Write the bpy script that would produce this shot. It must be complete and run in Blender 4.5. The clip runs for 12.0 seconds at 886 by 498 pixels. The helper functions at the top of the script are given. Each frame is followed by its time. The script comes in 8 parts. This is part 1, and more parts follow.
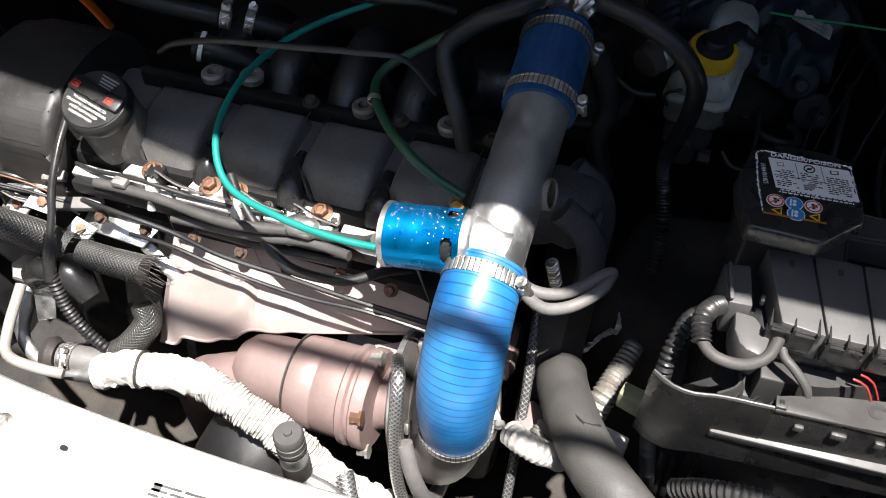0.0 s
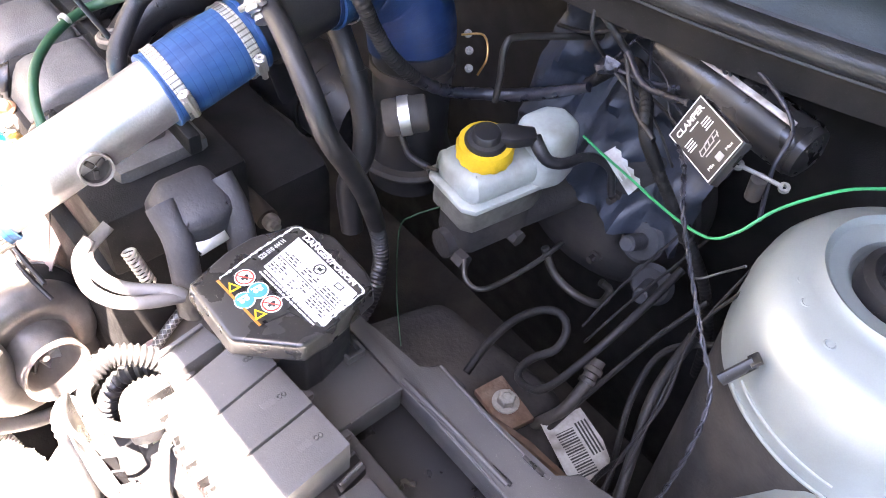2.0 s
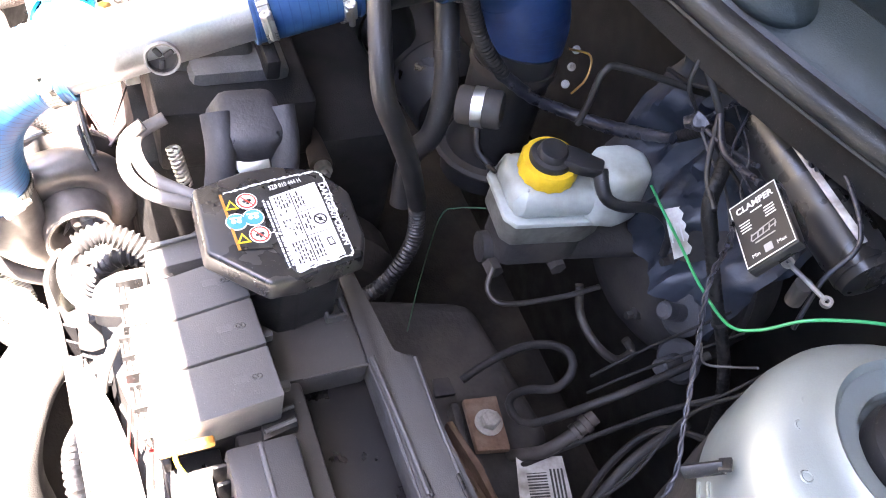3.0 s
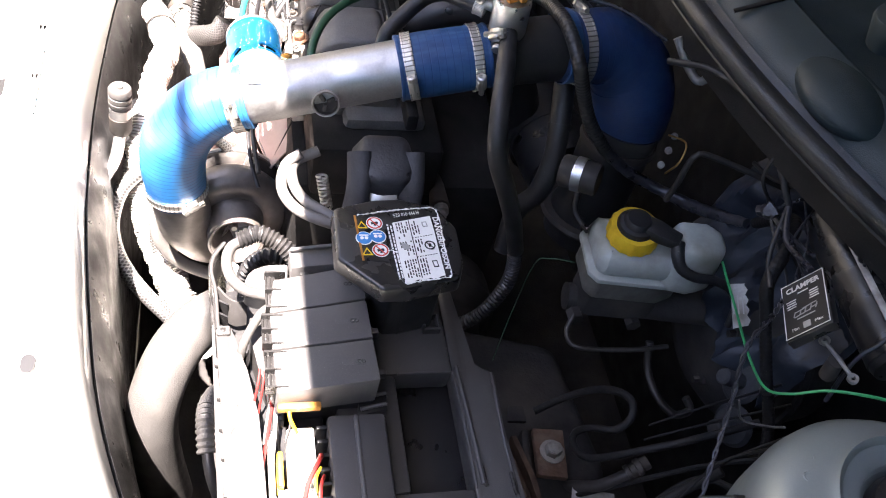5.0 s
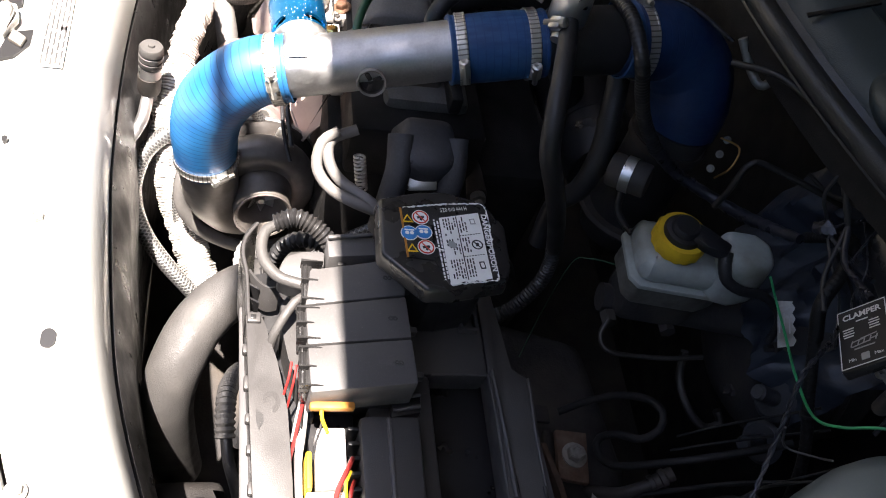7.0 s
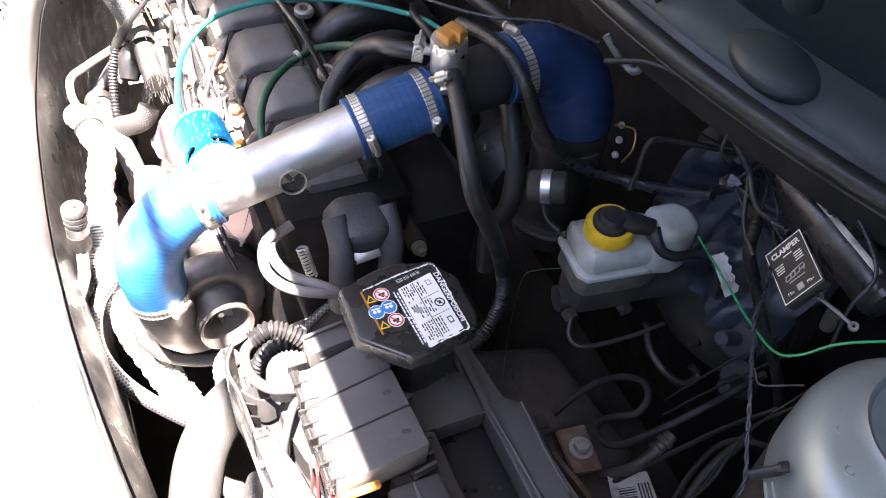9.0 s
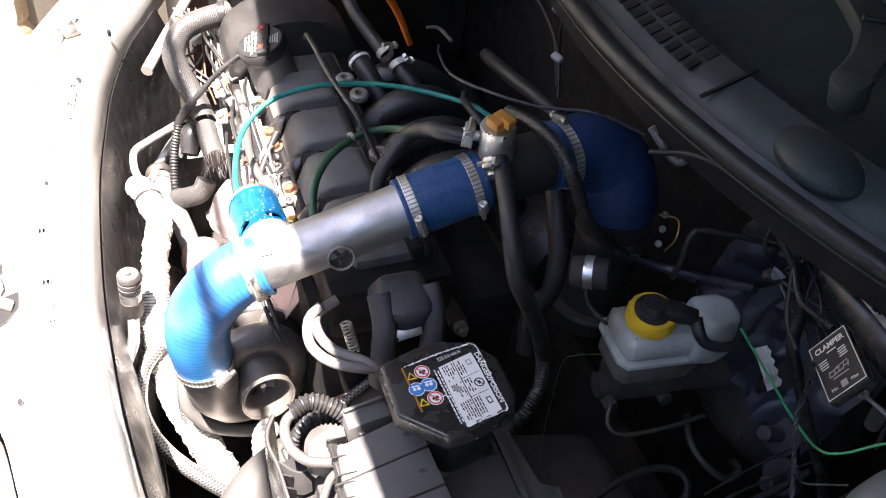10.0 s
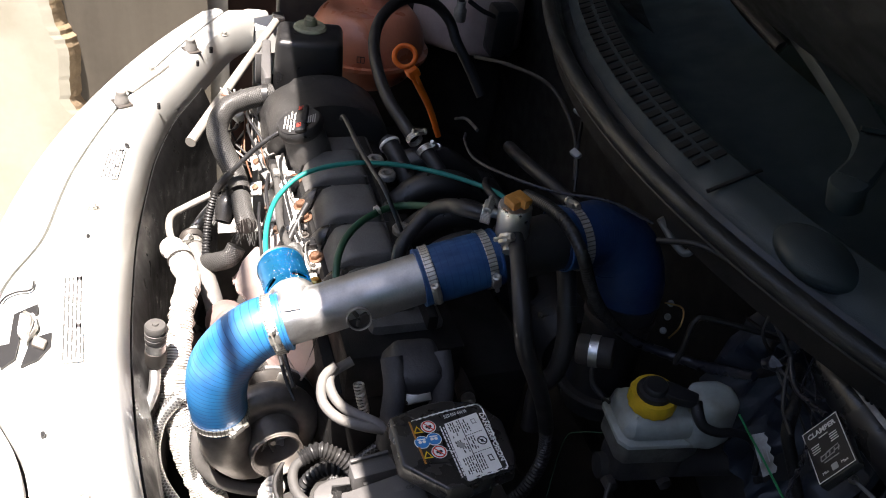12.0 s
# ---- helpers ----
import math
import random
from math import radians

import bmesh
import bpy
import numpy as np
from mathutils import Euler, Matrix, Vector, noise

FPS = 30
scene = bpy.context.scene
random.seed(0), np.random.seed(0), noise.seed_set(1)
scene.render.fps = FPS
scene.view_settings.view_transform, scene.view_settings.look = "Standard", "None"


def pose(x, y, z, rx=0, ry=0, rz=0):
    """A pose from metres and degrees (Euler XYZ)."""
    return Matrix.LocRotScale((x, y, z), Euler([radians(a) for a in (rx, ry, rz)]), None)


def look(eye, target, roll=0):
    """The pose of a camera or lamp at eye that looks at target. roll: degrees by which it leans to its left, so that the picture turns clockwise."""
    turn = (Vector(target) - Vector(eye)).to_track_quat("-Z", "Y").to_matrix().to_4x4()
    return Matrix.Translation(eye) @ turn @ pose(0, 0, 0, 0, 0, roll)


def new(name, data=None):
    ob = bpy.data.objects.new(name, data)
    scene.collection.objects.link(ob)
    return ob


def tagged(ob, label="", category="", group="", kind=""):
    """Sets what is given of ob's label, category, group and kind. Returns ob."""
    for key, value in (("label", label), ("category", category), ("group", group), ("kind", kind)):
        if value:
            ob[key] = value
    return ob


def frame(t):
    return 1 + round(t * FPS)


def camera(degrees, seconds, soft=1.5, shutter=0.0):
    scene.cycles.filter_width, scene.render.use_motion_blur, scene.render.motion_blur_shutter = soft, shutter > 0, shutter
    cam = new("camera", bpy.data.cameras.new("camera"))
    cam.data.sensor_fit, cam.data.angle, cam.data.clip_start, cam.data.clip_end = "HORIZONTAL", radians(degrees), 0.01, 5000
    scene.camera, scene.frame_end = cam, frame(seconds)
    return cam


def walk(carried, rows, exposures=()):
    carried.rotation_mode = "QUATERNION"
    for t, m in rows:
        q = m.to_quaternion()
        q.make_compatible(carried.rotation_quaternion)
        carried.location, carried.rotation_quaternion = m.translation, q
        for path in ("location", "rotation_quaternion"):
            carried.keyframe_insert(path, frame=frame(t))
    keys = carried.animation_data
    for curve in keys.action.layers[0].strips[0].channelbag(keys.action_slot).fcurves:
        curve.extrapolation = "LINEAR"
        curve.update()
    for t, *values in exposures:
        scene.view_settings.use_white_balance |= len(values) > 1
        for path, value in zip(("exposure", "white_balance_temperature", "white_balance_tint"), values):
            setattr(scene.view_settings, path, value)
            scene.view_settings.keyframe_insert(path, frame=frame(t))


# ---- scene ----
cam = camera(54.5, 12.0, 1.0)
PATH = [
    (0, (0.0563, -0.0469, 1.3518), (-0.1335, 0.5669, 0.5855), 0.23),
    (0.5, (0.2117, 0.0156, 1.3437), (-0.1176, 0.6073, 0.6079), 4.46),
    (1, (0.3679, 0.1851, 1.3352), (-0.0442, 0.7252, 0.6014), 9.67),
    (1.5, (0.4161, 0.2439, 1.3143), (-0.0637, 0.7413, 0.5916), 8.33),
    (2, (0.4577, 0.2750, 1.3149), (0.0029, 0.7525, 0.5632), 7.73),
    (2.5, (0.4825, 0.2604, 1.3082), (0.0338, 0.7247, 0.5446), 13.12),
    (3, (0.4888, 0.3336, 1.3036), (-0.0365, 0.7088, 0.5399), 18.70),
    (3.5, (0.5057, 0.3183, 1.3158), (-0.0618, 0.6061, 0.5444), 19.38),
    (3.7, (0.5227, 0.3185, 1.3317), (-0.0833, 0.5654, 0.5755), 17.48),
    (5.3, (0.5760, 0.3101, 1.3858), (-0.0406, 0.5609, 0.6395), 16.68),
    (5.5, (0.5765, 0.3114, 1.3867), (-0.0388, 0.5554, 0.6371), 16.36),
    (6, (0.5651, 0.3032, 1.3806), (-0.0342, 0.5446, 0.6173), 18.01),
    (6.5, (0.5452, 0.2943, 1.3758), (-0.0402, 0.5428, 0.6041), 20.19),
    (7, (0.5301, 0.2837, 1.3681), (-0.0495, 0.5404, 0.5948), 22.23),
    (7.2, (0.5262, 0.2809, 1.3701), (-0.0539, 0.5392, 0.5975), 22.91),
    (8.8, (0.5236, 0.2636, 1.4244), (-0.0337, 0.6052, 0.6676), 9.62),
    (9, (0.5241, 0.2591, 1.4270), (-0.0454, 0.5880, 0.6737), 8.57),
    (9.5, (0.5252, 0.2564, 1.4334), (-0.0900, 0.5653, 0.7080), 7.40),
    (10, (0.5324, 0.2533, 1.4360), (-0.1210, 0.5573, 0.7427), 7.24),
    (10.5, (0.5418, 0.2496, 1.4404), (-0.1361, 0.5468, 0.7680), 7.49),
    (11, (0.5620, 0.2454, 1.4458), (-0.1728, 0.5262, 0.8284), 7.33),
    (11.5, (0.5795, 0.2476, 1.4453), (-0.1701, 0.5471, 0.8550), 8.87),
    (12, (0.5856, 0.2367, 1.4412), (-0.1524, 0.5370, 0.8368), 9.28),
]
EXPOSURES = [
    (0.0, 1.62, 6400, 11), (0.5, 0.92, 6450, 13), (1.0, 3.35, 7000, 18), (1.5, 5.15, 7000, 22), (2.0, 5.9, 7350, 25), (2.5, 6.0, 7350, 26), (3.0, 5.75, 7250, 24),
    (3.5, 5.3, 7150, 23), (5.5, 3.52, 6900, 20), (6.5, 2.93, 6900, 18), (7.0, 2.66, 6900, 17), (8.8, 4.25, 6900, 23), (9.5, 3.72, 6900, 21), (10.5, 3.12, 6900, 19),
    (11.0, 2.58, 6850, 17), (12.0, 2.4, 6850, 16),
]
walk(cam, [(t, look(eye, target, roll)) for t, eye, target, roll in PATH], EXPOSURES)

# ---- world and sun ----
world = bpy.data.worlds.new("world")
scene.world = world
world.use_nodes = True
wn = world.node_tree.nodes
sky = wn.new("ShaderNodeTexSky")
sky.sky_type = "NISHITA"
sky.sun_disc = False
sky.sun_elevation = radians(76)
sky.sun_rotation = radians(142)
world.node_tree.links.new(sky.outputs[0], wn["Background"].inputs[0])
wn["Background"].inputs[1].default_value = 0.070
sun_data = bpy.data.lights.new("sun", "SUN")
sun_data.energy, sun_data.angle, sun_data.color = 5.0, radians(0.6), (1.0, 0.955, 0.89)
sun = new("sun", sun_data)
SUN_WAY = Vector((-0.16, 0.206, -1.0)).normalized()
sun.matrix_world = look((1, -1, 5), Vector((1, -1, 5)) + SUN_WAY)

# ---- materials ----
def material(name, color, rough=0.5, metal=0.0, grain=0.0, grain_scale=300.0, stain=None, stain_scale=18.0, stain_amount=0.5,
             bump=0.0, bump_scale=400.0, coat=0.0, braid=None, ribs=None, spec=0.5, streak=None, speck=0.0):
    """Principled surface with fine grain, larger stains and relief. braid, ribs: woven or ribbed relief along a tube's own length."""
    mat = bpy.data.materials.new(name)
    mat.use_nodes = True
    nt = mat.node_tree
    n, l = nt.nodes, nt.links
    b = n["Principled BSDF"]
    b.inputs["Metallic"].default_value = metal
    b.inputs["Roughness"].default_value = rough
    b.inputs["Coat Weight"].default_value = coat
    b.inputs["Specular IOR Level"].default_value = spec
    tc = n.new("ShaderNodeTexCoord")
    src = tc.outputs["Object"]
    c = n.new("ShaderNodeRGB")
    c.outputs[0].default_value = (*color, 1)
    col = c.outputs[0]

    def noise_fac(scale, detail=5.0, lo=0.35, hi=0.65, vec=None):
        t = n.new("ShaderNodeTexNoise")
        t.inputs["Scale"].default_value, t.inputs["Detail"].default_value = scale, detail
        l.new(vec or src, t.inputs["Vector"])
        r = n.new("ShaderNodeMapRange")
        r.inputs["From Min"].default_value, r.inputs["From Max"].default_value = lo, hi
        l.new(t.outputs["Fac"], r.inputs["Value"])
        return r.outputs[0]

    def mix(fac, a, bcol, amount=1.0):
        m = n.new("ShaderNodeMix")
        m.data_type = "RGBA"
        s = n.new("ShaderNodeMath")
        s.operation = "MULTIPLY"
        s.inputs[1].default_value = amount
        l.new(fac, s.inputs[0])
        l.new(s.outputs[0], m.inputs["Factor"])
        l.new(a, m.inputs["A"])
        m.inputs["B"].default_value = (*bcol, 1)
        return m.outputs["Result"]

    if grain:
        col = mix(noise_fac(grain_scale), col, [v * 0.45 for v in color], grain)
    if stain is not None:
        col = mix(noise_fac(stain_scale, 7.0, 0.45, 0.68), col, stain, stain_amount)
        rr = n.new("ShaderNodeMapRange")
        rr.inputs["To Min"].default_value, rr.inputs["To Max"].default_value = rough, min(1.0, rough + 0.25)
        l.new(noise_fac(stain_scale * 1.7, 6.0), rr.inputs["Value"])
        l.new(rr.outputs[0], b.inputs["Roughness"])
    if streak is not None:
        mp = n.new("ShaderNodeMapping")
        mp.inputs["Scale"].default_value = streak[1]
        l.new(src, mp.inputs["Vector"])
        col = mix(noise_fac(1.0, 6.0, 0.4, 0.66, mp.outputs[0]), col, streak[0], streak[2])
    if speck:
        col = mix(noise_fac(1500.0, 2.0, 0.68, 0.76), col, (0.34, 0.32, 0.29), speck)
        col = mix(noise_fac(420.0, 3.0, 0.70, 0.80), col, (0.22, 0.205, 0.185), speck)
    height = None
    if bump:
        height = noise_fac(bump_scale, 4.0, 0.2, 0.8)
    if braid or ribs:
        uv = n.new("ShaderNodeUVMap")
        sep = n.new("ShaderNodeSeparateXYZ")
        l.new(uv.outputs[0], sep.inputs[0])

        def wave(ku, kv):
            a, bb, s = n.new("ShaderNodeMath"), n.new("ShaderNodeMath"), n.new("ShaderNodeMath")
            a.operation, bb.operation, s.operation = "MULTIPLY", "MULTIPLY_ADD", "SINE"
            l.new(sep.outputs[0], a.inputs[0])
            a.inputs[1].default_value = ku * 2 * math.pi
            l.new(sep.outputs[1], bb.inputs[0])
            bb.inputs[1].default_value = kv * 2 * math.pi
            l.new(a.outputs[0], bb.inputs[2])
            l.new(bb.outputs[0], s.inputs[0])
            return s.outputs[0]
        if braid:
            m = n.new("ShaderNodeMath")
            m.operation = "MAXIMUM"
            l.new(wave(braid[0], braid[1]), m.inputs[0])
            l.new(wave(braid[0], -braid[1]), m.inputs[1])
            w = m.outputs[0]
        else:
            w = wave(ribs[0], ribs[1])
        r = n.new("ShaderNodeMapRange")
        lim = (braid or ribs)[3:] or (-0.6, 0.6)
        r.inputs["From Min"].default_value, r.inputs["From Max"].default_value = lim[0], lim[1]
        l.new(w, r.inputs["Value"])
        inv = n.new("ShaderNodeMath")
        inv.operation = "SUBTRACT"
        inv.inputs[0].default_value = 1.0
        l.new(r.outputs[0], inv.inputs[1])
        dark = (braid or ribs)[2]
        col = mix(inv.outputs[0], col, dark, 0.75)
        height = r.outputs[0]
        bump = bump or 0.5
    if height is not None:
        bp = n.new("ShaderNodeBump")
        bp.inputs["Strength"].default_value = bump
        bp.inputs["Distance"].default_value = 0.001
        l.new(height, bp.inputs["Height"])
        l.new(bp.outputs[0], b.inputs["Normal"])
    l.new(col, b.inputs["Base Color"])
    return mat


DUST = (0.30, 0.27, 0.23)
M = dict(
    paint=material("champagne_car_paint", (0.57, 0.575, 0.555), 0.38, 0.15, 0.06, 900, (0.50, 0.49, 0.46), 9, 0.35, 0.03, 1500, coat=0.35),
    # Duller and greener than paint; the tint carries the corner's cyan shade.
    paint_inner=material("greenish_inner_bay_paint", (0.315, 0.355, 0.345), 0.34, 0.45, 0.08, 900, (0.24, 0.26, 0.25), 14, 0.5, 0.04, 900, coat=0.2),
    paint_dark=material("dusty_inner_paint", (0.30, 0.29, 0.27), 0.55, 0.1, 0.2, 500, (0.10, 0.09, 0.08), 12, 0.6, 0.1, 600),
    plastic=material("black_plastic", (0.013, 0.013, 0.014), 0.27, 0, 0.2, 900, (0.034, 0.032, 0.031), 24, 0.35, 0.10, 1400, speck=0.45),
    plastic_dusty=material("dusty_black_plastic", (0.085, 0.083, 0.083), 0.38, 0, 0.2, 700, (0.105, 0.100, 0.096), 20, 0.45, 0.12, 1200, speck=0.6),
    rail_plastic=material("scuffed_black_plastic", (0.050, 0.048, 0.047), 0.33, 0, 0.15, 700, (0.032, 0.031, 0.030), 22, 0.5, 0.12, 1200, speck=0.4),
    timing_plastic=material("satin_black_belt_cover", (0.022, 0.0215, 0.0215), 0.30, 0, 0.2, 700, (0.045, 0.042, 0.040), 20, 0.45, 0.12, 1200, speck=0.6),
    gloss=material("glossy_black_plastic", (0.018, 0.0175, 0.0175), 0.18, 0, 0.1, 500, (0.04, 0.04, 0.04), 30, 0.2, speck=0.5),
    bay=material("grimy_dark_sheet_metal", (0.030, 0.028, 0.027), 0.7, 0.1, 0.4, 160, (0.085, 0.07, 0.055), 14, 0.5, 0.3, 300),
    rubber=material("black_rubber", (0.013, 0.013, 0.0145), 0.34, 0, 0.2, 600, (0.040, 0.038, 0.036), 22, 0.4, 0.12, 900, speck=0.4),
    rubber_dusty=material("dusty_rubber", (0.058, 0.056, 0.054), 0.45, 0, 0.25, 500, (0.085, 0.080, 0.074), 30, 0.5, 0.3, 800),
    loom=material("black_corrugated_loom", (0.014, 0.014, 0.015), 0.30, 0, 0.2, 700, (0.045, 0.042, 0.039), 30, 0.4, speck=0.4),
    tape=material("shiny_black_tape", (0.018, 0.019, 0.026), 0.22, 0, 0.2, 300, (0.05, 0.05, 0.06), 60, 0.4, 0.5, 220),
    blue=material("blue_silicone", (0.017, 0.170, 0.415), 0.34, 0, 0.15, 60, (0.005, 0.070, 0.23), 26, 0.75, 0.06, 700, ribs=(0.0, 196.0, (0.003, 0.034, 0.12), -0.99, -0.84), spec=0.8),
    # Coupler and rear elbow: darker copies of blue, the bay's shade in their colour.
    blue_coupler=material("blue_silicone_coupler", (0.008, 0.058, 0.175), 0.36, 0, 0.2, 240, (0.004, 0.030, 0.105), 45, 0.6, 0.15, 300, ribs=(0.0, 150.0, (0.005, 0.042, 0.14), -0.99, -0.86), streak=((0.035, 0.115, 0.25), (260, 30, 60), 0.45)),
    blue_shaded=material("shaded_blue_silicone", (0.0035, 0.026, 0.095), 0.42, 0, 0.2, 240, (0.002, 0.013, 0.050), 45, 0.6, 0.15, 300, ribs=(0.0, 190.0, (0.003, 0.026, 0.095), -0.99, -0.88)),
    blue_anod=material("blue_anodised_aluminium", (0.0, 0.22, 0.52), 0.20, 0.9, 0.05, 800, (0.0, 0.24, 0.55), 20, 0.3),
    alu=material("cast_aluminium_pipe", (0.52, 0.52, 0.52), 0.36, 0.95, 0.2, 500, (0.40, 0.39, 0.38), 35, 0.4, 0.10, 500, streak=((0.40, 0.40, 0.40), (220, 14, 60), 0.35)),
    alu_bright=material("machined_aluminium", (0.66, 0.66, 0.65), 0.26, 0.95, 0.1, 700, (0.45, 0.44, 0.42), 60, 0.4, 0.15, 900),
    steel=material("clamp_steel", (0.60, 0.59, 0.56), 0.3, 0.95, 0.15, 900, (0.42, 0.38, 0.32), 50, 0.4),
    band=material("perforated_clamp_band", (0.60, 0.585, 0.55), 0.28, 0.9, 0.1, 900, (0.36, 0.33, 0.28), 60, 0.5, ribs=(46.0, 0.0, (0.10, 0.095, 0.085), -0.97, -0.45)),
    cast=material("grey_cast_alloy", (0.36, 0.35, 0.33), 0.5, 0.7, 0.35, 260, (0.16, 0.13, 0.10), 24, 0.6, 0.5, 420),
    cast_dark=material("dirty_dark_casting", (0.045, 0.041, 0.038), 0.55, 0.3, 0.3, 120, (0.09, 0.072, 0.058), 22, 0.5, 0.2, 240),
    volute=material("oily_cast_compressor_alloy", (0.25, 0.228, 0.210), 0.31, 0.5, 0.3, 120, (0.075, 0.062, 0.053), 18, 0.65, 0.12, 320, speck=0.5),
    turbine=material("heat_tinted_iron", (0.26, 0.188, 0.176), 0.5, 0.3, 0.10, 160, (0.25, 0.165, 0.15), 22, 0.5, 0.12, 330),
    shield=material("heat_tinted_shield_sheet", (0.43, 0.355, 0.33), 0.42, 0.35, 0.08, 260, (0.33, 0.235, 0.205), 14, 0.55, 0.08, 200, speck=0.3),
    wrap=material("dusty_foil_wrap", (0.74, 0.72, 0.68), 0.42, 0.3, 0.2, 160, (0.42, 0.39, 0.34), 55, 0.55, 0.9, 190),
    wrap_ribbed=material("ribbed_foil_wrap", (0.74, 0.72, 0.68), 0.42, 0.3, 0.2, 160, (0.46, 0.43, 0.38), 40, 0.5, 0.6, ribs=(0.0, 322.0, (0.20, 0.18, 0.155), -0.95, -0.2)),
    braid=material("woven_black_sleeve", (0.085, 0.083, 0.080), 0.32, 0.2, 0.1, 900, (0.040, 0.038, 0.036), 26, 0.5, braid=(20.0, 300.0, (0.012, 0.012, 0.012), -0.1, 0.9)),
    braid_steel=material("braided_steel", (0.62, 0.62, 0.61), 0.3, 0.85, 0.1, 900, None, braid=(7.0, 250.0, (0.12, 0.12, 0.12), 0.2, 0.9)),
    braid_dark=material("black_braided_hose", (0.26, 0.26, 0.26), 0.3, 0.5, 0.1, 900, None, braid=(5.0, 190.0, (0.008, 0.008, 0.009), 0.6, 0.98)),
    raw_alloy=material("bare_cast_alloy", (0.74, 0.72, 0.69), 0.42, 0.25, 0.3, 200, (0.16, 0.13, 0.105), 42, 0.75, 0.35, 300),
    cover=material("satin_dark_grey_plastic", (0.120, 0.117, 0.113), 0.40, 0, 0.35, 500, (0.055, 0.052, 0.048), 26, 0.6, 0.35, 900, speck=0.6),
    white_plastic=material("milky_reservoir_plastic", (0.36, 0.385, 0.355), 0.32, 0, 0.15, 200, (0.165, 0.16, 0.12), 22, 0.8, 0.1, 300),
    stained_plastic=material("stained_reservoir_plastic", (0.13, 0.128, 0.11), 0.5, 0, 0.3, 200, (0.045, 0.038, 0.029), 34, 0.8, 0.3, 300),
    olive=material("olive_cap_plastic", (0.30, 0.31, 0.20), 0.5, 0, 0.3, 200, (0.13, 0.11, 0.08), 34, 0.7, 0.3, 300),
    yellow=material("yellow_cap_plastic", (0.72, 0.45, 0.02), 0.42, 0, 0.15, 300, (0.40, 0.22, 0.02), 40, 0.4, 0.1, 500),
    rod=material("dull_bare_steel_rod", (0.36, 0.34, 0.31), 0.42, 0.3, 0.15, 300, (0.24, 0.215, 0.18), 30, 0.5, 0.1, 400),
    orange=material("orange_plastic", (1.0, 0.20, 0.015), 0.35, 0, 0.1, 300, (0.6, 0.08, 0.01), 40, 0.3),
    amber=material("amber_connector_plastic", (0.44, 0.185, 0.03), 0.45, 0, 0.2, 300, (0.35, 0.15, 0.03), 60, 0.4),
    teal=material("teal_rubber_hose", (0.004, 0.19, 0.165), 0.4, 0, 0.1, 300, (0.02, 0.24, 0.2), 40, 0.3),
    green=material("dark_green_hose", (0.010, 0.060, 0.027), 0.4, 0, 0.15, 300, (0.028, 0.080, 0.042), 40, 0.3),
    green_wire=material("green_wire", (0.01, 0.25, 0.09), 0.4),
    grey_hose=material("grey_rubber_hose", (0.135, 0.130, 0.124), 0.48, 0, 0.2, 300, (0.20, 0.188, 0.172), 30, 0.5, 0.2, 600),
    fuel_hose=material("dark_grey_fuel_hose", (0.060, 0.058, 0.056), 0.36, 0, 0.2, 300, (0.105, 0.10, 0.093), 30, 0.5, 0.15, 600),
    pipe_grey=material("painted_steel_tube", (0.050, 0.047, 0.043), 0.36, 0.55, 0.3, 300, (0.030, 0.024, 0.020), 30, 0.6, 0.2, 600),
    # Grimy rubber turned near-black; also carries the deep bay's shade.
    grimy=material("grimy_shade_black", (0.010, 0.0098, 0.0098), 0.5, 0, 0.3, 400, (0.026, 0.023, 0.021), 24, 0.5, 0.25, 700, spec=0.25, speck=0.3),
    copper=material("rusty_copper_bolt", (0.22, 0.122, 0.078), 0.42, 0.6, 0.3, 400, (0.12, 0.058, 0.034), 60, 0.7, 0.3, 600),
    brass=material("brass_fitting", (0.62, 0.36, 0.12), 0.28, 0.95, 0.1, 400),
    rust=material("rusty_bracket_steel", (0.135, 0.082, 0.056), 0.7, 0.2, 0.4, 180, (0.19, 0.15, 0.11), 40, 0.6, 0.6, 300),
    rust_dark=material("dark_rusted_steel", (0.085, 0.055, 0.040), 0.7, 0.2, 0.4, 140, (0.12, 0.062, 0.034), 30, 0.6, 0.5, 260),
    coolant=material("orange_stained_tank_plastic", (0.50, 0.185, 0.105), 0.22, 0, 0.1, 150, (0.30, 0.095, 0.055), 13, 0.5, 0.1, 200),
    washer=material("pinkish_white_tank_plastic", (0.52, 0.42, 0.39), 0.4, 0, 0.1, 150, (0.32, 0.22, 0.20), 14, 0.5, 0.1, 200),
    blue_cap=material("blue_cap_plastic", (0.01, 0.20, 0.62), 0.45, 0, 0.1, 200, (0.04, 0.28, 0.66), 50, 0.3),
    print_white=material("white_print", (0.78, 0.78, 0.75), 0.5, 0, 0.15, 500, (0.55, 0.54, 0.5), 60, 0.4),
    label_white=material("white_label_film", (0.86, 0.86, 0.84), 0.35, 0, 0.08, 500, (0.66, 0.65, 0.6), 50, 0.3),
    label_black=material("glossy_black_label_film", (0.012, 0.012, 0.013), 0.22, 0, 0.2, 300, (0.05, 0.048, 0.045), 70, 0.4, 0.1, 300, speck=0.4),
    print_black=material("black_print", (0.015, 0.015, 0.016), 0.4),
    print_grey=material("grey_print", (0.33, 0.33, 0.32), 0.5),
    print_faded=material("faded_sticker_print", (0.045, 0.045, 0.045), 0.6, 0, 0.2, 500, (0.11, 0.11, 0.105), 60, 0.5),
    dusty_blue=material("dusty_blue_grey_plastic", (0.045, 0.047, 0.053), 0.5, 0, 0.25, 300, (0.026, 0.026, 0.029), 20, 0.8, 0.3, 300, speck=0.4),
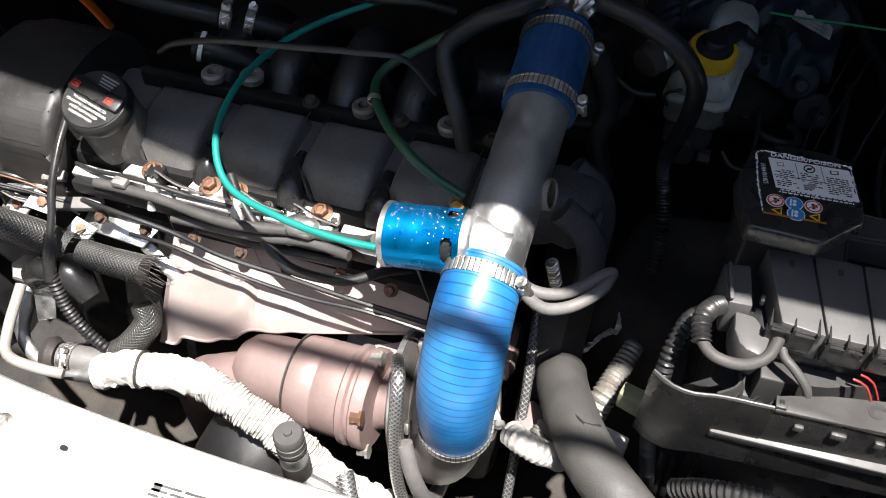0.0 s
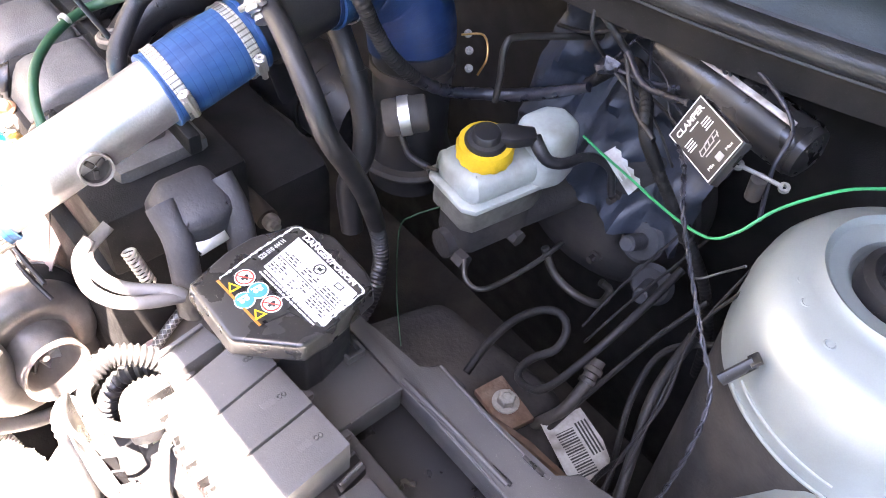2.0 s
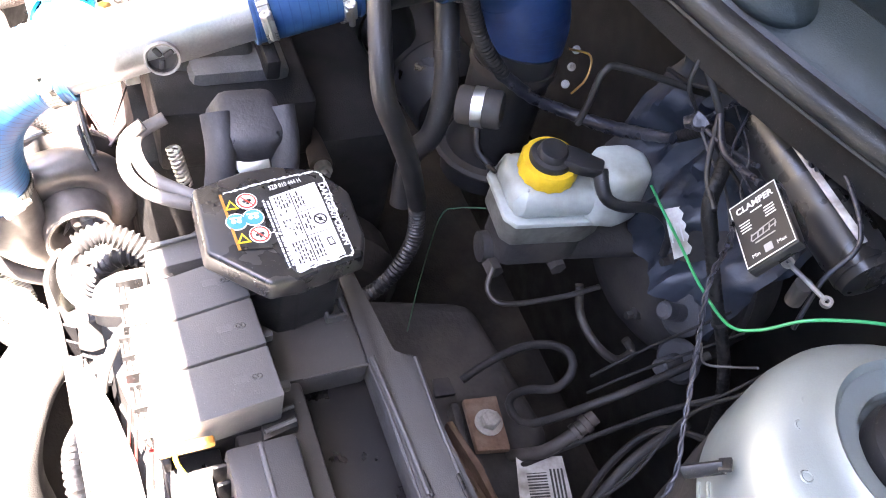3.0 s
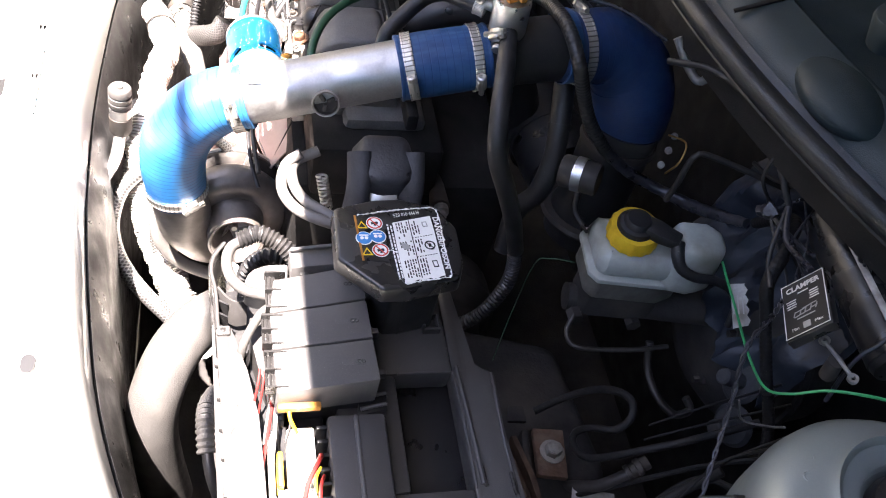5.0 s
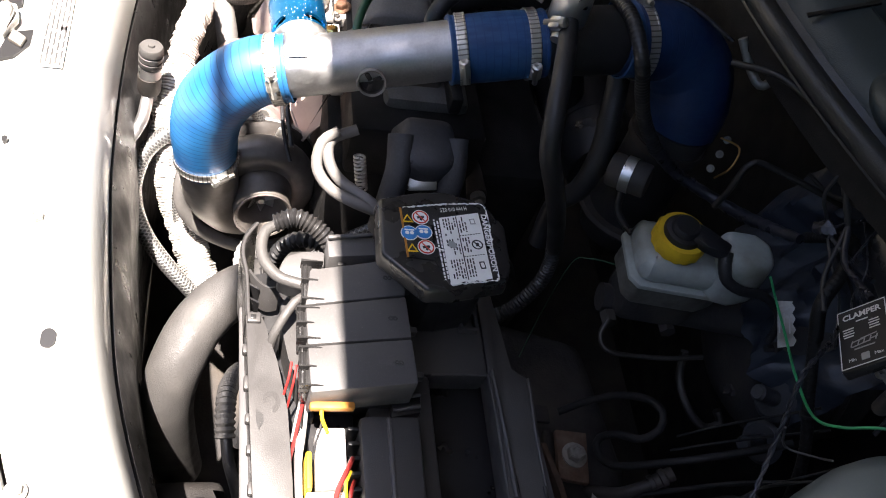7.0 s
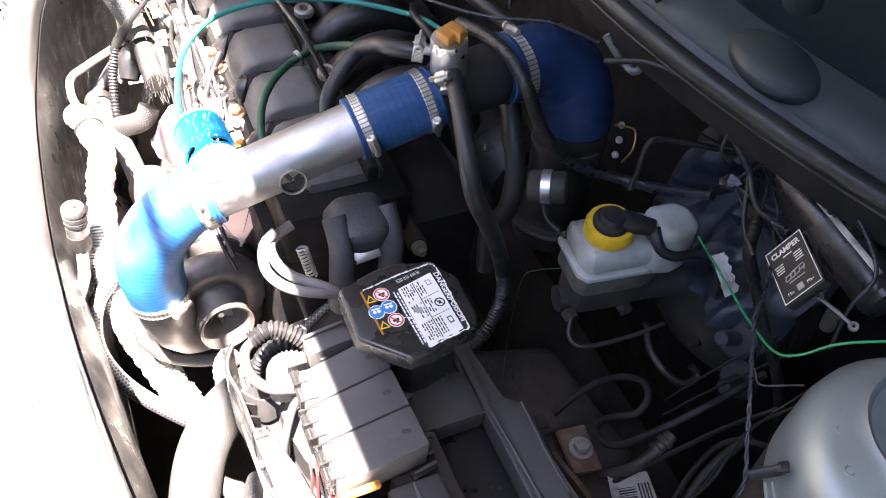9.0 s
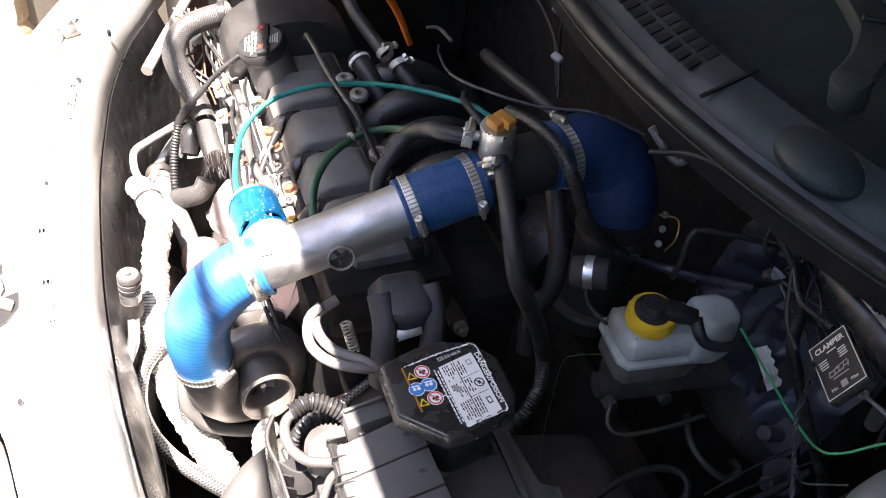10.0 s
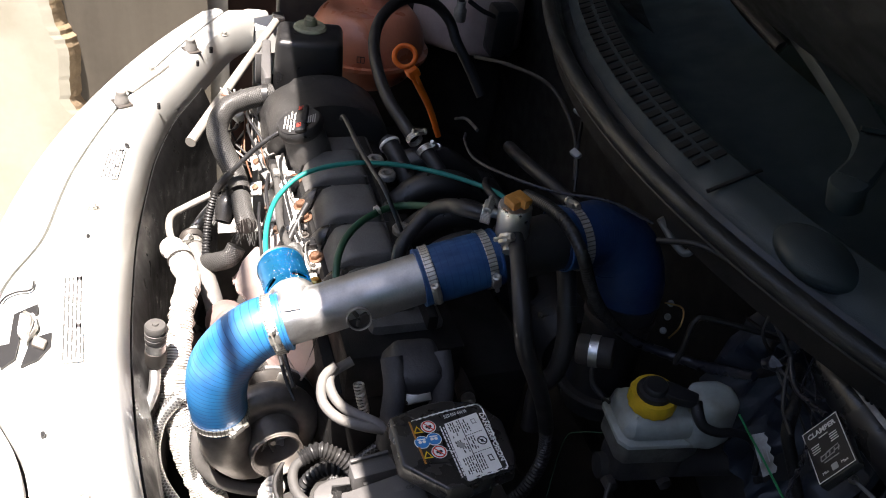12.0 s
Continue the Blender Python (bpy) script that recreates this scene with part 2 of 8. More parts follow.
    print_red=material("red_print", (0.60, 0.05, 0.03), 0.45),
    print_blue=material("blue_print", (0.03, 0.22, 0.55), 0.45),
    print_yellow=material("yellow_print", (0.78, 0.52, 0.02), 0.45),
    red_wire=material("red_wire", (0.24, 0.022, 0.020), 0.4),
    paper=material("grubby_paper_label", (0.40, 0.395, 0.38), 0.35, 0, 0.3, 300, (0.11, 0.095, 0.075), 45, 0.8),
    cowl=material("grey_cowl_plastic", (0.040, 0.056, 0.060), 0.42, 0, 0.2, 600, (0.024, 0.034, 0.037), 15, 0.4, 0.2, 900),
    seal=material("black_bonnet_seal", (0.018, 0.020, 0.021), 0.3, 0, 0.2, 500, (0.045, 0.046, 0.045), 18, 0.5, 0.2, 700, speck=0.5),
    glass=material("dark_windscreen_glass", (0.010, 0.016, 0.014), 0.05, 0, coat=0.5),
    insulation=material("blue_black_insulation", (0.018, 0.024, 0.036), 0.38, 0, 0.3, 120, (0.045, 0.055, 0.075), 18, 0.5, 0.5, 110),
    plaster=material("cream_plaster", (0.53, 0.505, 0.42), 0.85, 0, 0.08, 60, (0.36, 0.335, 0.26), 6, 0.6, 0.15, 60),
    masonry=material("bare_brown_render", (0.120, 0.104, 0.082), 0.9, 0, 0.15, 60, (0.065, 0.056, 0.044), 4, 0.5, 0.25, 80, streak=((0.15, 0.132, 0.105), (3, 12, 0.8), 0.5)),
    broken=material("crumbling_plaster_edge", (0.40, 0.30, 0.19), 0.95, 0, 0.4, 60, (0.24, 0.17, 0.11), 20, 0.6, 0.9, 90),
    concrete=material("dusty_concrete", (0.22, 0.215, 0.20), 0.9, 0, 0.25, 60, (0.15, 0.145, 0.13), 3, 0.6, 0.5, 80),
    render_grey=material("weathered_grey_render", (0.085, 0.095, 0.097), 0.9, 0, 0.2, 60, (0.055, 0.062, 0.064), 4, 0.5, 0.3, 80),
    # Blue-green so that the added walls tint the bay's shade.
    shade_tint_render=material("blue_green_shade_tint", (0.048, 0.115, 0.112), 0.9, 0, 0.2, 60, (0.030, 0.075, 0.074), 4, 0.5, 0.3, 80),
    frame_paint=material("pale_door_frame_paint", (0.42, 0.40, 0.36), 0.6, 0, 0.1, 200, (0.25, 0.22, 0.19), 10, 0.5),
    door_dark=material("dark_doorway_red", (0.05, 0.018, 0.014), 0.6, 0, 0.2, 200, (0.03, 0.012, 0.01), 8, 0.5),
)


# ---- builders ----
def thing(name, label, category, loc=(0, 0, 0), group="", kind=""):
    ob = new(name)
    ob.location = loc
    ob.empty_display_size = 0.02
    return tagged(ob, label, category, group, kind)


def part(name, bm, mat, parent=None, label="", smooth=True):
    me = bpy.data.meshes.new(name)
    bmesh.ops.recalc_face_normals(bm, faces=bm.faces)
    bm.to_mesh(me)
    bm.free()
    me.materials.append(M[mat])
    if smooth:
        me.polygons.foreach_set("use_smooth", [True] * len(me.polygons))
        me.set_sharp_from_angle(angle=radians(38))
    ob = new(name, me)
    if parent is not None:
        ob.parent = parent
        ob.matrix_parent_inverse = Matrix.Translation(parent_place(parent)).inverted()
    if label:
        ob["label"] = label
    return ob


def parent_place(ob):
    p = Vector(ob.location) if ob.type == "EMPTY" else Vector((0, 0, 0))
    return p


def basis(loc, z, x=None):
    """A pose whose z axis runs along z and whose x axis lies near x."""
    z = Vector(z).normalized()
    x = Vector(x) if x is not None else (Vector((1, 0, 0)) if abs(z.x) < 0.9 else Vector((0, 1, 0)))
    y = z.cross(x).normalized()
    x = y.cross(z)
    m = Matrix((x, y, z)).transposed().to_4x4()
    m.translation = Vector(loc)
    return m


def spline(pts, step=0.006):
    """Evenly dense points on a smooth curve through pts, and the place of each between them."""
    P = [Vector(p) for p in pts]
    if len(P) == 2:
        n = max(2, int((P[1] - P[0]).length / step))
        return [P[0].lerp(P[1], i / n) for i in range(n + 1)], [i / n for i in range(n + 1)]
    E = [2 * P[0] - P[1]] + P + [2 * P[-1] - P[-2]]
    out, at = [], []
    for i in range(len(P) - 1):
        a, b, c, d = E[i:i + 4]
        n = max(2, int((c - b).length / step))
        for k in range(n):
            t = k / n
            out.append(0.5 * ((2 * b) + (c - a) * t + (2 * a - 5 * b + 4 * c - d) * t * t + (3 * b - a - 3 * c + d) * t ** 3))
            at.append(i + t)
    return out + [P[-1]], at + [len(P) - 1.0]


def tube(pts, r, seg=12, step=0.006, mod=None, cap=True, bm=None, squash=1.0):
    """A round tube along a smooth curve. r: one radius or one for each point. mod: radius factor by metres along it."""
    bm = bm or bmesh.new()
    uv = bm.loops.layers.uv.verify()
    C, at = spline(pts, step)
    rad = r if isinstance(r, (list, tuple)) else [r] * len(pts)
    up, rings, s, prev = None, [], 0.0, None
    for i, c in enumerate(C):
        d = (C[min(i + 1, len(C) - 1)] - C[max(i - 1, 0)]).normalized()
        if up is None:
            up = d.orthogonal().normalized()
        up = (up - d * up.dot(d)).normalized()
        side = d.cross(up)
        if prev is not None:
            s += (c - prev).length
        prev = c
        k = min(int(at[i]), len(rad) - 2) if len(rad) > 1 else 0
        f = at[i] - k
        rr = rad[k] * (1 - f) + rad[k + 1] * f
        if mod:
            rr *= mod(s)
        rings.append((s, [bm.verts.new(c + rr * (math.cos(a) * up + squash * math.sin(a) * side)) for a in (2 * math.pi * j / seg for j in range(seg))]))
    for (s0, a), (s1, b) in zip(rings, rings[1:]):
        for j in range(seg):
            f = bm.faces.new((a[j], a[(j + 1) % seg], b[(j + 1) % seg], b[j]))
            for lp, q in zip(f.loops, ((j / seg, s0), ((j + 1) / seg, s0), ((j + 1) / seg, s1), (j / seg, s1))):
                lp[uv].uv = q
    if cap:
        bm.faces.new(rings[0][1][::-1])
        bm.faces.new(rings[-1][1])
    return bm


def corrugated(pitch, depth=0.16):
    return lambda s: 1.0 + depth * (0.5 - 0.5 * math.cos(2 * math.pi * s / pitch)) - depth * 0.5


def lathe(profile, m=None, seg=32, bm=None, arc=2 * math.pi):
    """Turns (radius, height) pairs round the z axis of m."""
    bm = bm or bmesh.new()
    uv = bm.loops.layers.uv.verify()
    m = m or Matrix()
    full = arc > 6.28
    cols = []
    for j in range(seg if full else seg + 1):
        a = arc * j / seg
        cols.append([bm.verts.new(m @ Vector((r * math.cos(a), r * math.sin(a), z))) for r, z in profile])
    for j in range(seg):
        a, b = cols[j], cols[(j + 1) % len(cols)]
        for i in range(len(profile) - 1):
            if profile[i][0] < 1e-6 and profile[i + 1][0] < 1e-6:
                continue
            f = bm.faces.new((a[i], b[i], b[i + 1], a[i + 1]))
            for lp, q in zip(f.loops, ((j / seg, i), ((j + 1) / seg, i), ((j + 1) / seg, i + 1), (j / seg, i + 1))):
                lp[uv].uv = q
    bmesh.ops.remove_doubles(bm, verts=bm.verts, dist=1e-7)
    return bm


def box(size, m=None, bevel=0.0, segs=2, bm=None, taper=(1.0, 1.0)):
    """A box with rounded edges, its base centred on m; taper narrows its top."""
    bm = bm or bmesh.new()
    own = bmesh.new()
    bmesh.ops.create_cube(own, size=1.0)
    for v in own.verts:
        top = v.co.z > 0
        v.co = Vector((v.co.x * size[0] * (taper[0] if top else 1), v.co.y * size[1] * (taper[1] if top else 1), (v.co.z + 0.5) * size[2]))
    if bevel:
        bmesh.ops.bevel(own, geom=list(own.edges), offset=bevel, segments=segs, profile=0.5, affect="EDGES")
    return merge(bm, own, m)


def merge(bm, own, m=None):
    if m is not None:
        own.transform(m)
    tmp = bpy.data.meshes.new("tmp")
    own.to_mesh(tmp)
    own.free()
    bm.from_mesh(tmp)
    bpy.data.meshes.remove(tmp)
    return bm


def prism(outline, z0, z1, m=None, bevel=0.0, segs=2, bm=None, inset=0.0):
    """An upright solid over a flat outline (x, y), with rounded edges; inset draws its top in."""
    bm = bm or bmesh.new()
    own = bmesh.new()
    cx, cy = sum(p[0] for p in outline) / len(outline), sum(p[1] for p in outline) / len(outline)
    lo = [own.verts.new((x, y, z0)) for x, y in outline]
    hi = [own.verts.new((x + (cx - x) * inset, y + (cy - y) * inset, z1)) for x, y in outline]
    own.faces.new(lo[::-1])
    own.faces.new(hi)
    for i in range(len(outline)):
        k = (i + 1) % len(outline)
        own.faces.new((lo[i], lo[k], hi[k], hi[i]))
    if bevel:
        bmesh.ops.bevel(own, geom=list(own.edges), offset=bevel, segments=segs, profile=0.5, affect="EDGES")
    return merge(bm, own, m)


def sheet(rows, thick=0.0015, bm=None):
    """A sheet over a grid of points, with thickness."""
    bm = bm or bmesh.new()
    own = bmesh.new()
    V = [[own.verts.new(p) for p in row] for row in rows]
    for a, b in zip(V, V[1:]):
        for i in range(len(a) - 1):
            own.faces.new((a[i], a[i + 1], b[i + 1], b[i]))
    bmesh.ops.recalc_face_normals(own, faces=own.faces)
    bmesh.ops.solidify(own, geom=list(own.faces), thickness=thick)
    return merge(bm, own)


def writing(body, size, m, mat, parent, name="writing", align="LEFT", stretch=1.0, bold=0.0):
    """Flat raised letters in the built-in font."""
    cu = bpy.data.curves.new("text", "FONT")
    cu.body, cu.size, cu.extrude, cu.align_x, cu.resolution_u = body, size, 0.00012, align, 3
    cu.offset = bold
    ob = bpy.data.objects.new("text", cu)
    scene.collection.objects.link(ob)
    me = bpy.data.meshes.new_from_object(ob.evaluated_get(bpy.context.evaluated_depsgraph_get()))
    bpy.data.objects.remove(ob)
    bpy.data.curves.remove(cu)
    me.transform(m @ Matrix.Diagonal((stretch, 1, 1, 1)))
    me.materials.clear()
    me.materials.append(M[mat])
    me.name = name
    out = new(name, me)
    out.parent = parent
    out.matrix_parent_inverse = Matrix.Translation(parent_place(parent)).inverted()
    return out


def clamp(loc, axis, r, width=0.011, screw=(1, 0, 0), label="worm-drive steel hose clamp tightened round a hose"):
    """A hose clamp round an axis with its screw housing on the side given."""
    m = basis(loc, axis, screw)
    t = thing("hose_clamp", label, "hose clamp", loc, "hose clamps")
    h = width / 2
    part("band", lathe([(r, -h), (r + 0.0012, -h - 0.0004), (r + 0.0014, -h + 0.001), (r + 0.0010, -h + 0.0014), (r + 0.0010, h - 0.0014), (r + 0.0014, h - 0.001), (r + 0.0012, h + 0.0004), (r, h)], m, 40), "band", t)
    hm = m @ Matrix.Translation((r + 0.001, 0, 0))
    part("screw_housing", box((0.007, 0.011, width * 1.1), hm @ Matrix.Translation((0.002, 0, -width * 0.55)), 0.0016), "steel", t)
    sm = hm @ Matrix.Translation((0.0035, 0, 0)) @ Matrix.Rotation(radians(90), 4, "X")
    part("screw", lathe([(0, -0.011), (0.0026, -0.011), (0.0026, 0.007), (0.0045, 0.007), (0.0045, 0.0105), (0.0032, 0.0115), (0.0012, 0.0112), (0.001, 0.0102), (0, 0.0102)], sm, 8), "steel", t)
    return t


def bolt(loc, axis, r=0.0065, mat="copper", label="rusty copper-coloured hex bolt with washer", length=0.006, group="bolts"):
    t = thing("bolt", label, "bolt", loc, group)
    m = basis(loc, axis)
    part("washer", lathe([(0, 0), (r * 1.45, 0), (r * 1.45, 0.0016), (r * 1.2, 0.002), (0, 0.002)], m, 20), mat, t)
    part("head", lathe([(0, 0.0018), (r, 0.0018), (r, length), (r * 0.86, length + 0.0014), (r * 0.55, length + 0.0016), (r * 0.5, length + 0.0008), (0, length + 0.0006)], m, 6), mat, t, smooth=False)
    return t


def crumple(bm, amount, scale, seed=0.0):
    """Dents and creases: pushes each point along its normal by noise."""
    bmesh.ops.recalc_face_normals(bm, faces=bm.faces)
    bm.normal_update()
    for v in bm.verts:
        p = v.co * scale + Vector((seed, seed, seed))
        v.co += v.normal * amount * (noise.noise(p) + 0.5 * noise.noise(p * 2.3))
    return bm


def single(name, bm, mat, label, category, group="", smooth=True):
    """A thing that is one mesh."""
    return tagged(part(name, bm, mat, None, "", smooth), label, category, group)

# ---- setting: ground, wall, doorway ----
XC = -0.13  # the car's middle line


def slab(name, x0, x1, y0, y1, z0, z1, mat, label, kind="structure", category=""):
    bm = box((x1 - x0, y1 - y0, z1 - z0), Matrix.Translation(((x0 + x1) / 2, (y0 + y1) / 2, z0)))
    return tagged(part(name, bm, mat, None, "", False), label, category or name.split("_")[0], kind=kind)


slab("ground", -300, 300, -300, 300, -0.2, 0.0, "concrete", "dusty pale concrete yard ground under the car")
wall = slab("wall_side", -1.75, -1.40, -0.60, 0.36, 0.0, 2.6, "masonry", "bare brown rendered garage wall with damp streaks")


def plaster_edge(z):
    return 0.068 - 0.09 * (z - 0.3) + 0.022 * noise.noise((3.0, 0, z * 9)) + 0.011 * noise.noise((7.0, 1, z * 31)) + 0.006 * noise.noise((2.0, 5, z * 90))


rows = []
for i in range(261):
    z = 2.6 * i / 260
    e = plaster_edge(z)
    rows.append([(-1.375, -0.75, z), (-1.375, (e - 0.75) / 2, z), (-1.375, e - 0.035, z), (-1.378, e - 0.012, z), (-1.386 + 0.006 * noise.noise((z * 20, 2, 0)), e, z), (-1.400, e + 0.012, z)])
coat_bm = bmesh.new()
grid = [[coat_bm.verts.new(p) for p in r] for r in rows]
for a, b in zip(grid, grid[1:]):
    for i in range(5):
        f = coat_bm.faces.new((a[i], a[i + 1], b[i + 1], b[i]))
        f.material_index = 1 if i >= 3 else 0
coat = part("plaster_coat", coat_bm, "plaster", wall, "thick cream plaster broken off along a ragged edge", False)
coat.data.materials.append(M["broken"])
slab("wall_corner", -1.40, -1.375, -8.0, -0.75, 0.0, 2.6, "plaster", "cream plastered garage wall", category="wall")
slab("wall_back", -1.75, -1.55, 1.30, 8.0, 0.0, 2.6, "masonry", "bare brown rendered garage wall beyond the doorway", category="wall")
# Piece added over the doorway to stop a bright windscreen reflection.
slab("wall_lintel", -1.75, -1.55, 0.36, 1.30, 2.15, 2.60, "masonry", "brown wall piece added over the doorway to block a bright reflection", category="wall")
# Unseen roof and walls, added to keep sky light off the bay.
slab("ceiling", -1.75, 2.60, 0.12, 6.0, 2.60, 2.75, "shade_tint_render", "unseen roof slab added to keep sky light off the bay")
slab("wall_right", 2.40, 2.60, -2.60, 6.0, 0.0, 2.60, "shade_tint_render", "unseen blue-green wall added to block and tint light from the right", category="wall")
slab("wall_rear", -1.55, 2.40, 5.80, 6.0, 0.0, 2.60, "shade_tint_render", "unseen blue-green end wall added to block and tint light from behind", category="wall")
slab("wall_front", -1.375, 2.40, -2.80, -2.60, 0.0, 3.40, "render_grey", "unseen grey wall added to block low sky light from the front", category="wall")
door = thing("door_1", "pale door frame with a dark red leaf for the dark doorway", "door", (-1.6, 0.8, 0), kind="structure")
part("door_frame", box((0.14, 0.05, 2.15), Matrix.Translation((-1.50, 0.385, 0)), 0.004), "frame_paint", door)
part("door_frame", box((0.14, 0.05, 2.15), Matrix.Translation((-1.50, 1.275, 0)), 0.004), "frame_paint", door)
# Dark red leaf stands in for the unlit interior of the doorway.
part("door_leaf", box((0.05, 0.84, 2.12), Matrix.Translation((-1.68, 0.83, 0)), 0.004), "door_dark", door)

# unseen cable, added to cast the soft shadow band over the engine's front
line_c = thing("shadow_cable", "unseen cable added above to cast a soft shadow band on the engine", "cable", (0.5, 0.0, 2.2))
part("cable", tube([(-1.39, 0.062, 2.26), (-0.6, 0.034, 2.215), (0.10, 0.0085, 2.20), (0.9, -0.020, 2.215), (2.41, -0.075, 2.30)], 0.0085, 12, 0.03), "rubber", line_c)
for x, y, z in ((-1.378, 0.062, 2.26), (2.402, -0.075, 2.30)):
    part("wall_hook", box((0.03, 0.03, 0.05), Matrix.Translation((x, y, z - 0.025)), 0.004), "cast", line_c)

# ---- car body ----
body = thing("car_body", "champagne silver hatchback front with the bonnet propped open", "car", (XC, 0.4, 0))


RIM, _ = spline([(x, y, 0.0) for x, y in ((-0.985, 0.49), (-0.96, 0.448), (-0.93, 0.408), (-0.883, 0.366), (-0.814, 0.330), (-0.712, 0.284), (-0.64, 0.251), (-0.54, 0.222), (-0.47, 0.209), (-0.35, 0.192),
                                           (-0.23, 0.184), (-0.13, 0.1815), (-0.02, 0.185), (0.05, 0.191), (0.14, 0.202), (0.207, 0.2135), (0.285, 0.236), (0.40, 0.278), (0.55, 0.345), (0.72, 0.455))], 0.008)


def y_in(x):
    """The inner edge of the front panel."""
    k = min(max(1, next((i for i, p in enumerate(RIM) if p.x > x), len(RIM) - 1)), len(RIM) - 1)
    a, b = RIM[k - 1], RIM[k]
    return a.y + (b.y - a.y) * (x - a.x) / (b.x - a.x)


def y_out(x):
    d = abs(x - XC)
    return 0.030 + 0.42 * d * d


def y_seam(x):
    d = abs(x - XC)
    return max(y_out(x) + 0.012, 0.088 + 0.36 * d * d + 0.05 * max(0.0, d - 0.3) - 0.034 * math.exp(-(d / 0.13) ** 4))


XS = [XC - 0.83 + 1.66 * i / 110 for i in range(111)]
TOP = 0.78


def crown(x):
    return TOP + 0.008 * math.cos((x - XC) * 1.6)


rows = []
for x in XS:
    yi, ys, zt = y_in(x), y_seam(x), crown(x)
    w = yi - ys
    rows.append([(x, yi + 0.004, zt - 0.062), (x, yi + 0.0025, zt - 0.038), (x, yi - 0.0025, zt - 0.020), (x, yi - 0.0070, zt - 0.006), (x, yi - 0.0100, zt - 0.0015), (x, yi - 0.016, zt - 0.0005),
                 (x, yi - 0.35 * w, zt + 0.001), (x, yi - 0.5 * w, zt + 0.002), (x, yi - 0.62 * w, zt - 0.001), (x, ys + 0.008, zt - 0.001), (x, ys + 0.002, zt - 0.004), (x, ys + 0.0012, zt - 0.02)])
slam = part("slam_panel", sheet(rows, 0.0012), "paint", body)
rows = []
for x in XS:
    yo, ys, zt = y_out(x), y_seam(x), crown(x)
    ys = max(ys, yo + 0.01)
    rows.append([(x, ys - 0.0012, zt - 0.02), (x, ys - 0.002, zt - 0.004), (x, ys - 0.008, zt + 0.001), (x, (yo + ys) / 2 + 0.004, zt + 0.002), (x, yo + 0.004, zt - 0.004), (x, yo - 0.004, zt - 0.012),
                 (x, yo - 0.03, zt - 0.06), (x, yo - 0.10, zt - 0.22), (x, yo - 0.13, 0.40), (x, yo - 0.10, 0.26), (x, yo + 0.02, 0.22)])
part("bumper_cover", sheet(rows, 0.002), "paint", body)


def slab_part(name, x0, x1, y0, y1, z0, z1, mat, bevel=0.0, label=""):
    return part(name, box((x1 - x0, y1 - y0, z1 - z0), Matrix.Translation(((x0 + x1) / 2, (y0 + y1) / 2, z0)), bevel), mat, body, label)


slab_part("undertray", -0.92, 0.66, 0.20, 1.00, 0.26, 0.30, "bay", 0.0)
# Firewall in near-black, standing in for the murk behind the engine.
slab_part("firewall", -0.92, 0.66, 0.90, 0.94, 0.26, 0.99, "grimy", 0.0)
slab_part("inner_wing", 0.545, 0.58, 0.30, 0.90, 0.26, 0.90, "paint_dark", 0.006)
# Far wing takes dark metal in place of paint, for its shade.
slab_part("inner_wing", -0.92, -0.885, 0.45, 0.90, 0.26, 0.90, "bay", 0.006)
# wings: rounded outer panels beside the bay
for sgn in (-1, 1):
    rows = []
    for i in range(25):
        y = (0.30 if sgn > 0 else 0.41) + (0.75 if sgn > 0 else 0.64) * i / 24
        x0 = XC + sgn * (0.70 if sgn > 0 else 0.755)
        x1 = XC + sgn * 0.80
        z = (0.86 if sgn > 0 else 0.785) + 0.14 * (i / 24)
        rows.append([(x0, y, z - 0.06), (x0 + sgn * 0.004, y, z - 0.012), (x0 + sgn * 0.03, y, z), (x1 - sgn * 0.02, y, z - 0.01), (x1, y, z - 0.04), (x1 + sgn * 0.02, y, z - 0.16), (x1 + sgn * 0.02, y, 0.30)])
    part("wing", sheet(rows, 0.002), "paint", body)
# open bonnet above the bay: its front edge throws the shade
HINGE, EDGE = Vector((0, 0.93, 1.12)), Vector((0, 0.226, 1.613))
rows = []
for i in range(31):
    x = XC - 0.74 + 1.48 * i / 30
    d = (x - XC) / 0.74
    row = []
    for k in range(9):
        f = k / 8
        p = HINGE.lerp(EDGE + Vector((0, 0.024 / (1 + math.exp((x + 0.01) / 0.04)) + 0.095 * max(0.0, -x - 0.12) - 0.002, 0.0)), f)
        row.append((x * (1.0 - 0.06 * f) + XC * 0.06 * f, p.y + 0.03 * math.sin(math.pi * f) * 0.75, p.z + 0.03 * math.sin(math.pi * f) * 0.6))
    rows.append(row)
part("bonnet", sheet(rows, 0.012), "paint", body)
# Unseen dark lining, added to soak up light bounced under the bonnet.
rows = [[(x, y - 0.012, z - 0.020) for x, y, z in r[:-1]] for r in rows]
part("bounce_lining", sheet(rows, 0.008), "seal", body, "unseen black lining added to cut light bounced under the bonnet")


def y_cowl(x):
    return 0.71 + 0.5 * (x - XC) ** 2


XW = [XC - 0.70 + 1.40 * i / 70 for i in range(71)]
part("bonnet_seal", tube([(x, y_cowl(x), 0.995) for x in XW[::5]], 0.0105, 10, 0.02), "seal", body, "black rubber bonnet seal strip")
rows = [[(x, y_cowl(x) - 0.004, 0.985), (x, y_cowl(x) + 0.003, 0.982), (x, y_cowl(x) + 0.022, 0.984), (x, y_cowl(x) + 0.030, 0.994)] for x in XW]
part("seal_flange", sheet(rows, 0.002), "seal", body)
rows = [[(x, y_cowl(x) + 0.012, 0.95), (x, y_cowl(x) + 0.012, 0.985)] for x in XW]
part("cowl_flange", sheet(rows, 0.0015), "grimy", body)

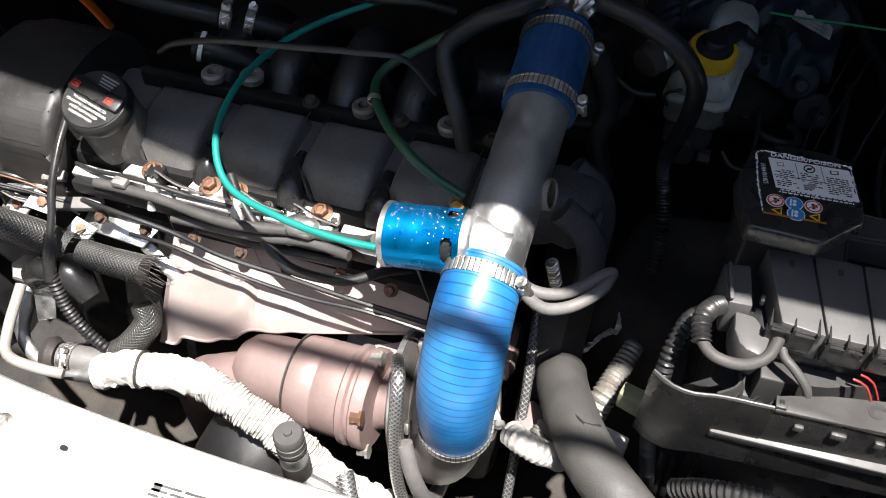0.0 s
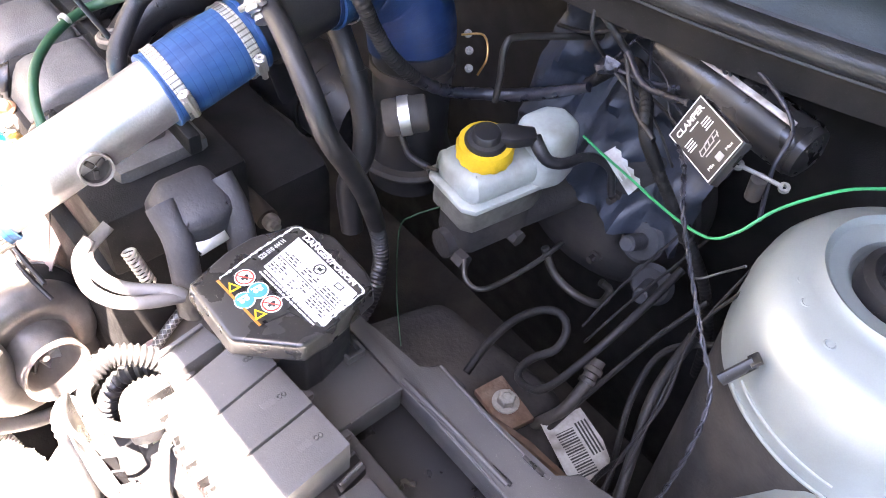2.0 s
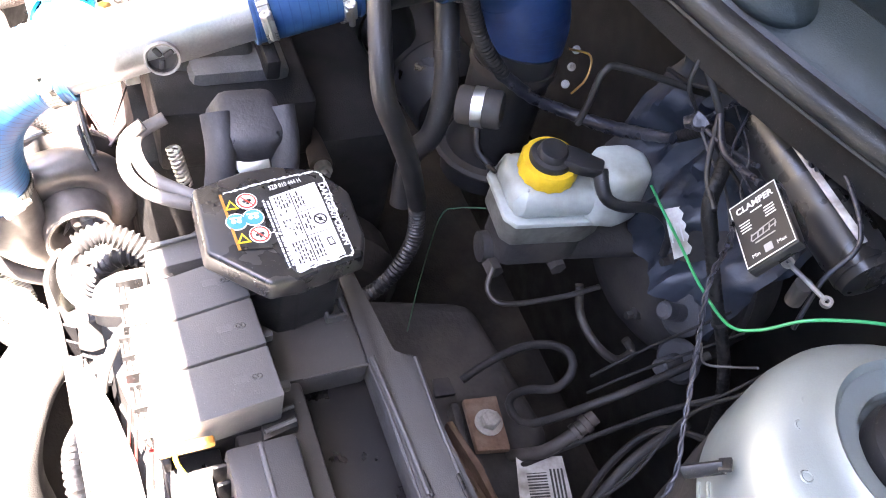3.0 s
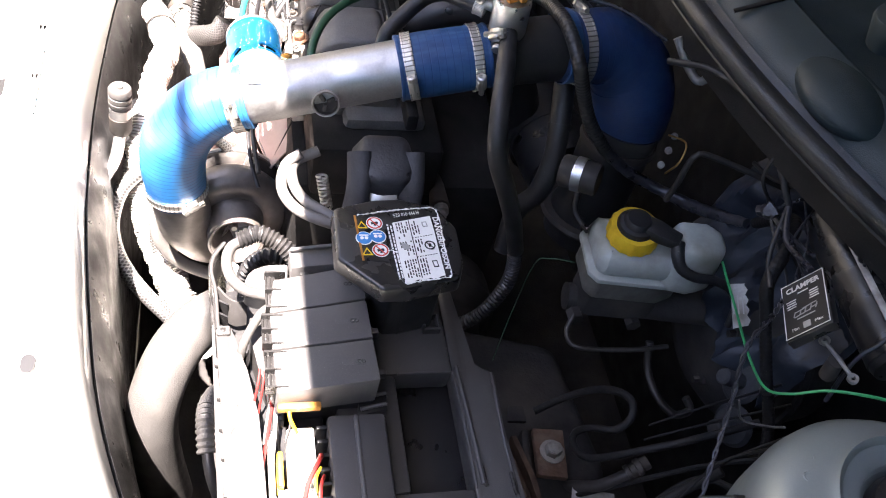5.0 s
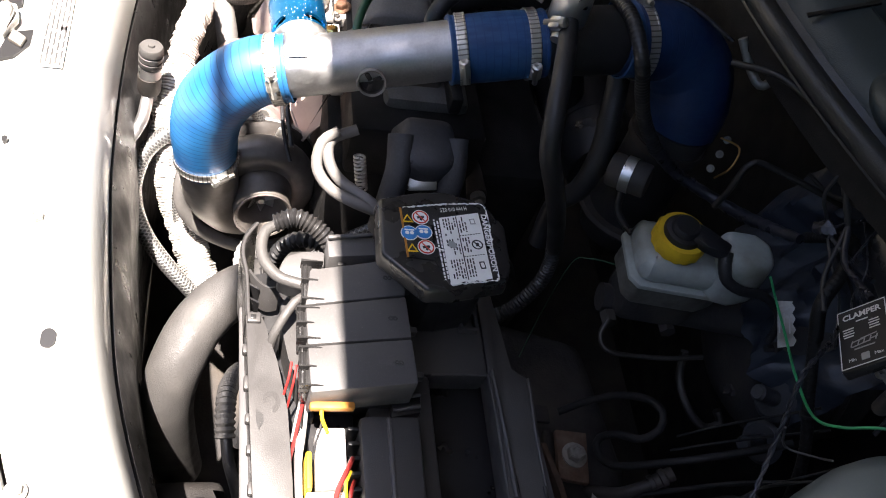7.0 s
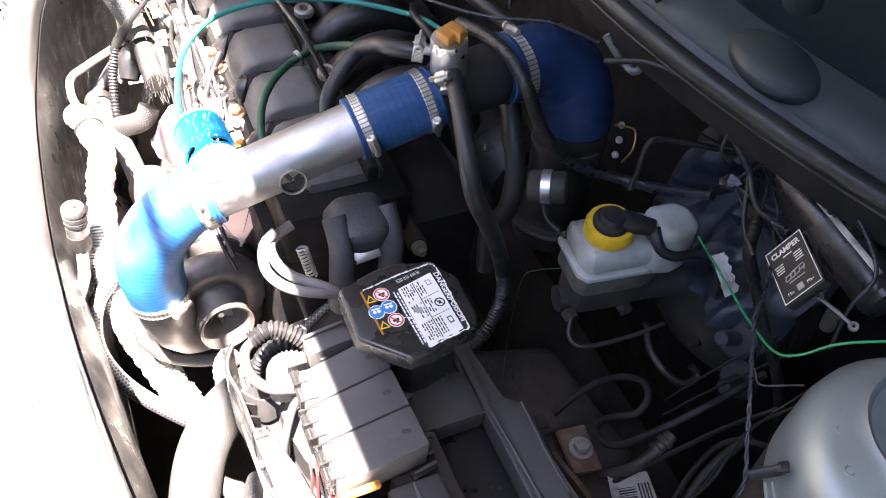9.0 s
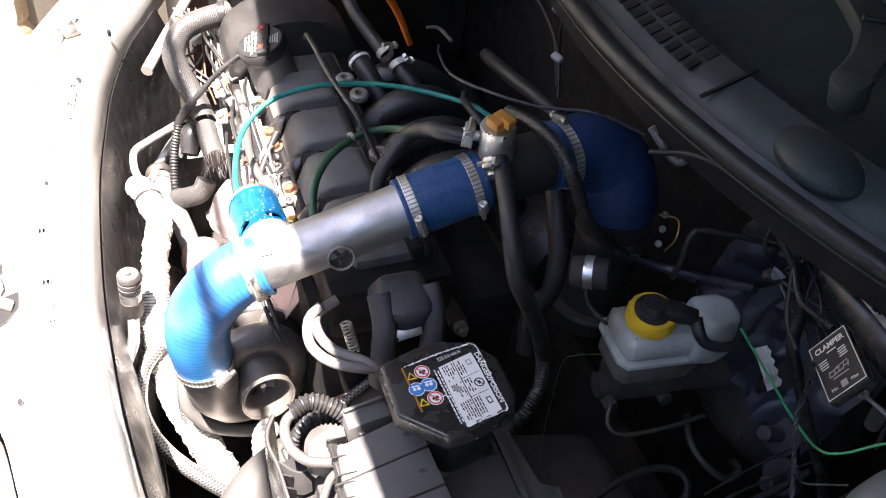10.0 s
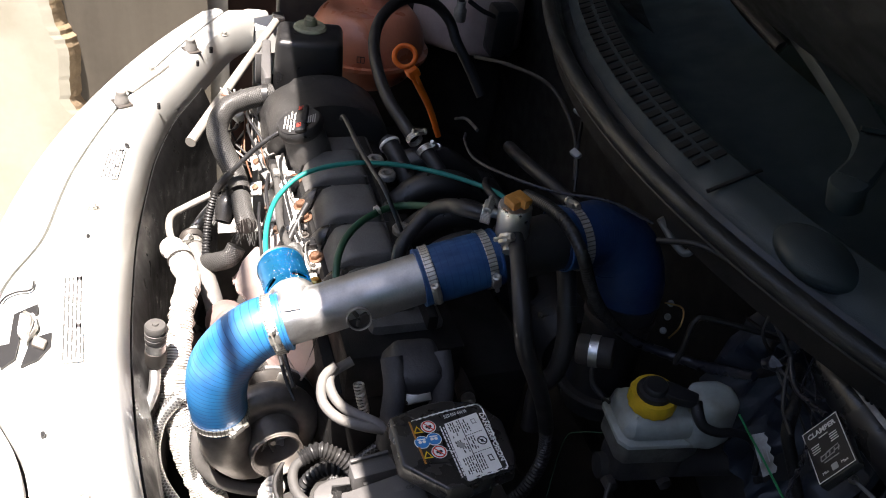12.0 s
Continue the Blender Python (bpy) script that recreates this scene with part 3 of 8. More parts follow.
# ---- engine ----
engine = thing("engine", "transverse four-cylinder engine with a satin dark grey valve cover", "engine", (-0.25, 0.45, 0.45))
# Block and head near-black for the shade below the charge pipe.
part("block", box((0.50, 0.24, 0.36), Matrix.Translation((-0.27, 0.50, 0.40)), 0.02), "grimy", engine)
part("cylinder_head", box((0.46, 0.13, 0.065), Matrix.Translation((-0.25, 0.463, 0.745)), 0.006), "grimy", engine)
part("valve_cover", box((0.39, 0.082, 0.030), Matrix.Translation((-0.245, 0.471, 0.792)), 0.008), "cover", engine)
for i in range(4):
    # a hump with a flat top and a tongue that narrows down to the front
    x = -0.104 - 0.081 * i
    own = bmesh.new()
    for y, z, w in ((0.486, 0.795, 0.074), (0.484, 0.830, 0.066), (0.476, 0.838, 0.060), (0.432, 0.837, 0.062), (0.417, 0.829, 0.064), (0.404, 0.808, 0.046), (0.400, 0.797, 0.038), (0.44, 0.795, 0.076)):
        for s in (-0.5, 0.5):
            own.verts.new((x + s * w + (0.006 if y < 0.412 else 0.0), y, z))
    bmesh.ops.convex_hull(own, input=own.verts)
    bmesh.ops.dissolve_limit(own, angle_limit=radians(4), verts=own.verts, edges=own.edges)
    bmesh.ops.bevel(own, geom=list(own.edges), offset=0.0050, segments=3, profile=0.5, affect="EDGES")
    part("coil_hump", own, "cover", engine)
for gx in (-0.3065, -0.2255, -0.1445):
    part("plug_boot", tube([(gx, 0.446, 0.820), (gx, 0.430, 0.820), (gx + 0.002, 0.414, 0.814), (gx + 0.003, 0.404, 0.800)], [0.0055, 0.0075, 0.0120, 0.0135], 18, 0.004), "gloss", engine, "black rubber plug boot")
part("rear_rail", box((0.37, 0.012, 0.020), Matrix.Translation((-0.225, 0.494, 0.818)), 0.003), "grimy", engine)
# flange ears with small screws along the rear edge of the valve cover
for x in (-0.3865, -0.3055, -0.2245, -0.1435, -0.0640):
    part("flange_ear", prism([(x - 0.011, 0.478), (x + 0.011, 0.478), (x + 0.008, 0.494), (x, 0.498), (x - 0.008, 0.494)], 0.800, 0.816, None, 0.0025), "cover", engine)
# cast lugs with eyes along the rear edge
for x, y in ((-0.335, 0.497), (-0.30, 0.505), (-0.185, 0.495), (-0.105, 0.495)):
    m = Matrix.Translation((x, y, 0.8405))
    part("lug", lathe([(0.0045, 0.0), (0.011, 0.0), (0.0115, 0.006), (0.0095, 0.0085), (0.0055, 0.0085), (0.0045, 0.007), (0.0045, 0.0)], m, 20), "cast", engine)
# front ledge of the head with fuel rail
for x0, x1, y, z in ((-0.430, -0.384, 0.389, 0.792), (-0.376, -0.326, 0.3865, 0.794), (-0.322, -0.242, 0.386, 0.795), (-0.238, -0.176, 0.3865, 0.797), (-0.168, -0.072, 0.388, 0.797)):
    part("head_ledge", box((x1 - x0, 0.012, 0.007), basis(((x0 + x1) / 2, y, z), (0, -0.15, 1)), 0.0012), "raw_alloy", engine, "bare sunlit alloy edge of the head")
for x, w in ((-0.360, 0.036), (-0.286, 0.056), (-0.192, 0.040), (-0.115, 0.036)):
    part("bolt_pad", prism([(-w / 2, -0.016), (w / 2, -0.016), (w / 2 - 0.004, 0.012), (-w / 2 + 0.006, 0.016)], 0.0, 0.012, Matrix.Translation((x, 0.404, 0.796)), 0.0015), "raw_alloy", engine)
part("rail_plate", box((0.30, 0.010, 0.014), basis((-0.275, 0.3775, 0.783), (0, 0, 1)), 0.002), "plastic", engine)
part("head_flank", box((0.28, 0.05, 0.05), Matrix.Translation((-0.31, 0.420, 0.715)), 0.006), "cast_dark", engine)
part("lower_casting", box((0.16, 0.06, 0.04), Matrix.Translation((-0.09, 0.425, 0.610)), 0.012), "turbine", engine, "rust-tinted lower casting")
# Pale plates cut to the outline of sunlit patches beneath the pipe.
low = thing("sunlit_patches", "pale plates shaped as the sunlit patches low beside the turbocharger", "bracket", (-0.16, 0.385, 0.655))
part("plate", prism([(-0.168, 0.361), (-0.172, 0.387), (-0.143, 0.388), (-0.142, 0.383), (-0.121, 0.384), (-0.132, 0.372), (-0.138, 0.354)], 0.654, 0.660, None, 0.001), "raw_alloy", low)
part("arm", prism([(-0.175, 0.395), (-0.14, 0.402), (-0.141, 0.394), (-0.173, 0.393)], 0.652, 0.658, None, 0.001), "raw_alloy", low)
for x, y in ((-0.352, 0.397), (-0.294, 0.396), (-0.268, 0.396), (-0.189, 0.396)):
    bolt((x, y, 0.8085), (0, -0.25, 1), 0.0066, group="valve cover bolts")
for x in (-0.235, -0.150, -0.066):
    bolt((x, 0.491, 0.841), (0, 0, 1), 0.0055, "cast_dark", "dark dirty hex bolt on the valve cover edge", group="valve cover bolts")
for x, y in ((-0.1445, 0.452), (-0.1445, 0.474), (-0.2255, 0.474)):
    bolt((x, y, 0.807), (0, 0, 1), 0.0050, "copper", "dark rusty hex bolt at the valve cover end", group="valve cover bolts")
# timing cover arch
own = bmesh.new()
prof = []
for i in range(15):
    a = math.pi * i / 14
    prof.append((0.085 * math.cos(a), 0.055 * math.sin(a)))
prism(prof + [(-0.085, -0.12), (0.085, -0.12)], -0.045, 0.045, None, 0.010, 3, own)
own.transform(Matrix.Translation((-0.482, 0.458, 0.815)) @ Matrix.Rotation(radians(90), 4, "Z") @ Matrix.Rotation(radians(90), 4, "X"))
part("timing_cover", own, "timing_plastic", engine, "dusty black timing belt cover")
# low neck piece that carries the oil cap
part("filler_neck", lathe([(0.0, -0.03), (0.030, -0.03), (0.028, 0.020), (0.026, 0.03), (0.0, 0.03)], basis((-0.395, 0.420, 0.832), (0.05, -0.30, 1)), 32), "cover", engine)
cap = thing("oil_filler_cap", "black plastic oil filler cap with white warning print and red symbols", "oil cap", (-0.392, 0.418, 0.862))
CM = basis((-0.396, 0.412, 0.858), (0.06, -0.36, 1), (1, -0.29, 0)) @ Matrix.Scale(0.82, 4)
own = bmesh.new()
lathe([(0.0, 0.0), (0.036, 0.0), (0.0375, 0.004), (0.037, 0.013), (0.034, 0.017), (0.028, 0.0185), (0.0, 0.0185)], CM, 40, own)
part("cap_body", own, "plastic", cap)
part("grip_bar", box((0.066, 0.018, 0.008), CM @ Matrix.Translation((0, 0.006, 0.017)), 0.003), "plastic", cap)
part("warning_disc", lathe([(0.0, 0.0), (0.0335, 0.0), (0.0335, 0.0006), (0.0, 0.0006)], CM @ Matrix.Translation((0, 0, 0.0184)), 40), "plastic", cap)
for i, s in enumerate(("TO AVOID DAMAGE TO", "CATALYTIC CONVERTER OIL", "MUST NOT EXCEED", "MAXIMUM MARK")):
    writing(s, 0.0044, CM @ Matrix.Translation((0.0, -0.0085 - 0.0052 * i, 0.0193)), "print_white", cap, align="CENTER", stretch=0.92)
for i in range(4):
    part("print_bar", box((0.022 - 0.002 * i, 0.0018, 0.0002), CM @ Matrix.Translation((0.001, 0.027 - 0.0036 * i, 0.0191)) @ Matrix.Rotation(radians(0), 4, "Z")), "print_grey", cap)
for x in (-0.024, 0.020):
    t = CM @ Matrix.Translation((x, 0.004, 0.0254))
    own = bmesh.new()
    for sx, sy, w, h in ((0, 0.003, 0.009, 0.0008), (0, -0.003, 0.009, 0.0008), (-0.0042, 0, 0.0008, 0.006), (0.0042, 0, 0.0008, 0.006), (0.0005, 0, 0.005, 0.0022)):
        box((w, h, 0.0002), t @ Matrix.Translation((sx, sy, 0)), bm=own)
    part("red_symbol", own, "print_red", cap)

# fuel rail and feed tubes along the front of the head
rail = thing("fuel_rail", "grey steel fuel tubes clipped along the head", "fuel rail", (-0.26, 0.372, 0.80))
part("tube", tube([(-0.400, 0.376, 0.800), (-0.342, 0.374, 0.802), (-0.265, 0.366, 0.802), (-0.190, 0.372, 0.808), (-0.140, 0.362, 0.826), (-0.118, 0.345, 0.855)], 0.0048), "fuel_hose", rail)
part("tube", tube([(-0.325, 0.372, 0.782), (-0.243, 0.368, 0.790), (-0.190, 0.368, 0.800), (-0.150, 0.360, 0.806)], 0.0045), "fuel_hose", rail)
part("tube", tube([(-0.31, 0.380, 0.765), (-0.242, 0.376, 0.768), (-0.156, 0.370, 0.780)], 0.004), "fuel_hose", rail)
part("union", lathe([(0, -0.014), (0.007, -0.014), (0.0095, -0.010), (0.0095, 0.008), (0.007, 0.012), (0, 0.012)], basis((-0.196, 0.373, 0.812), (1, -0.1, 0.12)), 16), "alu_bright", rail)
part("end_clip", box((0.014, 0.010, 0.007), Matrix.Translation((-0.372, 0.376, 0.805)), 0.002), "cast", rail)
# injector clips: small black connectors
for x in (-0.212, -0.345):
    t = thing("injector_connector", "small black ribbed plastic connector", "connector", (x, 0.392, 0.80), "injector connectors")
    part("shell", box((0.015, 0.013, 0.016), Matrix.Translation((x, 0.392, 0.800)), 0.002), "plastic", t)
    for k in range(3):
        part("rib", box((0.003, 0.016, 0.012), Matrix.Translation((x - 0.0055 + 0.0055 * k, 0.392, 0.804)), 0.0008), "plastic", t)

# ---- exhaust manifold shield ----
rows = []
for i in range(49):
    u = i / 48
    x = -0.338 + 0.250 * u
    lobe = 1.0 / (1.0 + math.exp((u - 0.30) / 0.028))
    yb = 0.314 * lobe + (0.333 + 0.032 * max(0.0, u - 0.45) / 0.55) * (1 - lobe)
    zb = 0.664 * lobe + (0.700 + 0.014 * max(0.0, u - 0.4) / 0.6) * (1 - lobe)
    row = []
    for k in range(21):
        v = k / 20
        y = 0.392 + (yb - 0.392) * v
        z = 0.756 + (zb - 0.756) * (0.75 * v + 0.25 * v * v)
        z += 0.020 / (1 + math.exp((max(abs(u - 0.19) / 0.20, abs(v - 0.74) / 0.38, (abs(u - 0.19) / 0.20 + abs(v - 0.74) / 0.38) * 0.72) - 0.85) / 0.035))
        r = math.hypot(x + 0.2085, (y - 0.346) * 1.15)
        z += 0.0016 / (1 + math.exp((r - 0.0125) / 0.0006))
        row.append((x, y, z))
    rows.append(row)
shield = thing("heat_shield", "heat-tinted stamped steel shield over the exhaust manifold", "heat shield", (-0.2085, 0.346, 0.73))
part("sheet_panel", sheet(rows, 0.0012), "shield", shield)
part("rim_bead", tube([r[-1] for r in rows], 0.0016, 8, 0.006), "shield", shield)
bolt((-0.322, 0.352, 0.708), (-0.2, -0.5, 1), 0.006, "steel", "bright bolt holding the heat shield bracket", group="shield bolts")
br = thing("bracket", "bare light alloy bracket beside the heat shield", "bracket", (-0.38, 0.372, 0.72))
part("plate", prism([(-0.035, -0.012), (0.030, -0.016), (0.040, 0.006), (0.012, 0.020), (-0.030, 0.016)], 0, 0.004, basis((-0.395, 0.378, 0.742), (0.1, -0.5, 1)), 0.0012), "alu_bright", br)
part("arm", box((0.050, 0.012, 0.004), basis((-0.345, 0.362, 0.722), (0.1, -0.6, 1), (0.8, -0.5, 0)), 0.001), "alu_bright", br)
part("arm", box((0.012, 0.034, 0.004), basis((-0.333, 0.360, 0.716), (0.3, -0.6, 1), (1, 0.3, 0)), 0.001), "alu_bright", br)

# ---- turbocharger ----
turbo = thing("turbocharger", "turbocharger with oily dark compressor and rust-tinted turbine housing", "turbocharger", (-0.06, 0.315, 0.66))
TA = Vector((1.0, 0.10, 0.16)).normalized()
TC = Vector((-0.0602, 0.3242, 0.6743))
TM = basis(TC, TA, (0, 0, 1))
own = bmesh.new()
ring = []
for i in range(49):
    a = 2 * math.pi * i / 48
    grow = 0.72 + 0.28 * ((i / 48 + 0.35) % 1.0)
    ring.append((a, grow))
cols = []
for a, g in ring[:-1]:
    r0 = 0.041
    rr = 0.0235 * g
    cols.append([own.verts.new(TM @ Vector(((r0 + rr * math.cos(b)) * math.cos(a), (r0 + rr * math.cos(b)) * math.sin(a), rr * 0.95 * math.sin(b)))) for b in (2 * math.pi * k / 18 for k in range(18))])
for i in range(48):
    a, b = cols[i], cols[(i + 1) % 48]
    for k in range(18):
        own.faces.new((a[k], a[(k + 1) % 18], b[(k + 1) % 18], b[k]))
part("volute", own, "volute", turbo)
inlet = part("inlet", lathe([(0.050, -0.010), (0.0495, 0.004), (0.046, 0.0075), (0.041, 0.0085), (0.040, 0.0065), (0.037, 0.0062), (0.035, 0.010), (0.0318, 0.015), (0.0300, 0.024), (0.0288, 0.030), (0.0284, 0.046), (0.0275, 0.048), (0.0255, 0.048), (0.0243, 0.046), (0.0220, 0.030), (0.017, 0.012), (0.0, 0.012)], TM, 48), "volute", turbo)
part("inlet_lip", lathe([(0.0286, 0.0465), (0.0291, 0.0490), (0.0282, 0.0498), (0.0268, 0.0492), (0.0262, 0.0476)], TM, 48), "volute", inlet, "worn bright inlet lip")
for a in (75, 152, 228, 300):
    part("cover_pad", lathe([(0, 0.0), (0.0052, 0.0), (0.0052, 0.0035), (0.0030, 0.0042), (0.0026, 0.0030), (0, 0.0030)], TM @ Matrix.Rotation(radians(a), 4, "Z") @ Matrix.Translation((0.0465, 0, 0.006)), 14), "volute", inlet)
for k in range(5):
    part("scroll_rib", tube([TM @ Vector(((0.030 + 0.0045 * k) * math.cos(b), (0.030 + 0.0045 * k) * math.sin(b), 0.0170 - 0.0025 * k)) for b in (radians(35 + 7 * q) for q in range(9))], 0.0009, 6, 0.004), "volute", inlet)
part("wheel_nut", lathe([(0, 0.012), (0.0045, 0.012), (0.0045, 0.024), (0.003, 0.028), (0, 0.028)], TM, 10), "alu_bright", inlet)
for k in range(9):
    a = 2 * math.pi * k / 9
    part("blade", box((0.016, 0.0012, 0.010), TM @ Matrix.Rotation(a, 4, "Z") @ Matrix.Translation((0.012, 0, 0.012)) @ Matrix.Rotation(radians(35), 4, "X")), "alu_bright", inlet)
part("outlet", tube([(-0.066, 0.312, 0.622), (-0.058, 0.296, 0.640), (-0.045, 0.280, 0.675), (-0.036, 0.275, 0.710), (-0.031, 0.272, 0.748)], [0.027, 0.030, 0.0288, 0.0275, 0.0268], 32, 0.004), "volute", turbo)
part("backplate", lathe([(0.0, -0.032), (0.056, -0.032), (0.063, -0.028), (0.0635, -0.021), (0.060, -0.016), (0.05, -0.012), (0.0, -0.012)], TM, 48), "cast_dark", turbo)
# Bright ring put on as the sunlit rim of the dark backplate.
part("backplate_glint", lathe([(0.0590, -0.0325), (0.0640, -0.0300), (0.0645, -0.0265), (0.0630, -0.0250)], TM, 56), "alu", turbo)
part("bearing_housing", lathe([(0.0, -0.062), (0.032, -0.062), (0.028, -0.048), (0.034, -0.030), (0.0, -0.030)], TM, 28), "turbine", turbo)
TB = basis((-0.122, 0.308, 0.678), (-1, 0.03, -0.06), (0, 0, 1))
part("turbine_flange", lathe([(0.0, -0.010), (0.044, -0.010), (0.046, -0.007), (0.046, 0.001), (0.043, 0.003), (0.043, 0.006), (0.046, 0.008), (0.046, 0.013), (0.043, 0.015), (0.0, 0.015)], TB, 48), "turbine", turbo)
part("turbine_housing", lathe([(0.0, 0.013), (0.0420, 0.013), (0.0425, 0.016), (0.0425, 0.038), (0.0415, 0.0395), (0.0415, 0.041), (0.0425, 0.0425), (0.0415, 0.064), (0.0395, 0.067), (0.0345, 0.070), (0.0340, 0.074), (0.0335, 0.104), (0.030, 0.116), (0.022, 0.126), (0.0, 0.130)], TB, 48), "turbine", turbo)
part("band_joint", lathe([(0.0415, 0.0655), (0.0426, 0.0660), (0.0426, 0.0672), (0.040, 0.0676)], TB, 48), "cast_dark", turbo)
part("turbine_foot", box((0.080, 0.05, 0.035), basis((-0.165, 0.345, 0.628), (0, -0.25, 1)), 0.012), "turbine", turbo)
part("manifold_lip", sheet([[(-0.182 + 0.0095 * k, 0.330 + 0.0036 * k, 0.692 + 0.0012 * k), (-0.182 + 0.0095 * k, 0.321 + 0.0034 * k, 0.686 + 0.0012 * k), (-0.182 + 0.0095 * k, 0.318 + 0.0034 * k, 0.672 + 0.0012 * k)] for k in range(10)], 0.003), "turbine", turbo)
for k in range(5):
    a = radians(20 + 72 * k)
    p = TB @ Vector((0.046 * math.cos(a), 0.046 * math.sin(a), -0.010))
    part("flange_bolt", lathe([(0, -0.008), (0.005, -0.008), (0.005, 0.0), (0.0072, 0.0), (0.0072, 0.0025), (0, 0.0025)], basis(p, TA), 6), "cast" if k in (0, 3) else "copper", turbo)
for k in range(5):
    a = radians(-20 + 72 * k)
    p = TM @ Vector((0.060 * math.cos(a), 0.060 * math.sin(a), -0.014))
    part("clamp_plate", box((0.012, 0.010, 0.004), basis(p, TA, TM.to_3x3() @ Vector((math.cos(a), math.sin(a), 0))), 0.001), "steel", turbo)
single("exhaust_pipe", tube([(-0.235, 0.302, 0.662), (-0.268, 0.298, 0.648), (-0.295, 0.303, 0.61), (-0.31, 0.32, 0.45)], 0.027, 24), "turbine", "heat-tinted exhaust downpipe leaving the turbine", "exhaust pipe")

# ---- charge pipe: front elbow, silver pipe, couplers, throttle pipe, rear elbow ----
PE, PA = Vector((-0.029, 0.322, 0.860)), Vector((-0.025, 0.470, 0.908))
PD = (PA - PE).normalized()
elbow = thing("silicone_elbow", "bright blue ribbed silicone elbow on the turbo outlet", "hose", (-0.03, 0.27, 0.74))
own = tube([(-0.031, 0.2720, 0.738), (-0.031, 0.2705, 0.755), (-0.0305, 0.2695, 0.783), (-0.0298, 0.2745, 0.812), (-0.0295, 0.2890, 0.8370), PE - PD * 0.012, PE + PD * 0.014], [0.0280, 0.0292, 0.0305, 0.0312, 0.0305, 0.0295, 0.0288], 40, 0.0025)
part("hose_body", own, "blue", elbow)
part("end_lip", lathe([(0.0270, -0.002), (0.0284, -0.002), (0.0290, 0.0), (0.0286, 0.002), (0.0270, 0.002)], basis((-0.031, 0.2722, 0.7375), (0, -0.10, 1)), 40), "blue_coupler", elbow)
part("end_lip", lathe([(0.0270, -0.0015), (0.0292, -0.0015), (0.0297, 0.0), (0.0292, 0.0015), (0.0270, 0.0015)], basis(PE + PD * 0.0145, PD), 40), "blue", elbow)
clamp((-0.031, 0.2714, 0.7435), (0, -0.10, 1), 0.0290, 0.008, (0.85, 0.5, 0))
clamp(PE + PD * 0.004, PD, 0.0296, 0.0095, (1, -0.35, 0.25))
pipe = thing("charge_pipe", "cast aluminium charge pipe with a side branch and a round boss", "pipe", (-0.027, 0.40, 0.86))
part("pipe_body", tube([PE - PD * 0.01, PE.lerp(PA, 0.5), PA + PD * 0.016], 0.0252, 40, 0.01), "alu", pipe)
BM = basis((-0.004, 0.402, 0.884), (0.93, -0.1, 0.25))
boss = part("boss", lathe([(0.0, -0.02), (0.0125, -0.02), (0.0125, 0.0065), (0.0120, 0.0076), (0.0108, 0.0074), (0.0100, 0.002), (0.0, 0.002)], BM, 28), "cast", pipe)
# Recess darkened in colour for the shadow inside the boss.
part("boss_recess", lathe([(0, 0.0022), (0.0099, 0.0022), (0.0104, 0.0060)], BM, 24), "cast_dark", boss)
for a in (35, 128, 262):
    part("rib", box((0.0075, 0.0040, 0.0030), BM @ Matrix.Rotation(radians(a), 4, "Z") @ Matrix.Translation((0.0052, 0, 0.0024)), 0.0012), "cast_dark", boss)
part("branch", tube([(-0.026, 0.346, 0.870), (-0.034, 0.346, 0.874), (-0.046, 0.3455, 0.876)], [0.025, 0.0230, 0.0215], 28, 0.004), "alu", pipe)
clamp(PA + PD * 0.006, PD, 0.0290, 0.0080, (1, -0.1, 0.1))
coupler = thing("silicone_coupler", "blue silicone coupler hose between two steel clamps", "hose", (-0.026, 0.50, 0.89))
HB = Vector((-0.027, 0.540, 0.924))
CD = (HB - PA).normalized()
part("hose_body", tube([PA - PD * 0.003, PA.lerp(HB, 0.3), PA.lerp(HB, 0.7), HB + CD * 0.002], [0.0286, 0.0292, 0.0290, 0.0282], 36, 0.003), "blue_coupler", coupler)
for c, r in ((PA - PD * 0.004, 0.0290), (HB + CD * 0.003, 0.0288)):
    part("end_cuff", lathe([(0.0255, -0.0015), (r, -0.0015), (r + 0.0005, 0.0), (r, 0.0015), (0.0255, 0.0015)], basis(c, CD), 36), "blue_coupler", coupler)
clamp(HB - CD * 0.008, CD, 0.0292, 0.0080, (1, -0.1, -0.15))
HC = Vector((-0.038, 0.624, 0.932))
throttle = thing("intake_tube", "dull black intake tube with raised marks", "pipe", (-0.03, 0.58, 0.90))
part("tube_body", tube([HB, HB.lerp(HC, 0.25), HB.lerp(HC, 0.75), HC + Vector((0, 0.02, 0))], [0.0255, 0.029, 0.030, 0.0285], 32, 0.004), "rubber", throttle)
part("collar", lathe([(0.0285, -0.006), (0.0315, -0.005), (0.0315, 0.005), (0.0285, 0.006)], basis(HB.lerp(HC, 0.22), HC - HB), 32), "rubber", throttle)
# Rear elbow drawn in the darkened blue that carries its shade.
relb = thing("rear_silicone_elbow", "blue ribbed silicone elbow, darkened for shade, dropping to the throttle body", "hose", (-0.03, 0.69, 0.80))
part("hose_body", tube([HC - Vector((0, 0.010, 0)), HC + Vector((0, 0.012, 0)), (-0.043, 0.664, 0.930), (-0.040, 0.694, 0.908), (-0.030, 0.705, 0.878), (-0.024, 0.705, 0.852)], [0.0325, 0.033, 0.036, 0.040, 0.041, 0.040], 36, 0.0035), "blue_shaded", relb)
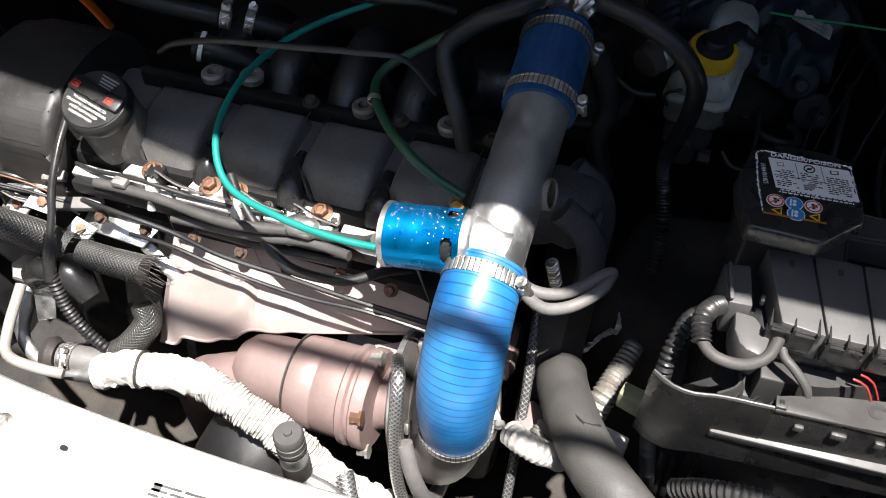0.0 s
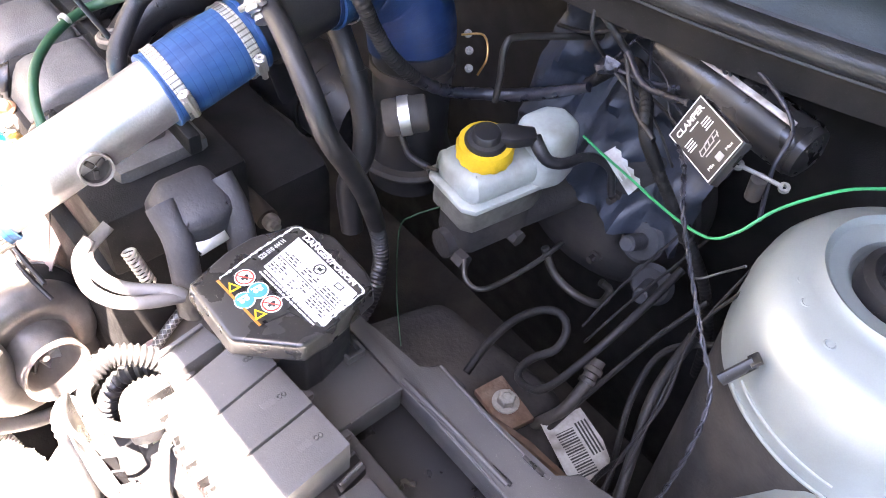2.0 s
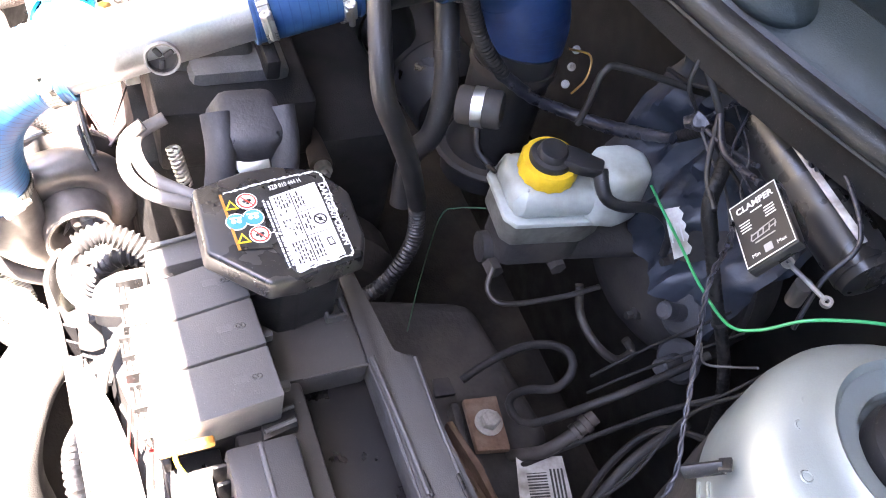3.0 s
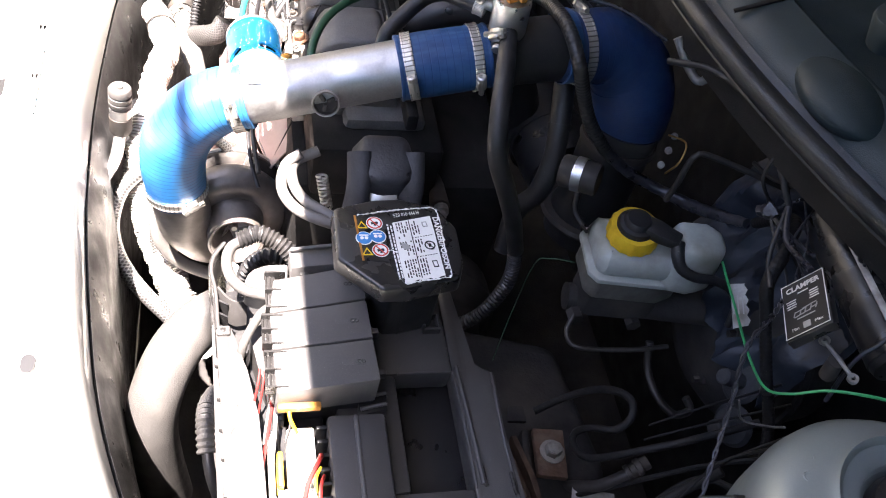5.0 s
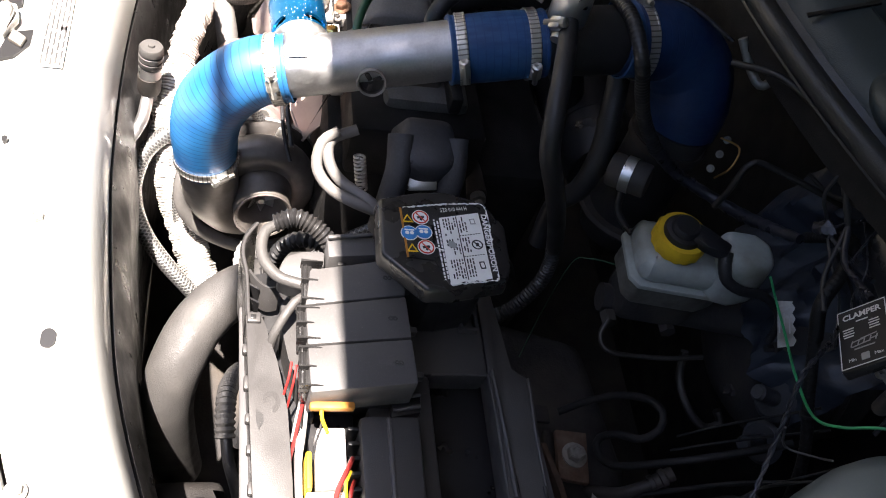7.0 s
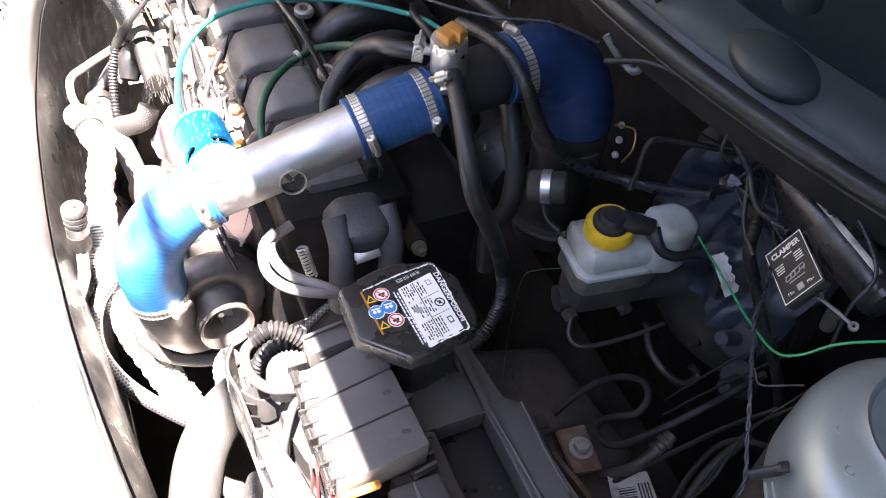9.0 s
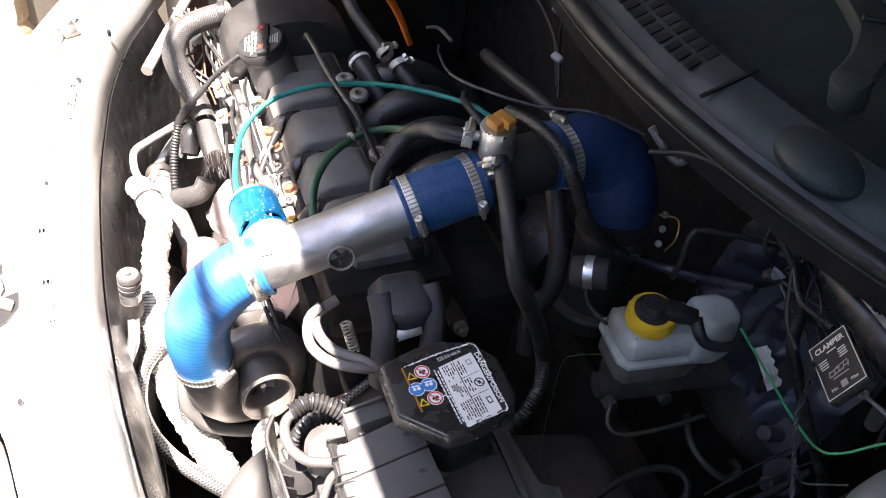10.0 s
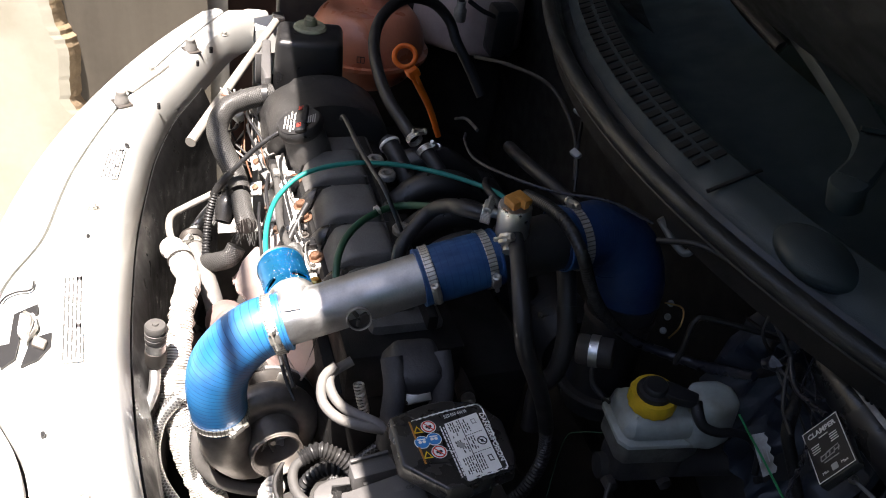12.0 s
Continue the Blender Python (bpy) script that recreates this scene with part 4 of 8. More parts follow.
part("cuff", lathe([(0.033, -0.006), (0.0345, -0.005), (0.0345, 0.004), (0.033, 0.006)], basis(HC - Vector((0, 0.006, 0)), HC - HB), 36), "blue_coupler", relb)
clamp(HC + Vector((0, 0.008, 0)), (HC - HB), 0.0335, 0.0085, (-0.3, 0, 1))
body2 = thing("throttle_body", "throttle body, its black casting standing in for the elbow's shaded end", "throttle body", (0.0, 0.69, 0.74))
# Black casting stands where the elbow's lower end fades into shade.
part("casting", lathe([(0, -0.05), (0.040, -0.05), (0.042, -0.02), (0.036, 0.0), (0.036, 0.03), (0.0375, 0.10), (0, 0.10)], basis((-0.012, 0.700, 0.76), (-0.08, 0.03, 1)), 28), "rubber", body2)
part("flange", lathe([(0, 0), (0.050, 0), (0.052, 0.004), (0.050, 0.008), (0, 0.008)], basis((-0.010, 0.699, 0.735), (-0.08, 0.03, 1)), 36), "cast_dark", body2)
part("ring", lathe([(0.0375, -0.004), (0.0395, -0.004), (0.0395, 0.004), (0.0375, 0.004)], basis((-0.019, 0.703, 0.838), (-0.08, 0.03, 1)), 36), "cast_dark", body2)

# boost solenoid can standing on the intake tube
sol = thing("boost_valve", "bright aluminium valve can with an amber plug on top", "valve", (-0.029, 0.556, 0.945))
VM = basis((-0.030, 0.557, 0.945), (0.06, -0.10, 1))
part("can", lathe([(0.0, 0.0), (0.0155, 0.0), (0.0165, 0.002), (0.0165, 0.040), (0.0155, 0.0425), (0.012, 0.043), (0.0, 0.043)], VM, 32), "alu_bright", sol)
part("base_ring", lathe([(0, -0.006), (0.0185, -0.006), (0.0185, 0.0), (0.0165, 0.0015), (0, 0.0015)], VM, 32), "rubber", sol)
plug = part("plug", box((0.016, 0.020, 0.010), VM @ Matrix.Translation((0.001, 0, 0.043)) @ Matrix.Rotation(radians(20), 4, "Z"), 0.002), "amber", sol, "amber plastic plug")
part("plug_tab", box((0.020, 0.010, 0.006), VM @ Matrix.Translation((0.004, 0.004, 0.049)) @ Matrix.Rotation(radians(20), 4, "Z"), 0.0015), "amber", plug)
part("plug_clip", box((0.010, 0.006, 0.010), VM @ Matrix.Translation((0.009, 0.004, 0.046)) @ Matrix.Rotation(radians(20), 4, "Z"), 0.001), "amber", plug)
part("nipple", lathe([(0, 0), (0.005, 0), (0.005, 0.016), (0.0062, 0.018), (0.004, 0.022), (0, 0.022)], basis(VM @ Vector((-0.008, -0.010, 0.024)), (-0.5, -0.85, 0.05)), 14), "steel", sol)
part("nipple", lathe([(0, 0), (0.006, 0), (0.006, 0.02), (0, 0.02)], basis(VM @ Vector((0.010, -0.006, 0.014)), (0.75, -0.3, -0.4)), 14), "steel", sol)
clamp((-0.043, 0.532, 0.966), (-0.5, -0.85, 0.05), 0.0085, 0.009, (0.2, 0.1, 1))
clamp((-0.010, 0.549, 0.954), (0.75, -0.3, -0.55), 0.0090, 0.010, (0.2, -0.8, 0.5))
single("vacuum_hose", tube([(-0.041, 0.533, 0.967), (-0.056, 0.514, 0.964), (-0.085, 0.510, 0.948), (-0.110, 0.500, 0.925), (-0.102, 0.480, 0.908), (-0.090, 0.464, 0.892), (-0.082, 0.462, 0.855)], 0.0078, 16), "rubber", "thick black rubber hose curling off the valve can", "hose")
hose = thing("drop_hose", "long black rubber hose hanging from the valve can into the bay", "hose", (0.05, 0.57, 0.80))
part("hose_body", tube([(-0.014, 0.553, 0.958), (0.012, 0.546, 0.957), (0.042, 0.538, 0.952), (0.070, 0.532, 0.938), (0.088, 0.533, 0.912), (0.092, 0.549, 0.876), (0.091, 0.566, 0.836), (0.084, 0.584, 0.785)], [0.0078, 0.0080, 0.0082, 0.0084, 0.0085, 0.0085, 0.0082, 0.0078], 18), "rubber", hose)
part("loom_sleeve", tube([(0.084, 0.582, 0.790), (0.084, 0.588, 0.762), (0.090, 0.585, 0.735), (0.098, 0.565, 0.70), (0.098, 0.53, 0.67)], 0.0068, 14, 0.001, corrugated(0.004, 0.22)), "loom", hose)

# blow-off valve: blue anodised slotted can on the side branch
bov = thing("blow_off_valve", "metallic blue slotted blow-off valve can speckled with droplets", "blow-off valve", (-0.10, 0.335, 0.85))
BA, BB = Vector((-0.0440, 0.3455, 0.876)), Vector((-0.1045, 0.3430, 0.868))
BD = (BB - BA).normalized()
VB = basis(BA, BD, (0, -0.3, 1))
R, L = 0.0242, (BB - BA).length
own = bmesh.new()
SEG, SLOTS = 72, (4, 22, 40, 58)
zs = [0.0078, 0.0092, 0.0152, 0.0166]
levels = [0.0] + zs + [L * 0.6, L]
cols = []
for rad in (R, R - 0.0022):
    cols.append([[own.verts.new(VB @ Vector((rad * math.cos(2 * math.pi * j / SEG), rad * math.sin(2 * math.pi * j / SEG), z))) for z in levels] for j in range(SEG)])


def in_slot(j, i):
    near = [(j - s) % SEG for s in SLOTS if (j - s) % SEG < 10]
    return bool(near) and 1 <= i <= 3 and not (i in (1, 3) and near[0] in (0, 9))


for j in range(SEG):
    k = (j + 1) % SEG
    for i in range(len(levels) - 1):
        if in_slot(j, i):
            continue
        for c in cols:
            own.faces.new((c[j][i], c[k][i], c[k][i + 1], c[j][i + 1]))
# walls of the slots
for j in range(SEG):
    k = (j + 1) % SEG
    for i in range(len(levels) - 1):
        if not in_slot(j, i):
            continue
        for (a, b), other in ((((j, i), (j, i + 1)), ((j - 1) % SEG, i)), (((k, i), (k, i + 1)), (k, i)), (((j, i), (k, i)), (j, i - 1)), (((j, i + 1), (k, i + 1)), (j, i + 1))):
            if not in_slot(*other):
                own.faces.new((cols[0][a[0]][a[1]], cols[0][b[0]][b[1]], cols[1][b[0]][b[1]], cols[1][a[0]][a[1]]))
part("can", own, "blue_anod", bov)
part("end_cap", lathe([(0, L), (R - 0.002, L), (R + 0.0008, L - 0.001), (R + 0.0008, L + 0.003), (R - 0.001, L + 0.004), (0, L + 0.004)], VB, 48), "alu_bright", bov)
part("base_cap", lathe([(0, -0.006), (0.017, -0.006), (R - 0.001, -0.003), (R + 0.0006, 0.0), (R + 0.0006, 0.003), (R - 0.0022, 0.003), (R - 0.004, 0.006), (0, 0.006)], VB, 48), "alu_bright", bov)
part("piston", lathe([(0, 0.006), (0.0185, 0.006), (0.0185, 0.03), (0, 0.03)], VB, 32), "gloss", bov)
drop = random.Random(11)
own = bmesh.new()
for i in range(110):
    a, z, s = drop.gauss(0.25, 0.42), drop.uniform(0.004, L - 0.003), drop.choice((0.00015, 0.0002, 0.0002, 0.0002, 0.0003, 0.0003, 0.0005))
    lathe([(s, 0.0), (s * 0.8, s * 0.5), (0.0, s * 0.7)], basis(VB @ Vector((R * math.cos(a), R * math.sin(a), z)), VB.to_3x3() @ Vector((math.cos(a), math.sin(a), 0))), 8, own)
tagged(part("droplets", own, "print_white", bov), kind="stuff")
part("spigot", lathe([(0, 0), (0.0048, 0), (0.0048, 0.014), (0, 0.014)], basis(VB @ Vector((-0.012, 0.004, L)), BD), 14), "alu_bright", bov)
bolt((-0.060, 0.372, 0.872), (-0.2, -0.1, 1), 0.0062, "brass", "bright brass plug on the charge pipe", 0.012, "brass plugs")

# ---- battery, fuse box and its covers ----
battery = thing("battery", "black plastic car battery in its tray", "battery", (0.27, 0.42, 0.58))
part("case", box((0.245, 0.165, 0.19), Matrix.Translation((0.275, 0.415, 0.60)), 0.008), "plastic", battery)
part("side_ridge", box((0.235, 0.011, 0.012), basis((0.272, 0.316, 0.766), (0, -0.2, 1), (1, 0.03, 0)), 0.002), "plastic_dusty", battery)
part("front_panel", box((0.225, 0.008, 0.11), Matrix.Translation((0.275, 0.330, 0.645)), 0.003), "gloss", battery)
part("side_ridge", box((0.215, 0.010, 0.010), Matrix.Translation((0.278, 0.327, 0.722)), 0.003), "plastic", battery)
for pts in ([(0.178, 0.3255, 0.742), (0.192, 0.3255, 0.738), (0.205, 0.3255, 0.735), (0.212, 0.3255, 0.735)], [(0.150, 0.323, 0.768), (0.158, 0.3175, 0.765), (0.168, 0.3175, 0.764)]):
    part("scuff", tube(pts, 0.0005, 5, 0.004), "print_grey", battery, "pale scratch in the plastic")
tray = thing("battery_cover", "dusty black plastic battery cover with a deep pocket", "battery cover", (0.29, 0.45, 0.79))
# deck plate with a pocket: built from bars round the opening
for x0, x1, y0, y1 in ((0.150, 0.236, 0.395, 0.488), (0.332, 0.400, 0.395, 0.488), (0.236, 0.332, 0.395, 0.442)):
    part("deck_panel", box((x1 - x0, y1 - y0, 0.024), Matrix.Translation(((x0 + x1) / 2, (y0 + y1) / 2, 0.796)), 0.003), "rail_plastic", tray)
part("deck_panel", prism([(0.150, 0.488), (0.400, 0.488), (0.400, 0.548), (0.352, 0.538), (0.346, 0.5215), (0.292, 0.5200), (0.2400, 0.5222), (0.2340, 0.5175), (0.2315, 0.5048), (0.190, 0.5032), (0.150, 0.500)], 0.796, 0.820, None, 0.0025), "rail_plastic", tray)
part("deck_ridge", tube([(0.2315, 0.4915, 0.8205), (0.2850, 0.4935, 0.8215), (0.3300, 0.4950, 0.8205)], 0.0022, 8), "rail_plastic", tray)
part("deck_ridge", tube([(0.2380, 0.5195, 0.8200), (0.2900, 0.5175, 0.8205), (0.3440, 0.5190, 0.8200)], 0.0014, 8), "rail_plastic", tray)
# Floor in darker plastic than the deck, the pocket's shade in its colour.
part("pocket_floor", box((0.10, 0.05, 0.004), Matrix.Translation((0.284, 0.465, 0.785)), 0.001), "plastic", tray)
part("pocket_rim", tube([(0.236, 0.488, 0.8200), (0.285, 0.490, 0.8200), (0.332, 0.4895, 0.8200)], 0.0010, 8), "rail_plastic", tray)
part("pocket_rim", tube([(0.236, 0.444, 0.8200), (0.2352, 0.466, 0.8200), (0.236, 0.488, 0.8200)], 0.0010, 8), "rail_plastic", tray)
for dx, dy, sx, sy in ((-0.007, 0, 0.0025, 0.014), (0.007, 0, 0.0025, 0.014), (0, -0.006, 0.0165, 0.0025), (0, 0.006, 0.0165, 0.0025)):
    part("lug", box((sx, sy, 0.008), Matrix.Translation((0.1915 + dx, 0.4765 + dy, 0.819)), 0.0008), "rail_plastic", tray)
for x, y in ((0.323, 0.4963), (0.331, 0.5172)):
    part("slot", box((0.018, 0.003, 0.003), Matrix.Translation((x, y, 0.819)) @ Matrix.Rotation(radians(3), 4, "Z"), 0.001), "gloss", tray)
rust_arm = thing("battery_tray_bracket", "rust-stained steel bracket under the battery cover edge", "bracket", (0.29, 0.545, 0.74))
own = prism([(0.236, 0.520), (0.250, 0.538), (0.268, 0.541), (0.281, 0.549), (0.300, 0.552), (0.322, 0.557), (0.350, 0.556), (0.352, 0.515), (0.236, 0.505)], 0.742, 0.752, None, 0.0015)
part("plate", own, "rust_dark", rust_arm)
part("flange", prism([(0.262, 0.552), (0.300, 0.560), (0.345, 0.563), (0.345, 0.559), (0.300, 0.555), (0.262, 0.547)], 0.690, 0.758, None, 0.001), "rust_dark", rust_arm)
for x, y in ((0.266, 0.534), (0.312, 0.545)):
    part("bolt_head", lathe([(0, 0.0), (0.0065, 0.0), (0.0065, 0.004), (0.005, 0.0052), (0, 0.0052)], Matrix.Translation((x, y, 0.752)), 6), "rust_dark", rust_arm, smooth=False)
# front rail of the tray
rail_t = thing("battery_tray_rail", "black plastic tray front rail with side clips", "tray rail", (0.25, 0.315, 0.80))
RAIL = [(0.1895, 0.3085), (0.250, 0.3120), (0.317, 0.3157), (0.372, 0.3185), (0.372, 0.3440), (0.317, 0.3417), (0.2656, 0.3387), (0.2276, 0.3316), (0.2080, 0.3255), (0.1990, 0.3220), (0.1900, 0.3215)]
part("rail", prism([(x, y + (0.001 if y < 0.32 else -0.001)) for x, y in RAIL], 0.735, 0.8165, None, 0.001), "gloss", rail_t)
# Top takes a lighter plastic than the sides to look sunlit.
part("rail_top", prism(RAIL, 0.8165, 0.8205, None, 0.0012), "rail_plastic", rail_t, "flat top of the rail, made lighter as the sunlit face")
part("end_catch", box((0.008, 0.0095, 0.0040), Matrix.Translation((0.1930, 0.3145, 0.8195)), 0.0008), "rail_plastic", rail_t)
part("catch_slot", box((0.0035, 0.0040, 0.0010), Matrix.Translation((0.1930, 0.3140, 0.8232)), 0.0003), "gloss", rail_t)
# ring-shaped darker mark on the rail top
part("stain", prism([(0.2595 + r * math.cos(radians(b)), 0.3258 + r * 0.85 * math.sin(radians(b))) for b, r in [(a, 0.0092 - 0.006 * max(0, a - 150) / 150) for a in range(20, 300, 20)] + [(a, 0.0050 - 0.0035 * max(0, a - 150) / 150) for a in range(290, 10, -20)]], 0.8205, 0.8208, None), "timing_plastic", rail_t, "grey ring-shaped mark")
part("stain", prism([(0.2640, 0.3170), (0.2740, 0.3175), (0.2800, 0.3195), (0.2745, 0.3225), (0.2690, 0.3222)], 0.8205, 0.8208, None), "timing_plastic", rail_t)
# thin curved lip round the cable loop, with a broad inner wall
lip = [(0.1043, 0.3161), (0.1135, 0.3095), (0.1244, 0.3060), (0.1336, 0.3054), (0.1529, 0.3088), (0.1710, 0.3098), (0.1893, 0.3107)]
C, _ = spline([(x, y, 0.0) for x, y in lip], 0.004)
part("curved_lip", sheet([[(p.x, p.y + 0.002, 0.735), (p.x, p.y, 0.790), (p.x - 0.0005, p.y, 0.812), (p.x, p.y, 0.8200)] for p in C], 0.0022), "gloss", rail_t)
# Lighter rim imitates the highlight along the lip's upper edge.
part("lip_rim", tube([(p.x, p.y, 0.8200) for p in C[::3]], 0.0013, 8, 0.006), "rail_plastic", rail_t)
C, _ = spline([(0.1500, 0.3095, 0.0), (0.1560, 0.3135, 0.0), (0.1621, 0.3184, 0.0), (0.1655, 0.3250, 0.0), (0.1640, 0.3326, 0.0)], 0.003)
part("inner_wall", sheet([[(p.x, p.y, 0.8205), (p.x + 0.0035, p.y, 0.812), (p.x + 0.0060, p.y, 0.796)] for p in C], 0.0020), "rail_plastic", rail_t)
for x in (0.1600, 0.1720, 0.1835):
    part("web", prism([(x, 0.3100), (x + 0.0018, 0.3100), (x + 0.0065, 0.3180), (x + 0.0047, 0.3180)], 0.786, 0.8185, None), "plastic", rail_t)
part("lip_floor", prism([(0.134, 0.3085), (0.190, 0.3110), (0.192, 0.333), (0.150, 0.345), (0.128, 0.330)], 0.784, 0.788, None), "plastic", rail_t)
for x, w in ((0.2100, 0.007), (0.2370, 0.011), (0.2645, 0.007), (0.2875, 0.007), (0.3150, 0.009)):
    part("side_clip", box((w, 0.004, 0.007), Matrix.Translation((x, 0.3085 + 0.058 * (x - 0.19), 0.800)), 0.0015), "rail_plastic", rail_t)
# fuse box
fuse = thing("fuse_box", "black fuse box with three ribbed covers over the battery", "fuse box", (0.22, 0.38, 0.82))
part("base", prism([(0.163, 0.352), (0.262, 0.3545), (0.264, 0.422), (0.152, 0.416)], 0.782, 0.840, None, 0.003), "plastic", fuse)
part("front_ledge", prism([(0.1780, 0.3340), (0.2000, 0.3350), (0.2240, 0.3395), (0.2480, 0.3480), (0.2700, 0.3530), (0.2700, 0.3570), (0.1780, 0.3570)], 0.782, 0.818, None, 0.0015), "rail_plastic", fuse)
COVERS = [[(0.1785, 0.3500), (0.2082, 0.3465), (0.1966, 0.4180), (0.1645, 0.4160)], [(0.2094, 0.3465), (0.2395, 0.3475), (0.2316, 0.4195), (0.1978, 0.4180)], [(0.2407, 0.3475), (0.2748, 0.3490), (0.2672, 0.4210), (0.2328, 0.4195)]]
for i, q in enumerate(COVERS):
    c = part("cover", prism(q, 0.836, 0.866, None, 0.0014, 2, None, 0.0004), "plastic_dusty", fuse, "dusty fuse cover with a moulded mark")
    mx, my = (q[2][0] + q[3][0]) / 2 + 0.002, q[2][1] - 0.011
    for k in range(2):
        part("cover_mark", lathe([(0.0006, 0), (0.0013, 0.0004), (0.0020, 0)], Matrix.Translation((mx, my - 0.0028 * k, 0.866)), 12), "gloss", c)
    part("cover_mark", prism([(mx - 0.0022, my - 0.0150), (mx + 0.0022, my - 0.0146), (mx + 0.0020, my - 0.0062), (mx - 0.0024, my - 0.0066)], 0.8656, 0.8661, None), "plastic_dusty", c)
    x0, x1, yf = q[0][0] - (0.008 if i == 0 else 0.0), q[1][0], q[0][1]
    for k in range(2):
        part("latch_bar", tube([(x0 - 0.001, yf - 0.0050 + 0.0030 * k, 0.862), (x1 - 0.004, yf - 0.0052 + 0.0030 * k, 0.862)], 0.0008, 6, 0.01), "gloss", c)
    for k in range(3):
        xr = x0 + 0.001 + (x1 - x0 - 0.006) * k / 2
        part("latch_rib", prism([(xr - 0.0012, yf - 0.0060), (xr + 0.0008, yf - 0.0060), (xr + 0.0006, yf + (0.0095 if k != 1 else 0.0055)), (xr + 0.0002, yf + (0.0095 if k != 1 else 0.0055))], 0.858, 0.8672, None), "gloss", c)
    part("latch_plate", prism([(x0, yf - 0.0042), (x1 - 0.005, yf - 0.0042), (x1 - 0.005, yf + 0.002), (x0, yf + 0.002)], 0.842, 0.861, None, 0.0008), "gloss", c)
    part("hinge_pin", box((0.005, 0.007, 0.007), Matrix.Translation((q[2][0] - 0.010, q[2][1] + 0.0025, 0.853)), 0.0012), "rail_plastic" if i < 2 else "plastic", c)
part("corner_block", prism([(0.1433, 0.3640), (0.1603, 0.3650), (0.1560, 0.4030), (0.1370, 0.3994)], 0.820, 0.857, None, 0.0018), "plastic_dusty", fuse)
part("block_rib", box((0.0030, 0.034, 0.003), basis((0.1425, 0.3815, 0.8585), (0, 0, 1), (1, 0.13, 0)), 0.0008), "plastic_dusty", fuse)
part("corner_catch", box((0.003, 0.0065, 0.006), Matrix.Translation((0.1665, 0.3745, 0.852)), 0.0008), "rail_plastic", fuse)
for xa, ya, xb, yb in ((0.2598, 0.4125, 0.2569, 0.4312), (0.2694, 0.4109, 0.2658, 0.4303)):
    part("end_lip", tube([(xa, ya, 0.829), (xb, yb, 0.829)], 0.0016, 8, 0.01), "plastic_dusty", fuse)
part("end_tray", prism([(0.2570, 0.4110), (0.2560, 0.4320), (0.2700, 0.4310), (0.2740, 0.4090)], 0.800, 0.828, None, 0.001), "plastic", fuse)
part("side_block", box((0.112, 0.042, 0.040), Matrix.Translation((0.334, 0.4055, 0.800)), 0.004), "rail_plastic", fuse)
part("block_ridge", box((0.108, 0.003, 0.003), Matrix.Translation((0.334, 0.4045, 0.839)), 0.001), "plastic_dusty", fuse)
for k in range(9):
    part("side_fin", box((0.003, 0.010, 0.020), Matrix.Translation((0.286 + 0.0105 * k, 0.382, 0.816)), 0.0008), "plastic", fuse)
# battery terminal cover with the warning label
lid = thing("terminal_cover", "black battery terminal cover with a torn warning label", "battery cover", (0.18, 0.44, 0.86))
OUT = [(0.1405, 0.3925), (0.1905, 0.3912), (0.2205, 0.4225), (0.2190, 0.440), (0.2105, 0.4815), (0.196, 0.4872), (0.160, 0.4878), (0.137, 0.474), (0.1295, 0.445), (0.131, 0.425)]
part("cover_body", prism(OUT, 0.891, 0.906, None, 0.0028, 3, None, 0.035), "gloss", lid)
part("skirt", prism([((x - 0.178) * 0.66 + 0.172, (y - 0.443) * 0.66 + 0.450) for x, y in OUT], 0.820, 0.893, None, 0.002), "rubber", lid)
LZ = 0.9068


def flat(x, y, z=LZ, deg=0.0):
    return Matrix.Translation((x, y, z)) @ Matrix.Rotation(radians(deg), 4, "Z")


# the label's own axes: along runs with the car's length, down with its width
label_base = part("warning_label", prism([(0.1505, 0.4100), (0.1408, 0.4690), (0.1432, 0.4728), (0.160, 0.4742), (0.184, 0.4736), (0.2060, 0.4745), (0.2085, 0.4690), (0.2140, 0.4385), (0.1945, 0.4300), (0.1925, 0.4115)], LZ - 0.001, LZ, None), "label_black", lid, "torn black and white warning label", False)
torn = [(0.1572, 0.4368), (0.1545, 0.4480), (0.1500, 0.4668), (0.165, 0.4679), (0.180, 0.4684), (0.195, 0.4690), (0.2072, 0.4697), (0.2082, 0.4660), (0.2100, 0.4630), (0.2094, 0.4580), (0.2112, 0.4540), (0.2108, 0.4490), (0.2134, 0.4440), (0.2138, 0.4388), (0.2110, 0.4392), (0.198, 0.4382), (0.176, 0.4374)]
part("white_field", prism(torn, LZ, LZ + 0.0003, None), "label_white", label_base, "", False)
W = LZ + 0.0006
rnd = random.Random(4)


def field(u, v):
    """A place on the white field: u along its long side, v across, both 0 to 1."""
    a = Vector((0.1570, 0.4372)).lerp(Vector((0.2128, 0.4405)), u)
    b = Vector((0.1500, 0.4668)).lerp(Vector((0.2072, 0.4697)), u)
    return a.lerp(b, v)


def words(bm, u0, u1, v, fill=0.8, height=0.0010, z=W):
    """One line of unreadable print."""
    u = u0
    while u < u1 - 0.01:
        w = min(rnd.uniform(0.025, 0.075), u1 - u)
        if rnd.random() < fill:
            p = field(u + w / 2, v)
            box((w * 0.054, height, 0.0001), flat(p.x, p.y, z, 3), bm=bm)
        u += w + 0.014


own = bmesh.new()
for k in range(5):
    words(own, 0.03, 0.30 if k < 4 else 0.2, 0.07 + 0.068 * k)
    words(own, 0.36, 0.60, 0.07 + 0.068 * k, 0.6)
    words(own, 0.67, 0.96, 0.07 + 0.068 * k)
